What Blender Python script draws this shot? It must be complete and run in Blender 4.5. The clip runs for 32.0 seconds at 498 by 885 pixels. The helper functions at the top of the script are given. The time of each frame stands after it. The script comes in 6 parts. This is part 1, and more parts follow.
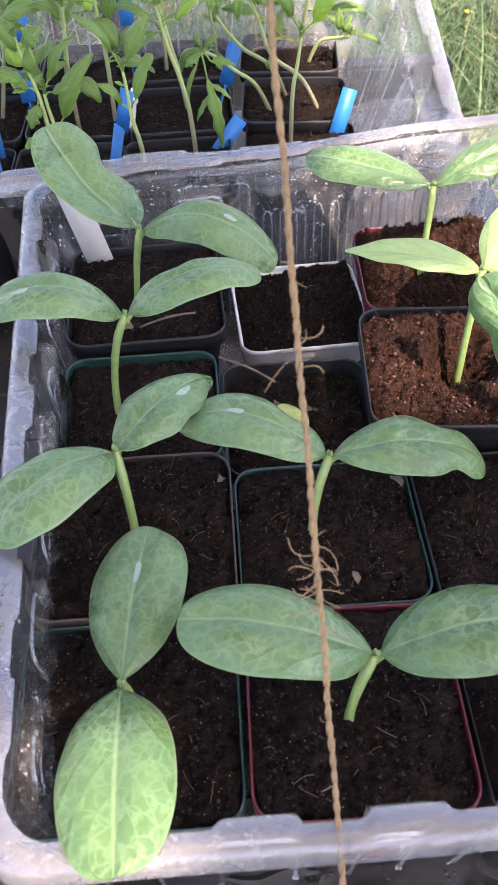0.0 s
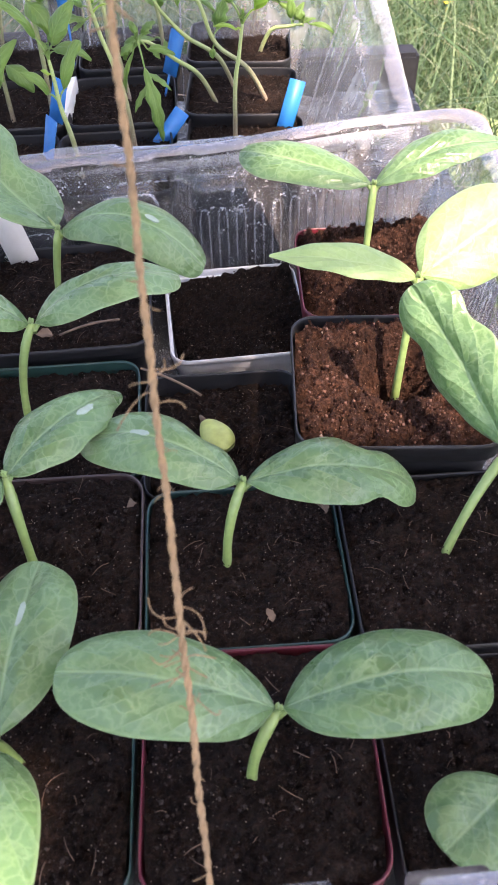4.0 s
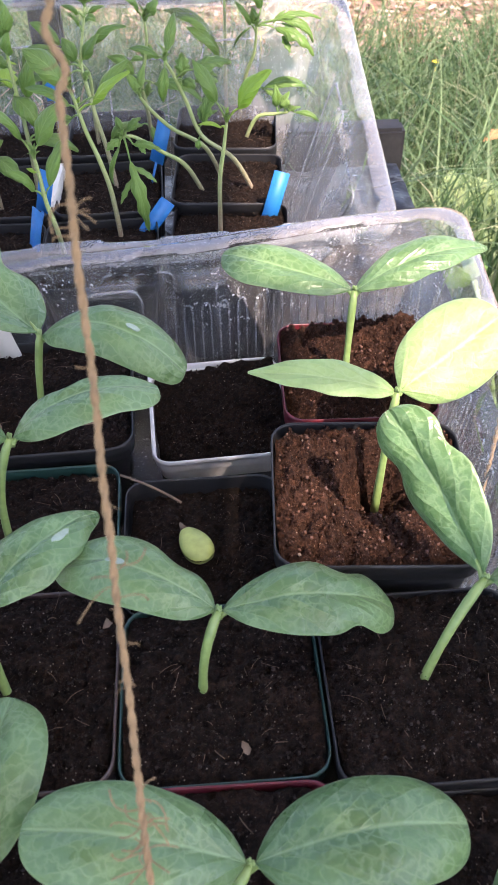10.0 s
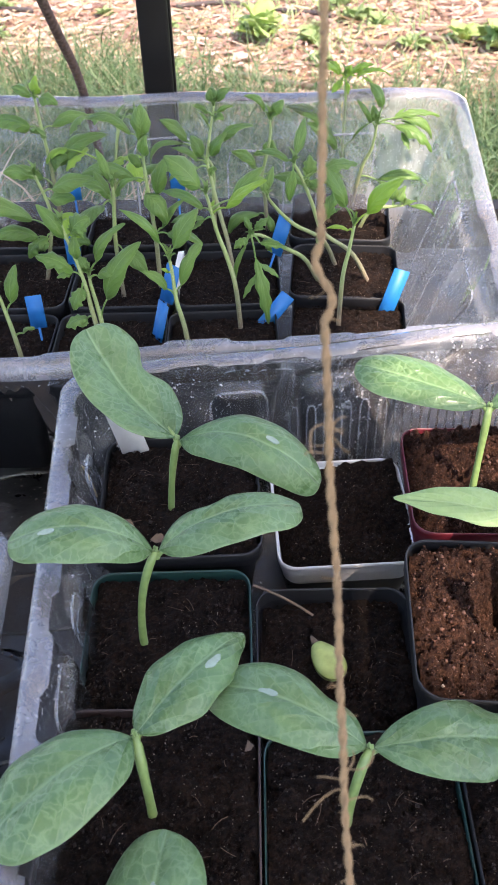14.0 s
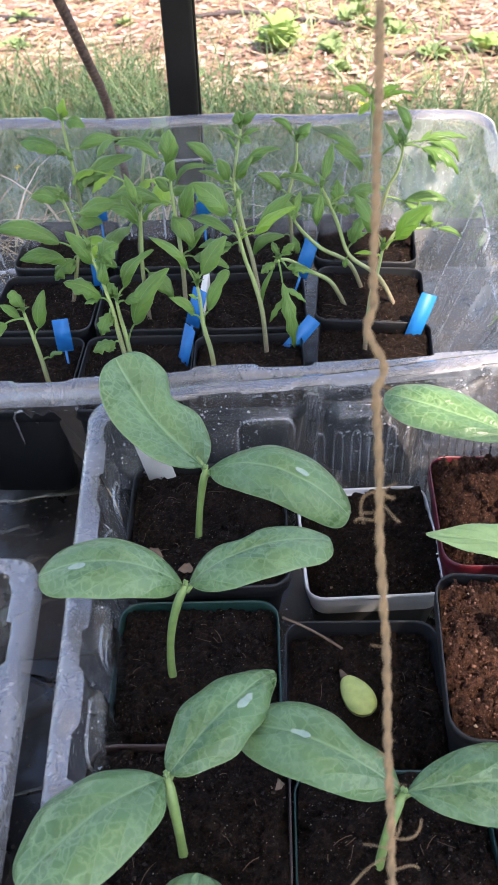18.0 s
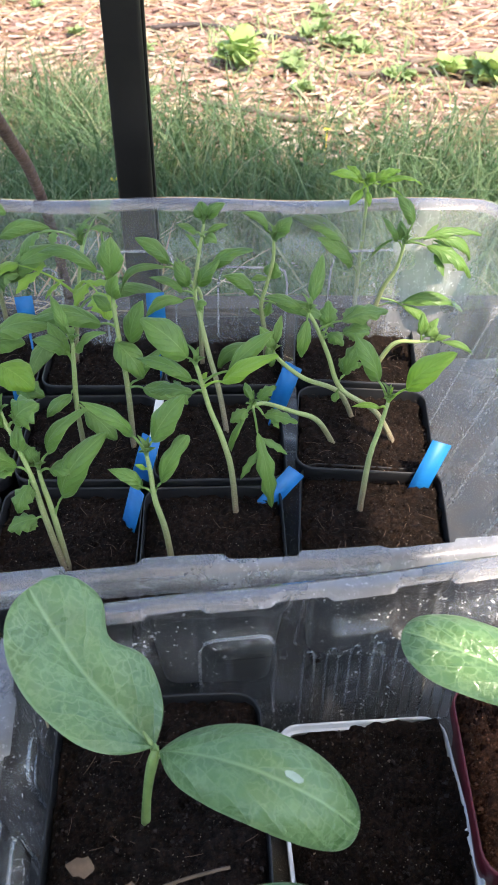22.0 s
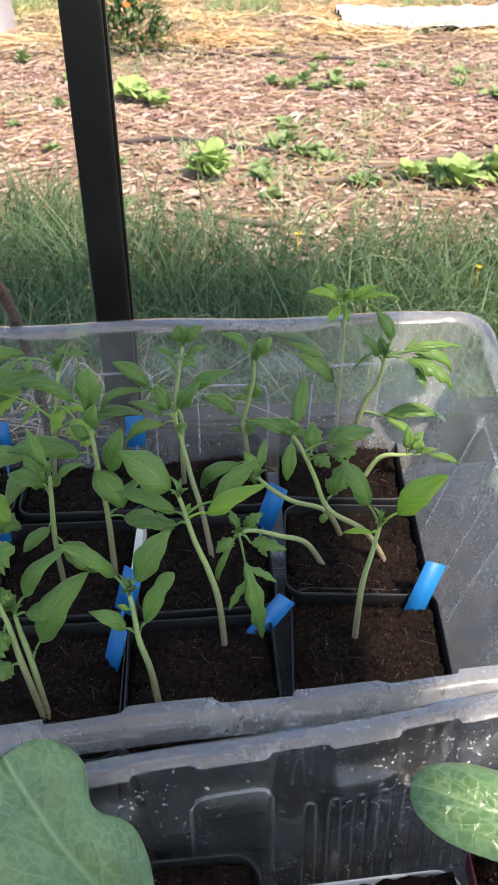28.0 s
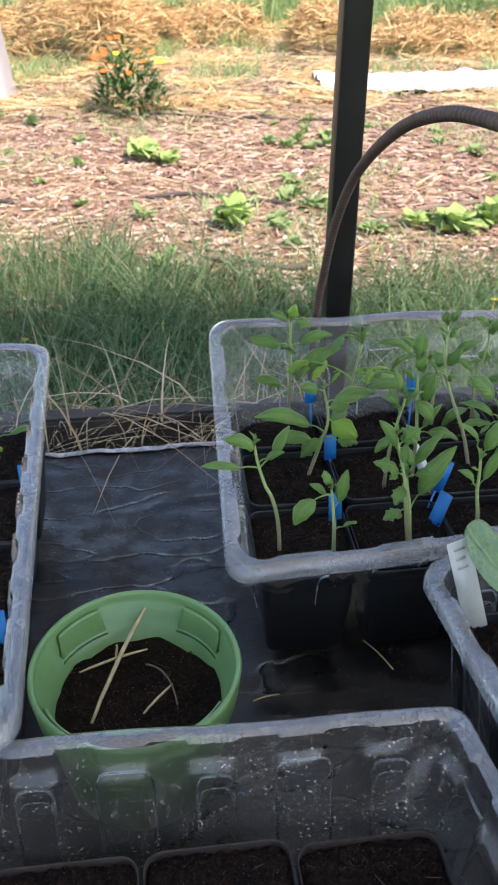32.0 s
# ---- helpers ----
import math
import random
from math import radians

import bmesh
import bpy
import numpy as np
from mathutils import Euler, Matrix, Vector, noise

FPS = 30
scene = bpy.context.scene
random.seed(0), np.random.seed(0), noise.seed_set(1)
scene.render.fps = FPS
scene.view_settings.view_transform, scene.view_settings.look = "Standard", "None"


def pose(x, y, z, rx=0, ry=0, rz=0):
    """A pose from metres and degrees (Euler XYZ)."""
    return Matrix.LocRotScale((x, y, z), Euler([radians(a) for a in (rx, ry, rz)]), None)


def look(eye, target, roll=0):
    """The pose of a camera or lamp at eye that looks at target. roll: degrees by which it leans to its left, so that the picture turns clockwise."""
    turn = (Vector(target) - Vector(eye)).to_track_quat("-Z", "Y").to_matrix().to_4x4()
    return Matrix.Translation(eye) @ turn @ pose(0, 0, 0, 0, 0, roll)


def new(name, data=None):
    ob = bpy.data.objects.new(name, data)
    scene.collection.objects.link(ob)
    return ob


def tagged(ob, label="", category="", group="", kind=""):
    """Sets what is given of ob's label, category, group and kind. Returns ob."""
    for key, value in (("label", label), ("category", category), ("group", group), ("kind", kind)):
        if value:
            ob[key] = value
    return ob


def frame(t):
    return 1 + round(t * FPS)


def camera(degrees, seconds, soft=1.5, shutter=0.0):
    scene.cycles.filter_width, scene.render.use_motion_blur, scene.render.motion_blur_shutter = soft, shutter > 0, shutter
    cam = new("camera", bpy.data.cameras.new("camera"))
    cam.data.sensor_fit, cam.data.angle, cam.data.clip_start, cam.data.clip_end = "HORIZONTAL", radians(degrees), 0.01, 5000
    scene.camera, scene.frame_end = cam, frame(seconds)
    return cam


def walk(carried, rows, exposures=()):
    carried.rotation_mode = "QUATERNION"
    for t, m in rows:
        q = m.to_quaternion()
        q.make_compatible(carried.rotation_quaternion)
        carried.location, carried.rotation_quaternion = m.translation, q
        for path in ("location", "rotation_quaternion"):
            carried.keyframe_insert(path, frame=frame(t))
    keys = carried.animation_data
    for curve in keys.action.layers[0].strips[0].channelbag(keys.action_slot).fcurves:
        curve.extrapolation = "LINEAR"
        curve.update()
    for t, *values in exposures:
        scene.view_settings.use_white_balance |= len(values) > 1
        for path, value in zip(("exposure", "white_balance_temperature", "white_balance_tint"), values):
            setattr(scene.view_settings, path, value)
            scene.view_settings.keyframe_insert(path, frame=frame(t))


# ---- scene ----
cam = camera(33.5, 32.0)
cam.data.dof.use_dof, cam.data.dof.focus_distance, cam.data.dof.aperture_fstop = True, 0.46, 42.0
PATH = [
    (0, (-0.0156, 0.0425, 0.3889), (0.0333, 1.4010, -1.0782), -2.17),
    (0.5, (-0.0208, 0.0554, 0.3890), (-0.0231, 1.4250, -1.0684), -2.71),
    (1, (-0.0148, 0.0666, 0.3892), (-0.0460, 1.4349, -1.0691), -3.24),
    (1.5, (-0.0170, 0.0745, 0.3869), (-0.0576, 1.4370, -1.0767), -3.21),
    (2, (-0.0037, 0.0762, 0.3843), (-0.0068, 1.4397, -1.0788), -2.44),
    (2.5, (0.0250, 0.0762, 0.3820), (0.0914, 1.4448, -1.0749), -1.69),
    (4.5, (0.0176, 0.0696, 0.3659), (0.0998, 1.3907, -1.1334), -0.80),
    (5, (0.0324, 0.0729, 0.3576), (0.1492, 1.3724, -1.1582), -0.26),
    (5.5, (0.0448, 0.0791, 0.3590), (0.1924, 1.3789, -1.1539), 0.23),
    (6, (0.0313, 0.0890, 0.3689), (0.1372, 1.4114, -1.1278), -0.83),
    (6.5, (0.0060, 0.1075, 0.3760), (0.0388, 1.4577, -1.0991), -2.18),
    (7, (-0.0044, 0.1125, 0.3741), (-0.0156, 1.4686, -1.0959), -2.40),
    (7.5, (-0.0106, 0.1113, 0.3730), (-0.0424, 1.4650, -1.0989), -2.29),
    (8, (-0.0120, 0.1064, 0.3740), (-0.0328, 1.4569, -1.1011), -1.57),
    (8.5, (-0.0063, 0.1017, 0.3739), (0.0069, 1.4472, -1.1058), -0.61),
    (9, (0.0128, 0.0981, 0.3751), (0.0680, 1.4523, -1.0956), -0.22),
    (9.5, (0.0272, 0.0981, 0.3843), (0.1229, 1.4735, -1.0646), 0.07),
    (10, (0.0283, 0.0978, 0.3985), (0.1213, 1.5004, -1.0241), -0.61),
    (10.5, (0.0163, 0.0930, 0.4004), (0.0756, 1.4955, -1.0241), -0.88),
    (11, (0.0059, 0.0894, 0.4037), (0.0313, 1.5015, -1.0124), -1.20),
    (11.5, (0.0029, 0.0943, 0.4094), (-0.0020, 1.5188, -0.9945), -1.83),
    (12, (-0.0012, 0.1033, 0.4139), (-0.0216, 1.5353, -0.9822), -1.99),
    (12.5, (-0.0081, 0.1103, 0.4206), (-0.0356, 1.5558, -0.9613), -2.08),
    (13, (-0.0068, 0.1160, 0.4251), (-0.0340, 1.5710, -0.9468), -2.00),
    (13.5, (-0.0077, 0.1223, 0.4269), (-0.0319, 1.5830, -0.9391), -1.84),
    (14, (-0.0135, 0.1235, 0.4305), (-0.0400, 1.5907, -0.9284), -1.67),
    (14.5, (-0.0105, 0.1230, 0.4304), (-0.0382, 1.5631, -0.9572), -3.34),
    (15, (-0.0124, 0.1220, 0.4269), (-0.0817, 1.5095, -1.0119), -6.01),
    (15.5, (-0.0162, 0.1187, 0.4290), (-0.0973, 1.5322, -0.9835), -5.68),
    (17.5, (-0.0224, 0.1252, 0.4331), (-0.0804, 1.5912, -0.9261), -2.18),
    (18, (-0.0210, 0.1337, 0.4397), (-0.0826, 1.6086, -0.9097), -2.25),
    (18.5, (-0.0215, 0.1441, 0.4487), (-0.0893, 1.6259, -0.8927), -2.48),
    (19, (-0.0175, 0.1552, 0.4511), (-0.0816, 1.6375, -0.8900), -2.56),
    (19.5, (-0.0177, 0.1630, 0.4543), (-0.0743, 1.6512, -0.8806), -2.18),
    (20, (-0.0175, 0.1699, 0.4560), (-0.0679, 1.6629, -0.8738), -1.69),
    (20.5, (-0.0196, 0.1813, 0.4526), (-0.0619, 1.6746, -0.8772), -1.23),
    (21, (-0.0213, 0.2017, 0.4499), (-0.0606, 1.6910, -0.8844), -0.93),
    (21.5, (-0.0224, 0.2449, 0.4430), (-0.0351, 1.7282, -0.8985), -0.25),
    (22, (-0.0293, 0.2969, 0.4295), (0.0182, 1.7757, -0.9162), 0.90),
    (22.5, (-0.0421, 0.3255, 0.4215), (0.0358, 1.8152, -0.9107), 1.70),
    (23, (-0.0594, 0.3445, 0.4182), (0.0055, 1.8400, -0.9083), 1.00),
    (23.5, (-0.0632, 0.3802, 0.4066), (-0.0175, 1.8570, -0.9413), -1.09),
    (24, (-0.0671, 0.4206, 0.3878), (0.0384, 1.8920, -0.9627), -0.70),
    (24.5, (-0.0466, 0.4370, 0.3619), (0.1596, 1.9079, -0.9775), 0.28),
    (25, (-0.0360, 0.4376, 0.3626), (0.1741, 1.9342, -0.9474), -0.17),
    (25.5, (-0.0362, 0.4390, 0.3676), (0.1357, 1.9556, -0.9248), -0.53),
    (27.5, (-0.0340, 0.3675, 0.4007), (0.1050, 1.9447, -0.8213), 0.02),
    (28, (-0.0307, 0.3205, 0.4335), (0.0678, 1.9370, -0.7400), -0.09),
    (28.5, (-0.0403, 0.2901, 0.4564), (0.0247, 1.9203, -0.7005), 0.26),
    (29, (-0.0469, 0.2499, 0.4718), (0.0245, 1.8819, -0.6820), 0.89),
    (29.5, (-0.0568, 0.2175, 0.4798), (0.0191, 1.8502, -0.6728), 1.10),
    (30, (-0.0900, 0.1860, 0.4921), (-0.0496, 1.8352, -0.6386), 1.07),
    (30.5, (-0.1458, 0.1573, 0.4958), (-0.1178, 1.8327, -0.5961), 0.60),
    (31, (-0.2181, 0.1290, 0.4991), (-0.1200, 1.8187, -0.5665), 1.04),
    (31.5, (-0.2850, 0.1052, 0.5014), (-0.1156, 1.7952, -0.5546), 1.05),
    (32, (-0.3021, 0.0954, 0.5037), (-0.0912, 1.7681, -0.5722), 0.35),
]
walk(cam, [(t, look(eye, target, roll)) for t, eye, target, roll in PATH],
     [(0, 2.33, 7550, 31), (6, 2.46, 7550, 33), (8, 2.48, 7550, 31), (9, 2.54, 7450, 32), (10, 2.18, 7300, 29), (14, 2.15, 7200, 25), (18, 2.1, 7100, 22), (19, 2.0, 7100, 20), (21, 1.95, 7100, 16), (24, 2.14, 7150, 16), (25.5, 1.99, 7150, 15), (28, 1.50, 7150, 16), (30, 1.52, 6900, 13), (32, 1.58, 7100, 15)])

# ---- light ----
SUN = Vector((0.42, -0.50, 0.95)).normalized()
world = bpy.data.worlds.new("sky")
scene.world = world
world.use_nodes = True
wn = world.node_tree
sky = wn.nodes.new("ShaderNodeTexSky")
sky.sky_type, sky.sun_disc = "NISHITA", False
sky.sun_elevation = math.asin(SUN.z)
sky.sun_rotation = math.atan2(SUN.x, SUN.y)
wn.links.new(sky.outputs[0], wn.nodes["Background"].inputs[0])
wn.nodes["Background"].inputs[1].default_value = 0.15
lamp = bpy.data.lights.new("sun", "SUN")
lamp.energy, lamp.angle, lamp.color = 2.55, radians(0.6), (1.0, 0.93, 0.82)
sun = new("sun", lamp)
sun.matrix_world = look(SUN * 20, (0, 0, 0))

# ---- material helpers ----


class Nodes:
    def __init__(self, name):
        self.mat = bpy.data.materials.new(name)
        self.mat.use_nodes = True
        self.t = self.mat.node_tree
        self.t.nodes.clear()

    def add(self, kind, **values):
        n = self.t.nodes.new("ShaderNode" + kind)
        for key, v in values.items():
            k = key.replace("_", " ")
            if k in n.inputs:
                self.put(n.inputs[k], v)
        return n

    def put(self, socket, v):
        if isinstance(v, bpy.types.NodeSocket):
            self.t.links.new(v, socket)
        elif isinstance(v, tuple) and len(v) == 3 and socket.type == "RGBA":
            socket.default_value = (*v, 1)
        else:
            socket.default_value = v

    def math(self, op, a, b=0.0, c=0.0):
        n = self.t.nodes.new("ShaderNodeMath")
        n.operation = op
        for i, v in enumerate((a, b, c)):
            self.put(n.inputs[i], v)
        return n.outputs[0]

    def coords(self, which="Object", scale=(1, 1, 1)):
        tc = self.t.nodes.new("ShaderNodeTexCoord")
        mp = self.t.nodes.new("ShaderNodeMapping")
        mp.inputs["Scale"].default_value = scale
        self.t.links.new(tc.outputs[which], mp.inputs[0])
        return mp.outputs[0]

    def noise(self, vec, scale, detail=4.0, rough=0.6):
        n = self.add("TexNoise", Vector=vec, Scale=scale, Detail=detail, Roughness=rough)
        return n.outputs["Fac"]

    def ramp(self, fac, *stops):
        n = self.t.nodes.new("ShaderNodeValToRGB")
        self.put(n.inputs[0], fac)
        e = n.color_ramp.elements
        while len(e) < len(stops):
            e.new(0.5)
        for el, (p, c) in zip(e, stops):
            el.position, el.color = p, (*c, 1) if isinstance(c, tuple) else (c, c, c, 1)
        return n.outputs[0]

    def mix(self, fac, a, b):
        n = self.t.nodes.new("ShaderNodeMix")
        n.data_type = "RGBA"
        self.put(n.inputs[0], fac)
        self.put(n.inputs[6], a)
        self.put(n.inputs[7], b)
        return n.outputs[2]

    def bump(self, height, strength=0.3, distance=0.001):
        return self.add("Bump", Height=height, Strength=strength, Distance=distance).outputs[0]

    def shader_mix(self, fac, a, b):
        n = self.t.nodes.new("ShaderNodeMixShader")
        self.put(n.inputs[0], fac)
        self.t.links.new(a, n.inputs[1])
        self.t.links.new(b, n.inputs[2])
        return n.outputs[0]

    def principled(self, color, rough=0.6, normal=None, **more):
        n = self.t.nodes.new("ShaderNodeBsdfPrincipled")
        self.put(n.inputs["Base Color"], color)
        self.put(n.inputs["Roughness"], rough)
        if normal is not None:
            self.put(n.inputs["Normal"], normal)
        for key, v in more.items():
            self.put(n.inputs[key.replace("_", " ")], v)
        return n.outputs[0]

    def done(self, shader):
        out = self.t.nodes.new("ShaderNodeOutputMaterial")
        self.t.links.new(shader, out.inputs[0])
        return self.mat


def plain(name, color, rough=0.5, grain=60.0, vary=0.25, bump=0.2, metallic=0.0, spec=0.5):
    """A surface with two scales of variation."""
    m = Nodes(name)
    v = m.coords()
    n1, n2 = m.noise(v, grain), m.noise(v, grain * 0.12)
    f = m.math("ADD", m.math("MULTIPLY", n1, 0.5), m.math("MULTIPLY", n2, 0.5))
    lo = tuple(c * (1 - vary) for c in color)
    hi = tuple(min(1, c * (1 + vary)) for c in color)
    col = m.ramp(f, (0.3, lo), (0.7, hi))
    r = m.ramp(n2, (0.3, max(0.0, rough - 0.1)), (0.7, min(1.0, rough + 0.1)))
    return m.done(m.principled(col, r, m.bump(n1, bump), Metallic=metallic, Specular_IOR_Level=spec))


def leaf_material(name, base, dark, vein, across=7.0, trans=0.35, rough=0.5, mottle=1.0, cells=0.0052):
    """Leaf with midrib, forked side veins and a raised net of cells between them; UV runs along the leaf, cells are in metres."""
    m = Nodes(name)
    tc = m.t.nodes.new("ShaderNodeTexCoord")
    sep = m.t.nodes.new("ShaderNodeSeparateXYZ")
    m.t.links.new(tc.outputs["UV"], sep.inputs[0])
    u, v = sep.outputs[0], sep.outputs[1]
    av = m.math("ABSOLUTE", m.math("SUBTRACT", v, 0.5))
    ob = m.coords("Object")
    oi = m.t.nodes.new("ShaderNodeObjectInfo")
    wob = m.noise(ob, 70.0, 2.0)
    wv = m.math("ADD", m.math("MULTIPLY", m.math("SUBTRACT", u, m.math("MULTIPLY", av, 0.95)), across), m.math("MULTIPLY", wob, 0.5))
    side = m.math("ABSOLUTE", m.math("SUBTRACT", m.math("FRACT", wv), 0.5))
    side_line = m.ramp(side, (0.0, 1.0), (0.055, 0.0))
    mid = m.ramp(av, (0.006, 1.0), (0.030, 0.0))
    warp = m.add("TexNoise", Vector=ob, Scale=170.0, Detail=3.0)
    net_v = m.t.nodes.new("ShaderNodeVectorMath")
    net_v.operation = "MULTIPLY_ADD"
    m.t.links.new(warp.outputs["Color"], net_v.inputs[0])
    net_v.inputs[1].default_value = (0.0085, 0.0085, 0.0085)
    m.t.links.new(ob, net_v.inputs[2])
    net = m.add("TexVoronoi", Vector=net_v.outputs[0], Scale=1.0 / cells)
    net.feature = "DISTANCE_TO_EDGE"
    net_line = m.ramp(net.outputs["Distance"], (0.0, 1.0), (0.05, 0.70), (0.17, 0.0))
    puff = m.ramp(net.outputs["Distance"], (0.0, 0.0), (0.12, 0.55), (0.40, 1.0))
    edge = m.ramp(av, (0.470, 0.0), (0.496, 0.6))
    fade = m.ramp(m.noise(ob, 45.0, 2.0), (0.35, 0.35), (0.65, 1.0))
    lines = m.math("MAXIMUM", m.math("MAXIMUM", edge, m.math("MULTIPLY", mid, 0.68)), m.math("MULTIPLY", m.math("MAXIMUM", m.math("MULTIPLY", side_line, 0.55), m.math("MULTIPLY", net_line, 0.50 * mottle)), fade))
    big = m.noise(ob, 30.0, 3.0)
    body = m.mix(m.ramp(big, (0.36, 0.0), (0.68, 1.0)), dark, base)
    body = m.mix(m.math("MULTIPLY", oi.outputs["Random"], 0.12), body, vein)
    body = m.mix(m.math("MULTIPLY", m.noise(ob, 900.0, 2.0), 0.10), body, vein)
    col = m.mix(m.math("MULTIPLY", lines, 0.70), body, vein)
    sideq = m.ramp(side, (0.0, 0.0), (0.22, 1.0))
    h = m.math("ADD", m.math("MULTIPLY", puff, 0.20 * mottle), m.math("ADD", m.math("MULTIPLY", sideq, 0.30), m.math("MULTIPLY", big, 0.5)))
    nor = m.bump(m.math("ADD", h, m.math("MULTIPLY", m.noise(ob, 260.0, 3.0), 0.45)), 0.62, 0.0013)
    p = m.principled(col, m.ramp(big, (0.3, rough - 0.05), (0.7, rough + 0.08)), nor, Specular_IOR_Level=0.6 if mottle > 0.6 else 0.5, Sheen_Weight=0.06, Sheen_Roughness=0.4)
    tr = m.add("BsdfTranslucent", Color=m.mix(0.5, col, vein), Normal=nor).outputs[0]
    return m.done(m.shader_mix(trans, p, tr))


def plastic_sheet(name, haze=0.08, tint=(0.95, 0.97, 0.98), stain=0.25, film_color=(0.66, 0.68, 0.71), gloss=0.10, ior=1.55, sun_haze=None):
    """Thin plastic: see-through, glossy at a slant, with scratches, dust, scuffs and a milky bloom."""
    m = Nodes(name)
    v = m.coords()
    streak = m.noise(m.coords("Object", (1, 1, 0.10)), 240.0, 3.0)
    dust = m.noise(v, 420.0, 2.0)
    blot = m.noise(v, 22.0, 4.0)
    scuff = m.noise(v, 70.0, 6.0, 0.75)
    fac = m.math("ADD", m.ramp(streak, (0.52, 0.0), (0.8, 0.45)), m.ramp(dust, (0.62, 0.0), (0.70, 1.0)))
    fac = m.math("ADD", fac, m.ramp(scuff, (0.58, 0.0), (0.72, 0.55)))
    fac = m.math("ADD", m.math("MULTIPLY", m.math("MULTIPLY", fac, m.ramp(blot, (0.4, 0.2), (0.65, 1.0))), stain), m.math("MULTIPLY", m.ramp(blot, (0.3, 0.7), (0.7, 1.3)), haze))
    # whiter film past a given x paints the sun on the right-hand wall
    if sun_haze:
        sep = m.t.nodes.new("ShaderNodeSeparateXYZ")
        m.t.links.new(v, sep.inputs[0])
        fac = m.math("ADD", fac, m.math("MULTIPLY", m.ramp(sep.outputs[0], (sun_haze[0], 0.0), (sun_haze[0] + 0.03, sun_haze[1])), m.ramp(blot, (0.3, 0.7), (0.7, 1.2))))
    clear = m.add("BsdfTransparent", Color=tint).outputs[0]
    film = m.shader_mix(0.45, m.principled(film_color, 0.4), m.add("BsdfTranslucent", Color=film_color).outputs[0])
    a = m.shader_mix(fac, clear, film)
    fr = m.add("Fresnel", IOR=ior)
    gl = m.add("BsdfGlossy", Color=(1, 1, 1), Roughness=gloss, Normal=m.bump(m.math("ADD", m.noise(v, 45.0, 2.0), m.math("MULTIPLY", scuff, 0.4)), 0.35, 0.004)).outputs[0]
    return m.done(m.shader_mix(fr.outputs[0], a, gl))


def soil_material(name, dark, light, bits=(0.5, 0.42, 0.34)):
    m = Nodes(name)
    v = m.coords()
    oi = m.t.nodes.new("ShaderNodeObjectInfo")
    shift = m.t.nodes.new("ShaderNodeVectorMath")
    shift.operation = "ADD"
    m.t.links.new(v, shift.inputs[0])
    m.t.links.new(oi.outputs["Random"], shift.inputs[1])
    v = shift.outputs[0]
    fine, mid, big = m.noise(v, 1100.0, 3.0), m.noise(v, 330.0, 5.0, 0.7), m.noise(v, 40.0, 3.0)
    col = m.ramp(m.math("ADD", m.math("MULTIPLY", mid, 0.7), m.math("MULTIPLY", big, 0.3)), (0.36, dark), (0.52, tuple((a + b) * 0.35 for a, b in zip(dark, light))), (0.68, light))
    sp = m.add("TexVoronoi", Vector=v, Scale=420.0)
    speck = m.ramp(sp.outputs["Distance"], (0.08, 1.0), (0.16, 0.0))
    pick = m.ramp(m.noise(v, 150.0, 1.0), (0.50, 0.0), (0.54, 1.0))
    col = m.mix(m.math("MULTIPLY", m.math("MULTIPLY", speck, pick), 0.8), col, bits)
    h = m.math("ADD", m.math("MULTIPLY", mid, 1.0), m.math("MULTIPLY", fine, 0.4))
    return m.done(m.principled(col, 0.85, m.bump(h, 1.0, 0.010), Specular_IOR_Level=0.15))


M_SOIL = soil_material("potting_soil", (0.0085, 0.0055, 0.0040), (0.064, 0.036, 0.023))
M_SOIL_DRY = soil_material("dry_peat_soil", (0.016, 0.0075, 0.0048), (0.165, 0.074, 0.044), (0.34, 0.20, 0.13))
M_SQ = leaf_material("squash_leaf", (0.090, 0.204, 0.068), (0.046, 0.124, 0.038), (0.33, 0.50, 0.25), across=5.0, rough=0.29, trans=0.26)
# paler copy of the squash leaf for one seedling in sun; also colours buds
M_SQ_PALE = leaf_material("sunlit_and_bud_squash_leaf", (0.33, 0.50, 0.19), (0.24, 0.40, 0.13), (0.50, 0.64, 0.34), across=4.6)
M_SPROUT = plain("folded_seed_leaf", (0.36, 0.44, 0.13), 0.45, 160.0, 0.35)
M_BROAD = leaf_material("broad_garden_leaf", (0.13, 0.27, 0.055), (0.08, 0.19, 0.035), (0.26, 0.40, 0.12), across=5.0)
M_SCAR = plain("papery_scar", (0.25, 0.34, 0.26), 0.5, 300.0, 0.2)
M_SQ_STEM = plain("squash_stem", (0.175, 0.275, 0.088), 0.42, 300.0, 0.25)
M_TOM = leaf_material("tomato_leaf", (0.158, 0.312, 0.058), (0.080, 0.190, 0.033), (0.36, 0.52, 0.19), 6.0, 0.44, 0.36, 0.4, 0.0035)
# lighter, yellower copy of the tomato leaf: sun put into the colour, young tips too
M_TOM_BRIGHT = leaf_material("young_and_sunlit_tomato_leaf", (0.30, 0.50, 0.06), (0.20, 0.40, 0.04), (0.42, 0.60, 0.14), 6.0, 0.45, 0.42, 0.4, 0.0035)


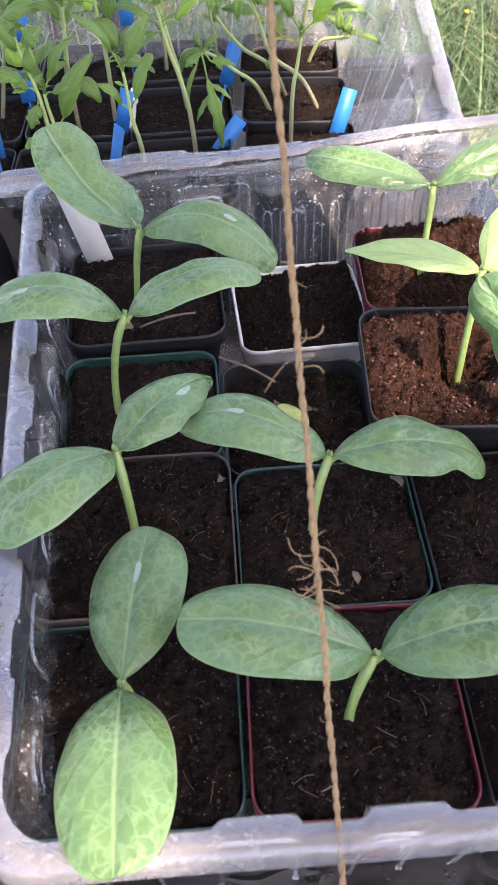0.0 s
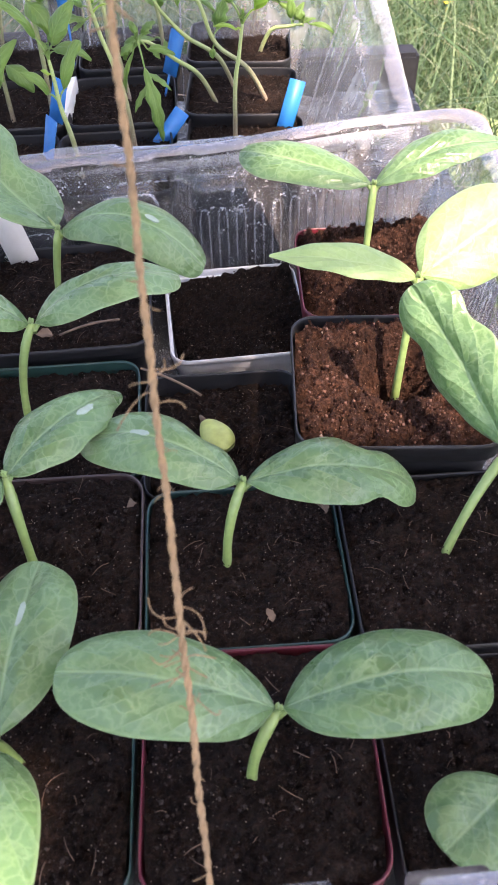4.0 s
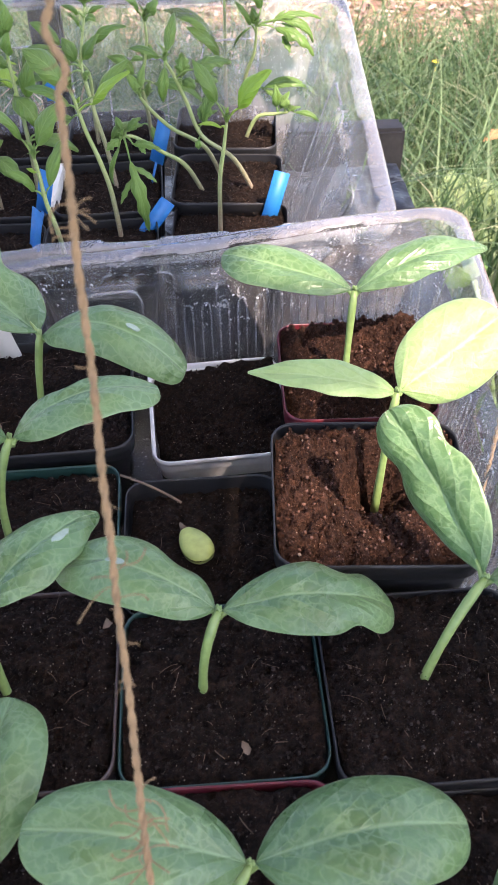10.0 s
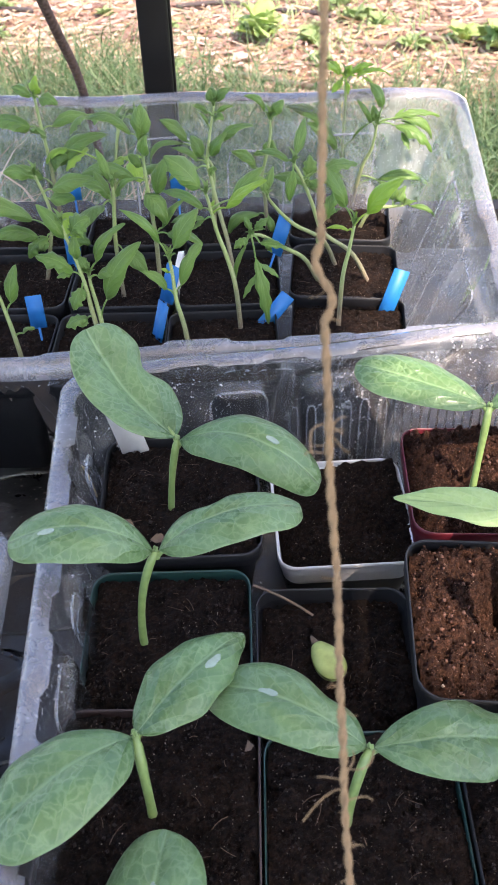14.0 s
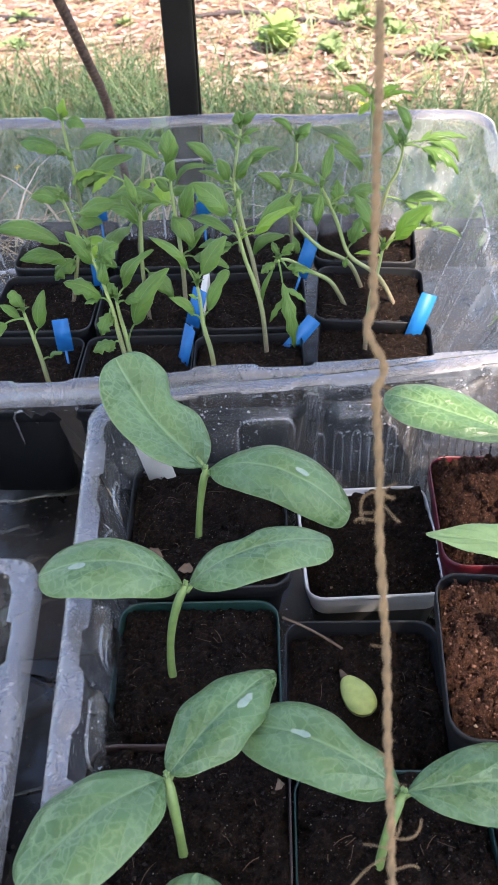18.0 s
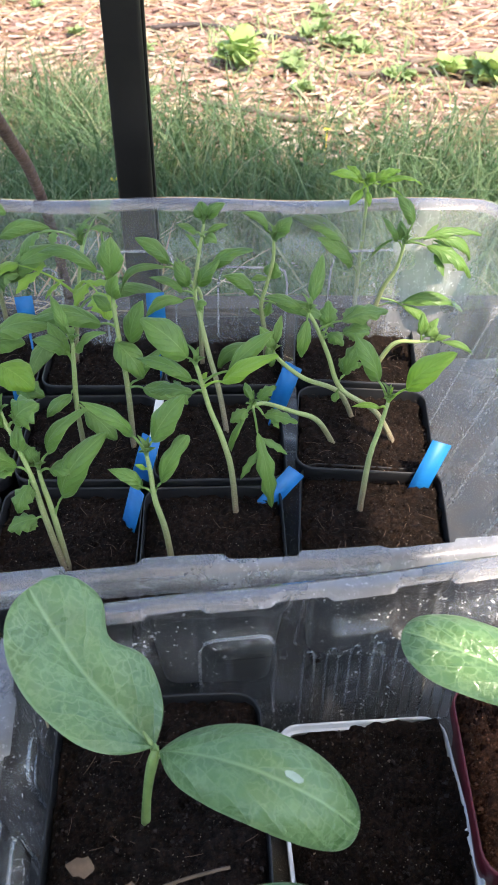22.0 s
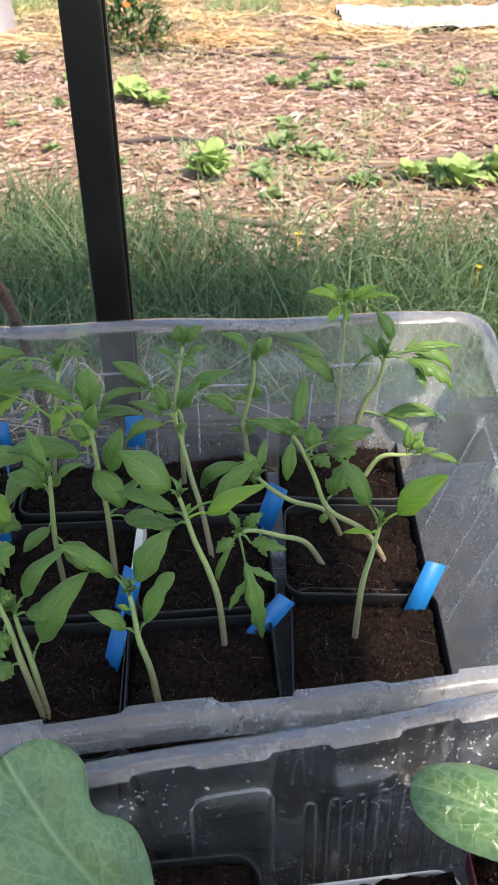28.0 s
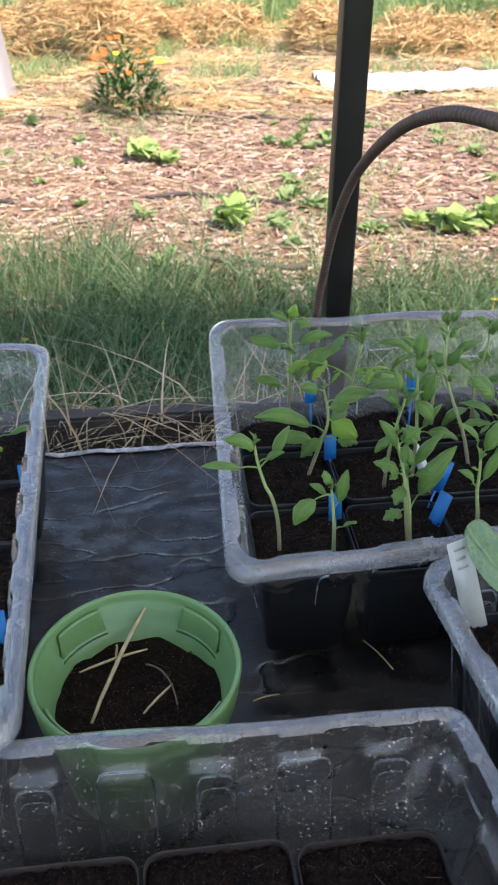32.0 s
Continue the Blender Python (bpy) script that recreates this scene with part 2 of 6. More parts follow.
def stem_material(name, low, high):
    """Hairy stem, brownish near the soil and green above."""
    m = Nodes(name)
    sep = m.t.nodes.new("ShaderNodeSeparateXYZ")
    m.t.links.new(m.coords("Generated"), sep.inputs[0])
    v = m.coords()
    col = m.ramp(m.math("ADD", sep.outputs[2], m.math("MULTIPLY", m.noise(v, 200.0), 0.2)), (0.25, low), (0.75, high))
    fuzz = m.noise(v, 1500.0, 2.0)
    col = m.mix(m.ramp(fuzz, (0.5, 0.0), (0.7, 0.35)), col, (0.55, 0.60, 0.42))
    return m.done(m.principled(col, 0.6, m.bump(fuzz, 0.6, 0.0008)))


M_TOM_STEM = stem_material("tomato_stem", (0.20, 0.150, 0.095), (0.27, 0.36, 0.12))
M_CLEAR = plastic_sheet("clear_plastic", 0.058, stain=0.7, film_color=(0.86, 0.87, 0.87), sun_haze=(0.10, 0.14))
M_MUDDY = plastic_sheet("muddy_plastic", 0.09, (0.88, 0.87, 0.86), 1.0, (0.50, 0.45, 0.41))
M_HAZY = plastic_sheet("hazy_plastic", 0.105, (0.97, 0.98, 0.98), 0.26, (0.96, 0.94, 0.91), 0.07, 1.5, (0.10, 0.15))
M_RIM = plastic_sheet("milky_rim_plastic", 0.25, (0.95, 0.96, 0.98), 0.18, (0.93, 0.94, 0.98), 0.05, 1.8)
M_RIDGE = plastic_sheet("moulded_plastic_edge", 0.20, (0.95, 0.97, 0.98), 0.2, (0.80, 0.82, 0.86), 0.05, 1.8)
M_FAINT = plastic_sheet("dull_plastic_edge", 0.10, (0.92, 0.93, 0.94), 0.3, (0.60, 0.60, 0.62), 0.05, 1.6)
M_BLACK_POT = plain("black_pot_plastic", (0.015, 0.0155, 0.0165), 0.46, 90.0, 0.35, 0.15, 0.0, 0.35)
M_GREEN_POT = plain("dark_green_pot_plastic", (0.010, 0.042, 0.035), 0.4, 90.0, 0.3, 0.15)
M_RED_POT = plain("red_pot_plastic", (0.11, 0.012, 0.020), 0.4, 90.0, 0.3, 0.15)
M_BROWN_POT = plain("brown_pot_plastic", (0.05, 0.032, 0.028), 0.42, 90.0, 0.3, 0.15)
M_WHITE_POT = plain("grey_white_pot_plastic", (0.62, 0.63, 0.62), 0.4, 90.0, 0.2, 0.15)
M_BLUE = plain("blue_tag_plastic", (0.0005, 0.165, 0.46), 0.5, 150.0, 0.15, 0.1)
M_LABEL = plain("cream_label_plastic", (0.72, 0.71, 0.64), 0.45, 150.0, 0.08, 0.1)
M_INK = plain("faded_pencil", (0.56, 0.55, 0.51), 0.7, 150.0, 0.1)
M_SAGE = plain("sage_green_plastic", (0.125, 0.245, 0.088), 0.33, 70.0, 0.12, 0.1)
M_TWINE = plain("jute_twine", (0.255, 0.168, 0.088), 0.85, 700.0, 0.35, 0.6)
M_REBAR = plain("rusty_steel", (0.10, 0.062, 0.048), 0.7, 220.0, 0.45, 0.6, 0.25)
M_POST = plain("black_painted_metal", (0.016, 0.0145, 0.013), 0.42, 60.0, 0.4, 0.15)
M_SCRAP = plain("dry_leaf_brown", (0.13, 0.088, 0.058), 0.8, 200.0, 0.4)
M_STRAW = plain("dry_straw", (0.46, 0.36, 0.20), 0.7, 150.0, 0.35)
M_WOOD = plain("weathered_board", (0.055, 0.047, 0.040), 0.85, 60.0, 0.45, 0.6)

# ---- mesh helpers ----


def mesh_of(name, bm, mat, smooth=True):
    me = bpy.data.meshes.new(name)
    bm.to_mesh(me)
    bm.free()
    for mt in mat if isinstance(mat, (list, tuple)) else (mat,):
        me.materials.append(mt)
    for p in me.polygons:
        p.use_smooth = smooth
    return me


def part(name, bm, mat, parent, label="", smooth=True, shift=False):
    """Links a bmesh as one mesh object under a thing or a part. shift: the bmesh is in world places."""
    if shift:
        root = parent
        while root.parent:
            root = root.parent
        bmesh.ops.translate(bm, verts=bm.verts, vec=-root.location)
    ob = new(name, mesh_of(name, bm, mat, smooth))
    ob.parent = parent
    return tagged(ob, label)


def thing(name, place, label, category, group="", kind=""):
    ob = new(name)
    ob.empty_display_size = 0.02
    ob.location = place
    return tagged(ob, label, category, group, kind)


def solid(name, bm, mat, label, category, group="", kind="", smooth=True):
    """A thing that is one mesh."""
    return tagged(new(name, mesh_of(name, bm, mat, smooth)), label, category, group, kind)


def ring(w, d, r, n=6):
    """A rounded rectangle, counter-clockwise."""
    pts = []
    for cx, cy, a0 in ((w / 2 - r, d / 2 - r, 0), (-w / 2 + r, d / 2 - r, 90), (-w / 2 + r, -d / 2 + r, 180), (w / 2 - r, -d / 2 + r, 270)):
        for i in range(n + 1):
            a = radians(a0 + 90 * i / n)
            pts.append((cx + r * math.cos(a), cy + r * math.sin(a)))
    return pts


def loft(bm, loops, closed=True, cap_last=False, cap_first=False):
    rows = [[bm.verts.new(p) for p in l] for l in loops]
    n = len(rows[0])
    for a, b in zip(rows, rows[1:]):
        for i in range(n if closed else n - 1):
            j = (i + 1) % n
            bm.faces.new((a[i], a[j], b[j], b[i]))
    if cap_last:
        bm.faces.new(rows[-1])
    if cap_first:
        bm.faces.new(list(reversed(rows[0])))
    return rows


def tube(bm, pts, radii, sides=8, caps=True):
    pts = [Vector(p) for p in pts]
    if not isinstance(radii, (list, tuple)):
        radii = [radii] * len(pts)
    up = Vector((0.31, 0.11, 0.94))
    loops = []
    for i, p in enumerate(pts):
        d = (pts[min(i + 1, len(pts) - 1)] - pts[max(i - 1, 0)]).normalized()
        a = d.cross(up)
        if a.length < 0.1:
            a = d.cross(Vector((1, 0, 0)))
        a.normalize()
        b = d.cross(a)
        loops.append([p + radii[i] * (math.cos(6.2832 * k / sides) * a + math.sin(6.2832 * k / sides) * b) for k in range(sides)])
    loft(bm, loops, True, caps, caps)


def bez(p0, p1, p2, n=10):
    p0, p1, p2 = Vector(p0), Vector(p1), Vector(p2)
    return [p0 * (1 - t) ** 2 + p1 * 2 * t * (1 - t) + p2 * t * t for t in (i / n for i in range(n + 1))]


def box(bm, lo, hi, bevel=0.0):
    lo, hi = Vector(lo), Vector(hi)
    r = bmesh.ops.create_cube(bm, size=1.0)
    for v in r["verts"]:
        v.co = Vector(((lo[k] + hi[k]) / 2 + v.co[k] * (hi[k] - lo[k]) for k in range(3)))
    if bevel:
        bmesh.ops.bevel(bm, geom=[e for e in bm.edges], offset=bevel, segments=2, affect="EDGES")


def nz(x, y, s, seed=0.0):
    return noise.noise(Vector((x * s, y * s, seed)))


# ---- structure: bench sheet, board, ground ----
bm = bmesh.new()
NX, NY = 260, 260
X0, X1, Y0, Y1 = -0.95, 0.235, -0.25, 0.885
grid = [[None] * (NY + 1) for _ in range(NX + 1)]
for i in range(NX + 1):
    for j in range(NY + 1):
        x, y = X0 + (X1 - X0) * i / NX, Y0 + (Y1 - Y0) * j / NY
        fold = max(0.0, 1 - abs(nz(x * 0.55, y, 9, 11)) * 9) ** 2 * max(0.0, nz(x, y, 6, 12) + 0.25)
        z = -0.006 + 0.004 * fold * min(1.0, max(0.0, (y - 0.52) / 0.15)) + 0.0045 * nz(x, y, 7) + 0.0022 * nz(x * 0.5, y, 22, 3) + 0.0022 * (0.3 - abs(nz(x, y * 0.6, 16, 5))) + max(0.0, (y - 0.68) / 0.2) * (0.006 * (0.3 - abs(nz(x, y * 0.5, 24, 7))) + 0.002 * nz(x, y, 60, 2))
        if j == NY:
            y += 0.006 * nz(x, 0, 25, 8)
        grid[i][j] = bm.verts.new((x, y, z))
for i in range(NX):
    for j in range(NY):
        bm.faces.new((grid[i][j], grid[i + 1][j], grid[i + 1][j + 1], grid[i][j + 1]))
drop = [bm.verts.new(grid[i][NY].co + Vector((0, 0.012 + 0.004 * nz(i * 0.18, 1, 1), -0.035))) for i in range(NX + 1)]
# pale strip added along the far edge, where the sheet only catches glare
hem = bmesh.new()
loft(hem, [[grid[i][NY].co + Vector((0, dy * (0.75 + 1.3 * nz(i * 0.11, k, 1, 6)), dz + 0.0026 * nz(i * 0.25, k, 1, 4))) for k, (dy, dz) in enumerate(((-0.0045, 0.0022), (-0.002, 0.0040), (0.003, 0.0036), (0.006, 0.0005), (0.007, -0.004)))] for i in range(NX + 1) if grid[i][NY].co.x < -0.20], False)
for i in range(NX):
    bm.faces.new((grid[i][NY], grid[i + 1][NY], drop[i + 1], drop[i]))
m = Nodes("black_polythene")
v = m.coords()
crease = m.math("ABSOLUTE", m.math("SUBTRACT", m.noise(m.coords("Object", (0.6, 1.3, 1)), 17.0, 2.0, 0.5), 0.5))
patch = m.ramp(m.noise(v, 6.0, 2.0), (0.42, 0.0), (0.56, 1.0))
sharp = m.math("MULTIPLY", m.ramp(crease, (0.0, 1.0), (0.030, 0.0)), patch)
wr = m.math("ADD", m.math("MULTIPLY", m.noise(v, 12.0, 3.0, 0.5), 0.6), m.math("ADD", m.math("MULTIPLY", m.noise(v, 140.0, 4.0), 0.07), m.math("MULTIPLY", sharp, 0.22)))
dirt = m.ramp(m.noise(v, 30.0, 6.0, 0.7), (0.42, 0.0), (0.62, 1.0))
bits = m.add("TexVoronoi", Vector=v, Scale=230.0)
speck = m.math("MULTIPLY", m.ramp(bits.outputs["Distance"], (0.16, 1.0), (0.28, 0.0)), m.ramp(m.noise(v, 55.0, 3.0), (0.52, 0.0), (0.60, 1.0)))
col = m.mix(m.math("MULTIPLY", dirt, 0.75), (0.010, 0.0095, 0.0095), (0.034, 0.026, 0.021))
col = m.mix(m.math("MULTIPLY", speck, 0.7), col, (0.075, 0.045, 0.032))
rough_ = m.math("SUBTRACT", m.ramp(dirt, (0.0, 0.30), (0.8, 0.75)), m.math("MULTIPLY", sharp, 0.16))
M_SHEET = m.done(m.principled(col, rough_, m.bump(m.math("ADD", wr, m.math("MULTIPLY", speck, 0.10)), 0.7, 0.009), Specular_IOR_Level=0.5))
sheet = solid("bench_sheet", bm, M_SHEET, "creased black polythene sheet with soil crumbs, covering the bench", "plastic sheet", kind="structure")
part("hem", hem, plain("sheet_edge_glare", (0.40, 0.385, 0.40), 0.35, 160.0, 0.9, 0.8), sheet, "pale crinkled strip standing in for glare on the sheet's edge")

bm = bmesh.new()
box(bm, (-0.95, -0.25, -0.05), (0.235, 0.86, -0.016), 0.003)
bench = solid("bench_top", bm, M_WOOD, "dark wooden bench top under the black sheet", "bench", kind="structure", smooth=False)
for x, y in ((-0.90, -0.20), (0.185, -0.20), (-0.90, 0.81), (0.185, 0.81)):
    bm = bmesh.new()
    box(bm, (x - 0.03, y - 0.03, -0.50), (x + 0.03, y + 0.03, -0.051), 0.003)
    part("leg", bm, M_WOOD, bench, smooth=False)
bm = bmesh.new()
box(bm, (-2.6, 0.955, -0.49), (0.26, 0.985, -0.002), 0.004)
solid("edge_board", bm, M_WOOD, "weathered grey timber board behind the bench, grass hanging over it", "timber board", kind="structure", smooth=False)

GZ = -0.47


def ground_z(x, y):
    return GZ + 0.02 * nz(x, y, 1.3) + 0.012 * nz(x, y, 5, 2) + (0.006 * nz(x, y, 18, 4))


bm = bmesh.new()
ys = [0.6 + 0.06 * i for i in range(100)] + [6.6 * 1.12 ** i for i in range(1, 45)]
ys = [-40, -8, -2, 0] + ys
xs = [0.07 * i for i in range(0, 50)] + [3.5 * 1.16 ** i for i in range(1, 34)]
xs = [-x for x in reversed(xs[1:])] + xs
grid = [[bm.verts.new((x, y, ground_z(x, y) if abs(x) < 12 and y < 14 else GZ)) for y in ys] for x in xs]
for i in range(len(xs) - 1):
    for j in range(len(ys) - 1):
        bm.faces.new((grid[i][j], grid[i + 1][j], grid[i + 1][j + 1], grid[i][j + 1]))
m = Nodes("mulched_earth")
v = m.coords()
sep = m.t.nodes.new("ShaderNodeSeparateXYZ")
m.t.links.new(v, sep.inputs[0])
n1, n2, n3 = m.noise(v, 60.0), m.noise(v, 9.0), m.noise(v, 2.2, 3.0)
chips = m.ramp(m.math("ADD", m.math("MULTIPLY", n1, 0.6), m.math("MULTIPLY", n2, 0.4)), (0.32, (0.11, 0.055, 0.036)), (0.5, (0.25, 0.145, 0.10)), (0.68, (0.42, 0.30, 0.22)))
turf = m.ramp(n1, (0.3, (0.02, 0.035, 0.012)), (0.7, (0.06, 0.085, 0.03)))
straw = m.ramp(n1, (0.3, (0.30, 0.19, 0.09)), (0.7, (0.64, 0.50, 0.28)))
yw = m.math("ADD", sep.outputs[1], m.math("MULTIPLY", m.math("SUBTRACT", n3, 0.5), 0.9))
mul = m.mix(m.ramp(m.math("DIVIDE", yw, 10.0), (0.245, 0.0), (0.275, 1.0)), turf, chips)
mul = m.mix(m.ramp(m.math("DIVIDE", yw, 10.0), (0.60, 0.0), (0.66, 0.8)), mul, straw)
mul = m.mix(m.ramp(m.math("DIVIDE", yw, 20.0), (0.44, 0.0), (0.47, 1.0)), mul, turf)
M_GROUND = m.done(m.principled(mul, 0.9, m.bump(m.math("ADD", n1, n2), 0.7, 0.02), Specular_IOR_Level=0.15))
solid("ground", bm, M_GROUND, "garden soil mulched with pale wood chips, turf near the bench", "ground", kind="structure")

# ---- clear trays ----


def tray(name, corners, floor_z, label, walls=0.03, seed=1, flutes=False, clear=None, pitch=0.052, lean=0.0, corner=0.02):
    """Clear deep tray. corners: front left, front right, back right, back left of the rim."""
    fl, fr, br, bl = (Vector(c) for c in corners)
    w, d = ((fr - fl).length + (br - bl).length) / 2, ((bl - fl).length + (br - fr).length) / 2
    base = (fl + fr + br + bl) / 4
    base.z = floor_z
    rnd = random.Random(seed)

    def place(a, b, k, drop):
        s, t = a / w + 0.5, b / d + 0.5
        p = fl * (1 - s) * (1 - t) + fr * s * (1 - t) + br * s * t + bl * (1 - s) * t
        z = (p.z - drop) * (1 - k) + floor_z * k
        return Vector((p.x - lean * k * max(0.0, s) ** 5, p.y, z + 0.0012 * math.sin(a * 40 + seed) * (1 - k)))

    def loop(ins, k, drop, r, wave=0.0, rib=0.0):
        pts, out = [], []
        raw = ring(w - 2 * ins, d - 2 * ins, r, 7)
        raw.append(raw[0])
        for (x0, y0), (x1, y1) in zip(raw, raw[1:]):
            n = 130 if math.hypot(x1 - x0, y1 - y0) > 0.03 else 1
            for i in range(n):
                pts.append((x0 + (x1 - x0) * i / n, y0 + (y1 - y0) * i / n))
        n = len(pts)
        for i, (x, y) in enumerate(pts):
            edge_x = abs(abs(x) - (w / 2 - ins)) < abs(abs(y) - (d / 2 - ins))
            s = (y if edge_x else x)
            ph = s / pitch
            win = max(0.0, min(1.0, 5.0 * math.cos(6.2832 * ph) + 1.2))
            fl_ = max(0.0, math.cos(6.2832 * s / 0.0105)) ** 2 * (1 - win)
            q = 1 - (wave * win + rib * fl_) / max(0.05, math.hypot(x, y))
            k2 = place(x * q, y * q, k, drop)
            out.append(k2)
        return out

    t = thing(name, base, label, "seed tray")
    bm = bmesh.new()
    loft(bm, [loop(-0.001, 0, 0.011, corner), loop(0.0, 0, 0.001, corner), loop(0.003, 0, 0.0, corner), loop(0.0075, 0, 0.0005, corner, 0.0025),
              loop(0.0090, 0, 0.002, corner, 0.003)])
    part("rim", bm, M_RIM, t, "milky scalloped plastic rim", shift=True)
    bm = bmesh.new()
    loft(bm, [loop(0.0090, 0, 0.002, corner, 0.003), loop(0.0100, 0.0, 0.010, 0.022, 0.003), loop(0.0103, 0.055, 0.010, 0.022, 0.001), loop(0.0105, 0.07, 0.010, 0.022, 0.0075), loop(0.0115, 0.15, 0.012, 0.024, 0.0075, 0.001), loop(0.0120, 0.17, 0.012, 0.026, 0.005, 0.002),
              loop(0.011 + walls * 0.5, 0.5, 0.012, 0.03, 0.005, 0.002), loop(0.012 + walls * 0.9, 0.9, 0.012, 0.034, 0.004, 0.001),
              loop(0.018 + walls, 0.97, 0.012, 0.036)])
    part("wall", bm, clear or M_CLEAR, t, "clear ribbed plastic walls, scratched and dusty", shift=True)
    bm = bmesh.new()
    loft(bm, [loop(0.018 + walls, 0.97, 0.012, 0.036), loop(0.03 + walls, 1.0, 0.0, 0.03)], cap_last=True)
    part("floor", bm, clear or M_CLEAR, t, shift=True)

    def ridge(side, s0, s1, k0, k1, r=0.0009):
        """A raised U-shaped moulding on one wall, from its top edge down."""
        def at(sp, k):
            ins = 0.0095 + walls * k * 0.98
            a, b = {"back": (sp, d / 2 - ins), "front": (sp, -d / 2 + ins), "left": (-w / 2 + ins, sp), "right": (w / 2 - ins, sp)}[side]
            return place(a, b, k, 0.012)
        c = min(0.006, (s1 - s0) * 0.3)
        pts = [at(s0 - 0.002, k1)] + [at(s0, k0 + (k1 - k0) * (1 - q / 6) + 0.06 * (q == 6)) for q in range(7)] + [at(s0 + c * 0.4, k0 + 0.012)] + [at(s0 + c, k0), at((s0 + s1) / 2, k0), at(s1 - c, k0)]
        pts += [at(s1 - c * 0.4, k0 + 0.012)] + [at(s1, k0 + (k1 - k0) * q / 6 + 0.06 * (q == 0)) for q in range(7)] + [at(s1 + 0.002, k1)]
        bm = bmesh.new()
        tube(bm, pts, r, 6)
        part("moulding", bm, M_RIDGE if flutes else M_RIM if pitch > 0.06 else M_FAINT, t, shift=True)
    for side, half in (("back", w / 2), ("front", w / 2), ("left", d / 2), ("right", d / 2)):
        n = int((half * 2 - 0.03) / pitch)
        for i in range(n):
            c = (i - (n - 1) / 2) * pitch
            hw = pitch * (0.31 if i % 2 or pitch > 0.06 else 0.21)
            if flutes and side in ("back", "right") and c > -0.01:
                for q in range(5):
                    e = c + (q - 2) * 0.0104
                    ridge(side, e - 0.0026, e + 0.0026, 0.22, 0.75, 0.0007)
            else:
                ridge(side, c - hw, c + hw, 0.10 if i % 2 else 0.16, 0.85)
                if i % 2 == 0 and pitch < 0.06:
                    ridge(side, c - hw * 0.85, c + hw * 0.85, 0.24, 0.33, 0.0005)
    return t


tray("clear_tray", [(-0.262, 0.527, 0.118), (0.158, 0.560, 0.120), (0.153, 0.795, 0.189), (-0.253, 0.787, 0.193)], 0.001,
            "clear plastic tray of tomato seedlings, deep, scuffed, on black sheet", 0.022, 2, clear=M_HAZY, pitch=0.077, lean=0.036)
tray("clear_tray", [(-0.100, 0.118, 0.128), (0.165, 0.120, 0.128), (0.192, 0.552, 0.140), (-0.131, 0.516, 0.128)], 0.001,
             "clear plastic tray of squash seedlings, scuffed, on black sheet", 0.016, 5, True)
tray("clear_tray", [(-0.53, 0.145, 0.122), (-0.118, 0.150, 0.122), (-0.139, 0.398, 0.122), (-0.53, 0.408, 0.122)], 0.001,
           "clear plastic tray holding dark pots of soil, muddy walls", 0.022, 8, clear=M_MUDDY, corner=0.012)
tray("clear_tray", [(-0.66, 0.40, 0.13), (-0.388, 0.39, 0.14), (-0.405, 0.849, 0.15), (-0.68, 0.86, 0.15)], 0.001,
            "clear plastic tray of potted seedlings beside the green pot", 0.022, 11)

# ---- pots ----
CRUMBS = []
for k in range(4):
    rnd = random.Random(40 + k)
    bm = bmesh.new()
    octa = [Vector(p) for p in ((1, 0, 0), (-1, 0, 0), (0, 1, 0), (0, -1, 0), (0, 0, 1), (0, 0, -1))]
    tri = ((0, 2, 4), (2, 1, 4), (1, 3, 4), (3, 0, 4), (2, 0, 5), (1, 2, 5), (3, 1, 5), (0, 3, 5))
    for q in range(2600):
        x, y = rnd.uniform(-0.48, 0.48), rnd.uniform(-0.48, 0.48)
        pale = q % 44 == 0
        sz = (0.0025 + 0.0025 * rnd.random()) if pale else 0.0035 + 0.010 * rnd.random() ** 6
        rot = Euler((rnd.random() * 6, rnd.random() * 6, rnd.random() * 6)).to_matrix()
        vs = [bm.verts.new(rot @ (p * sz * rnd.uniform(0.6, 1.3)) + Vector((x, y, 0.010 + 0.3 * sz))) for p in octa]
        for f in tri:
            bm.faces.new([vs[i] for i in f]).material_index = 2 if pale else 3 if q % 5 < 2 else 0
    for _ in range(20):
        x, y, a = rnd.uniform(-0.42, 0.42), rnd.uniform(-0.42, 0.42), rnd.random() * 6
        l = rnd.uniform(0.03, 0.12)
        n0 = len(bm.faces)
        tube(bm, bez((x, y, 0.016), (x + l * 0.5 * math.cos(a), y + l * 0.5 * math.sin(a), 0.035), (x + l * math.cos(a + 0.25), y + l * math.sin(a + 0.25), 0.016), 3), rnd.uniform(0.0010, 0.0026), 4)
        bm.faces.ensure_lookup_table()
        for f in bm.faces[n0:]:
            f.material_index = 1
    CRUMBS.append(bm)
M_MUD = plain("dried_mud", (0.030, 0.022, 0.017), 0.85, 220.0, 0.7, 0.7)
# dark colour paints the shade on the white pot's outer wall
M_SHADED_WALL = plain("shaded_pot_wall", (0.060, 0.056, 0.052), 0.6, 60.0, 0.6, 0.3)
M_GRIT = plain("pale_grit", (0.20, 0.14, 0.10), 0.8, 200.0, 0.5)
M_FIBRE = plain("peat_fibre", (0.13, 0.08, 0.05), 0.8, 200.0, 0.5)
M_CLOD = plain("peat_crumb", (0.031, 0.019, 0.0130), 0.9, 300.0, 0.6)
M_CLOD_DRY = plain("dry_peat_crumb", (0.10, 0.046, 0.029), 0.9, 300.0, 0.6)
CRUMBS = [mesh_of("soil_litter", b, (M_SOIL, M_FIBRE, M_GRIT, M_CLOD)) for b in CRUMBS]
CRUMBS_DRY = []
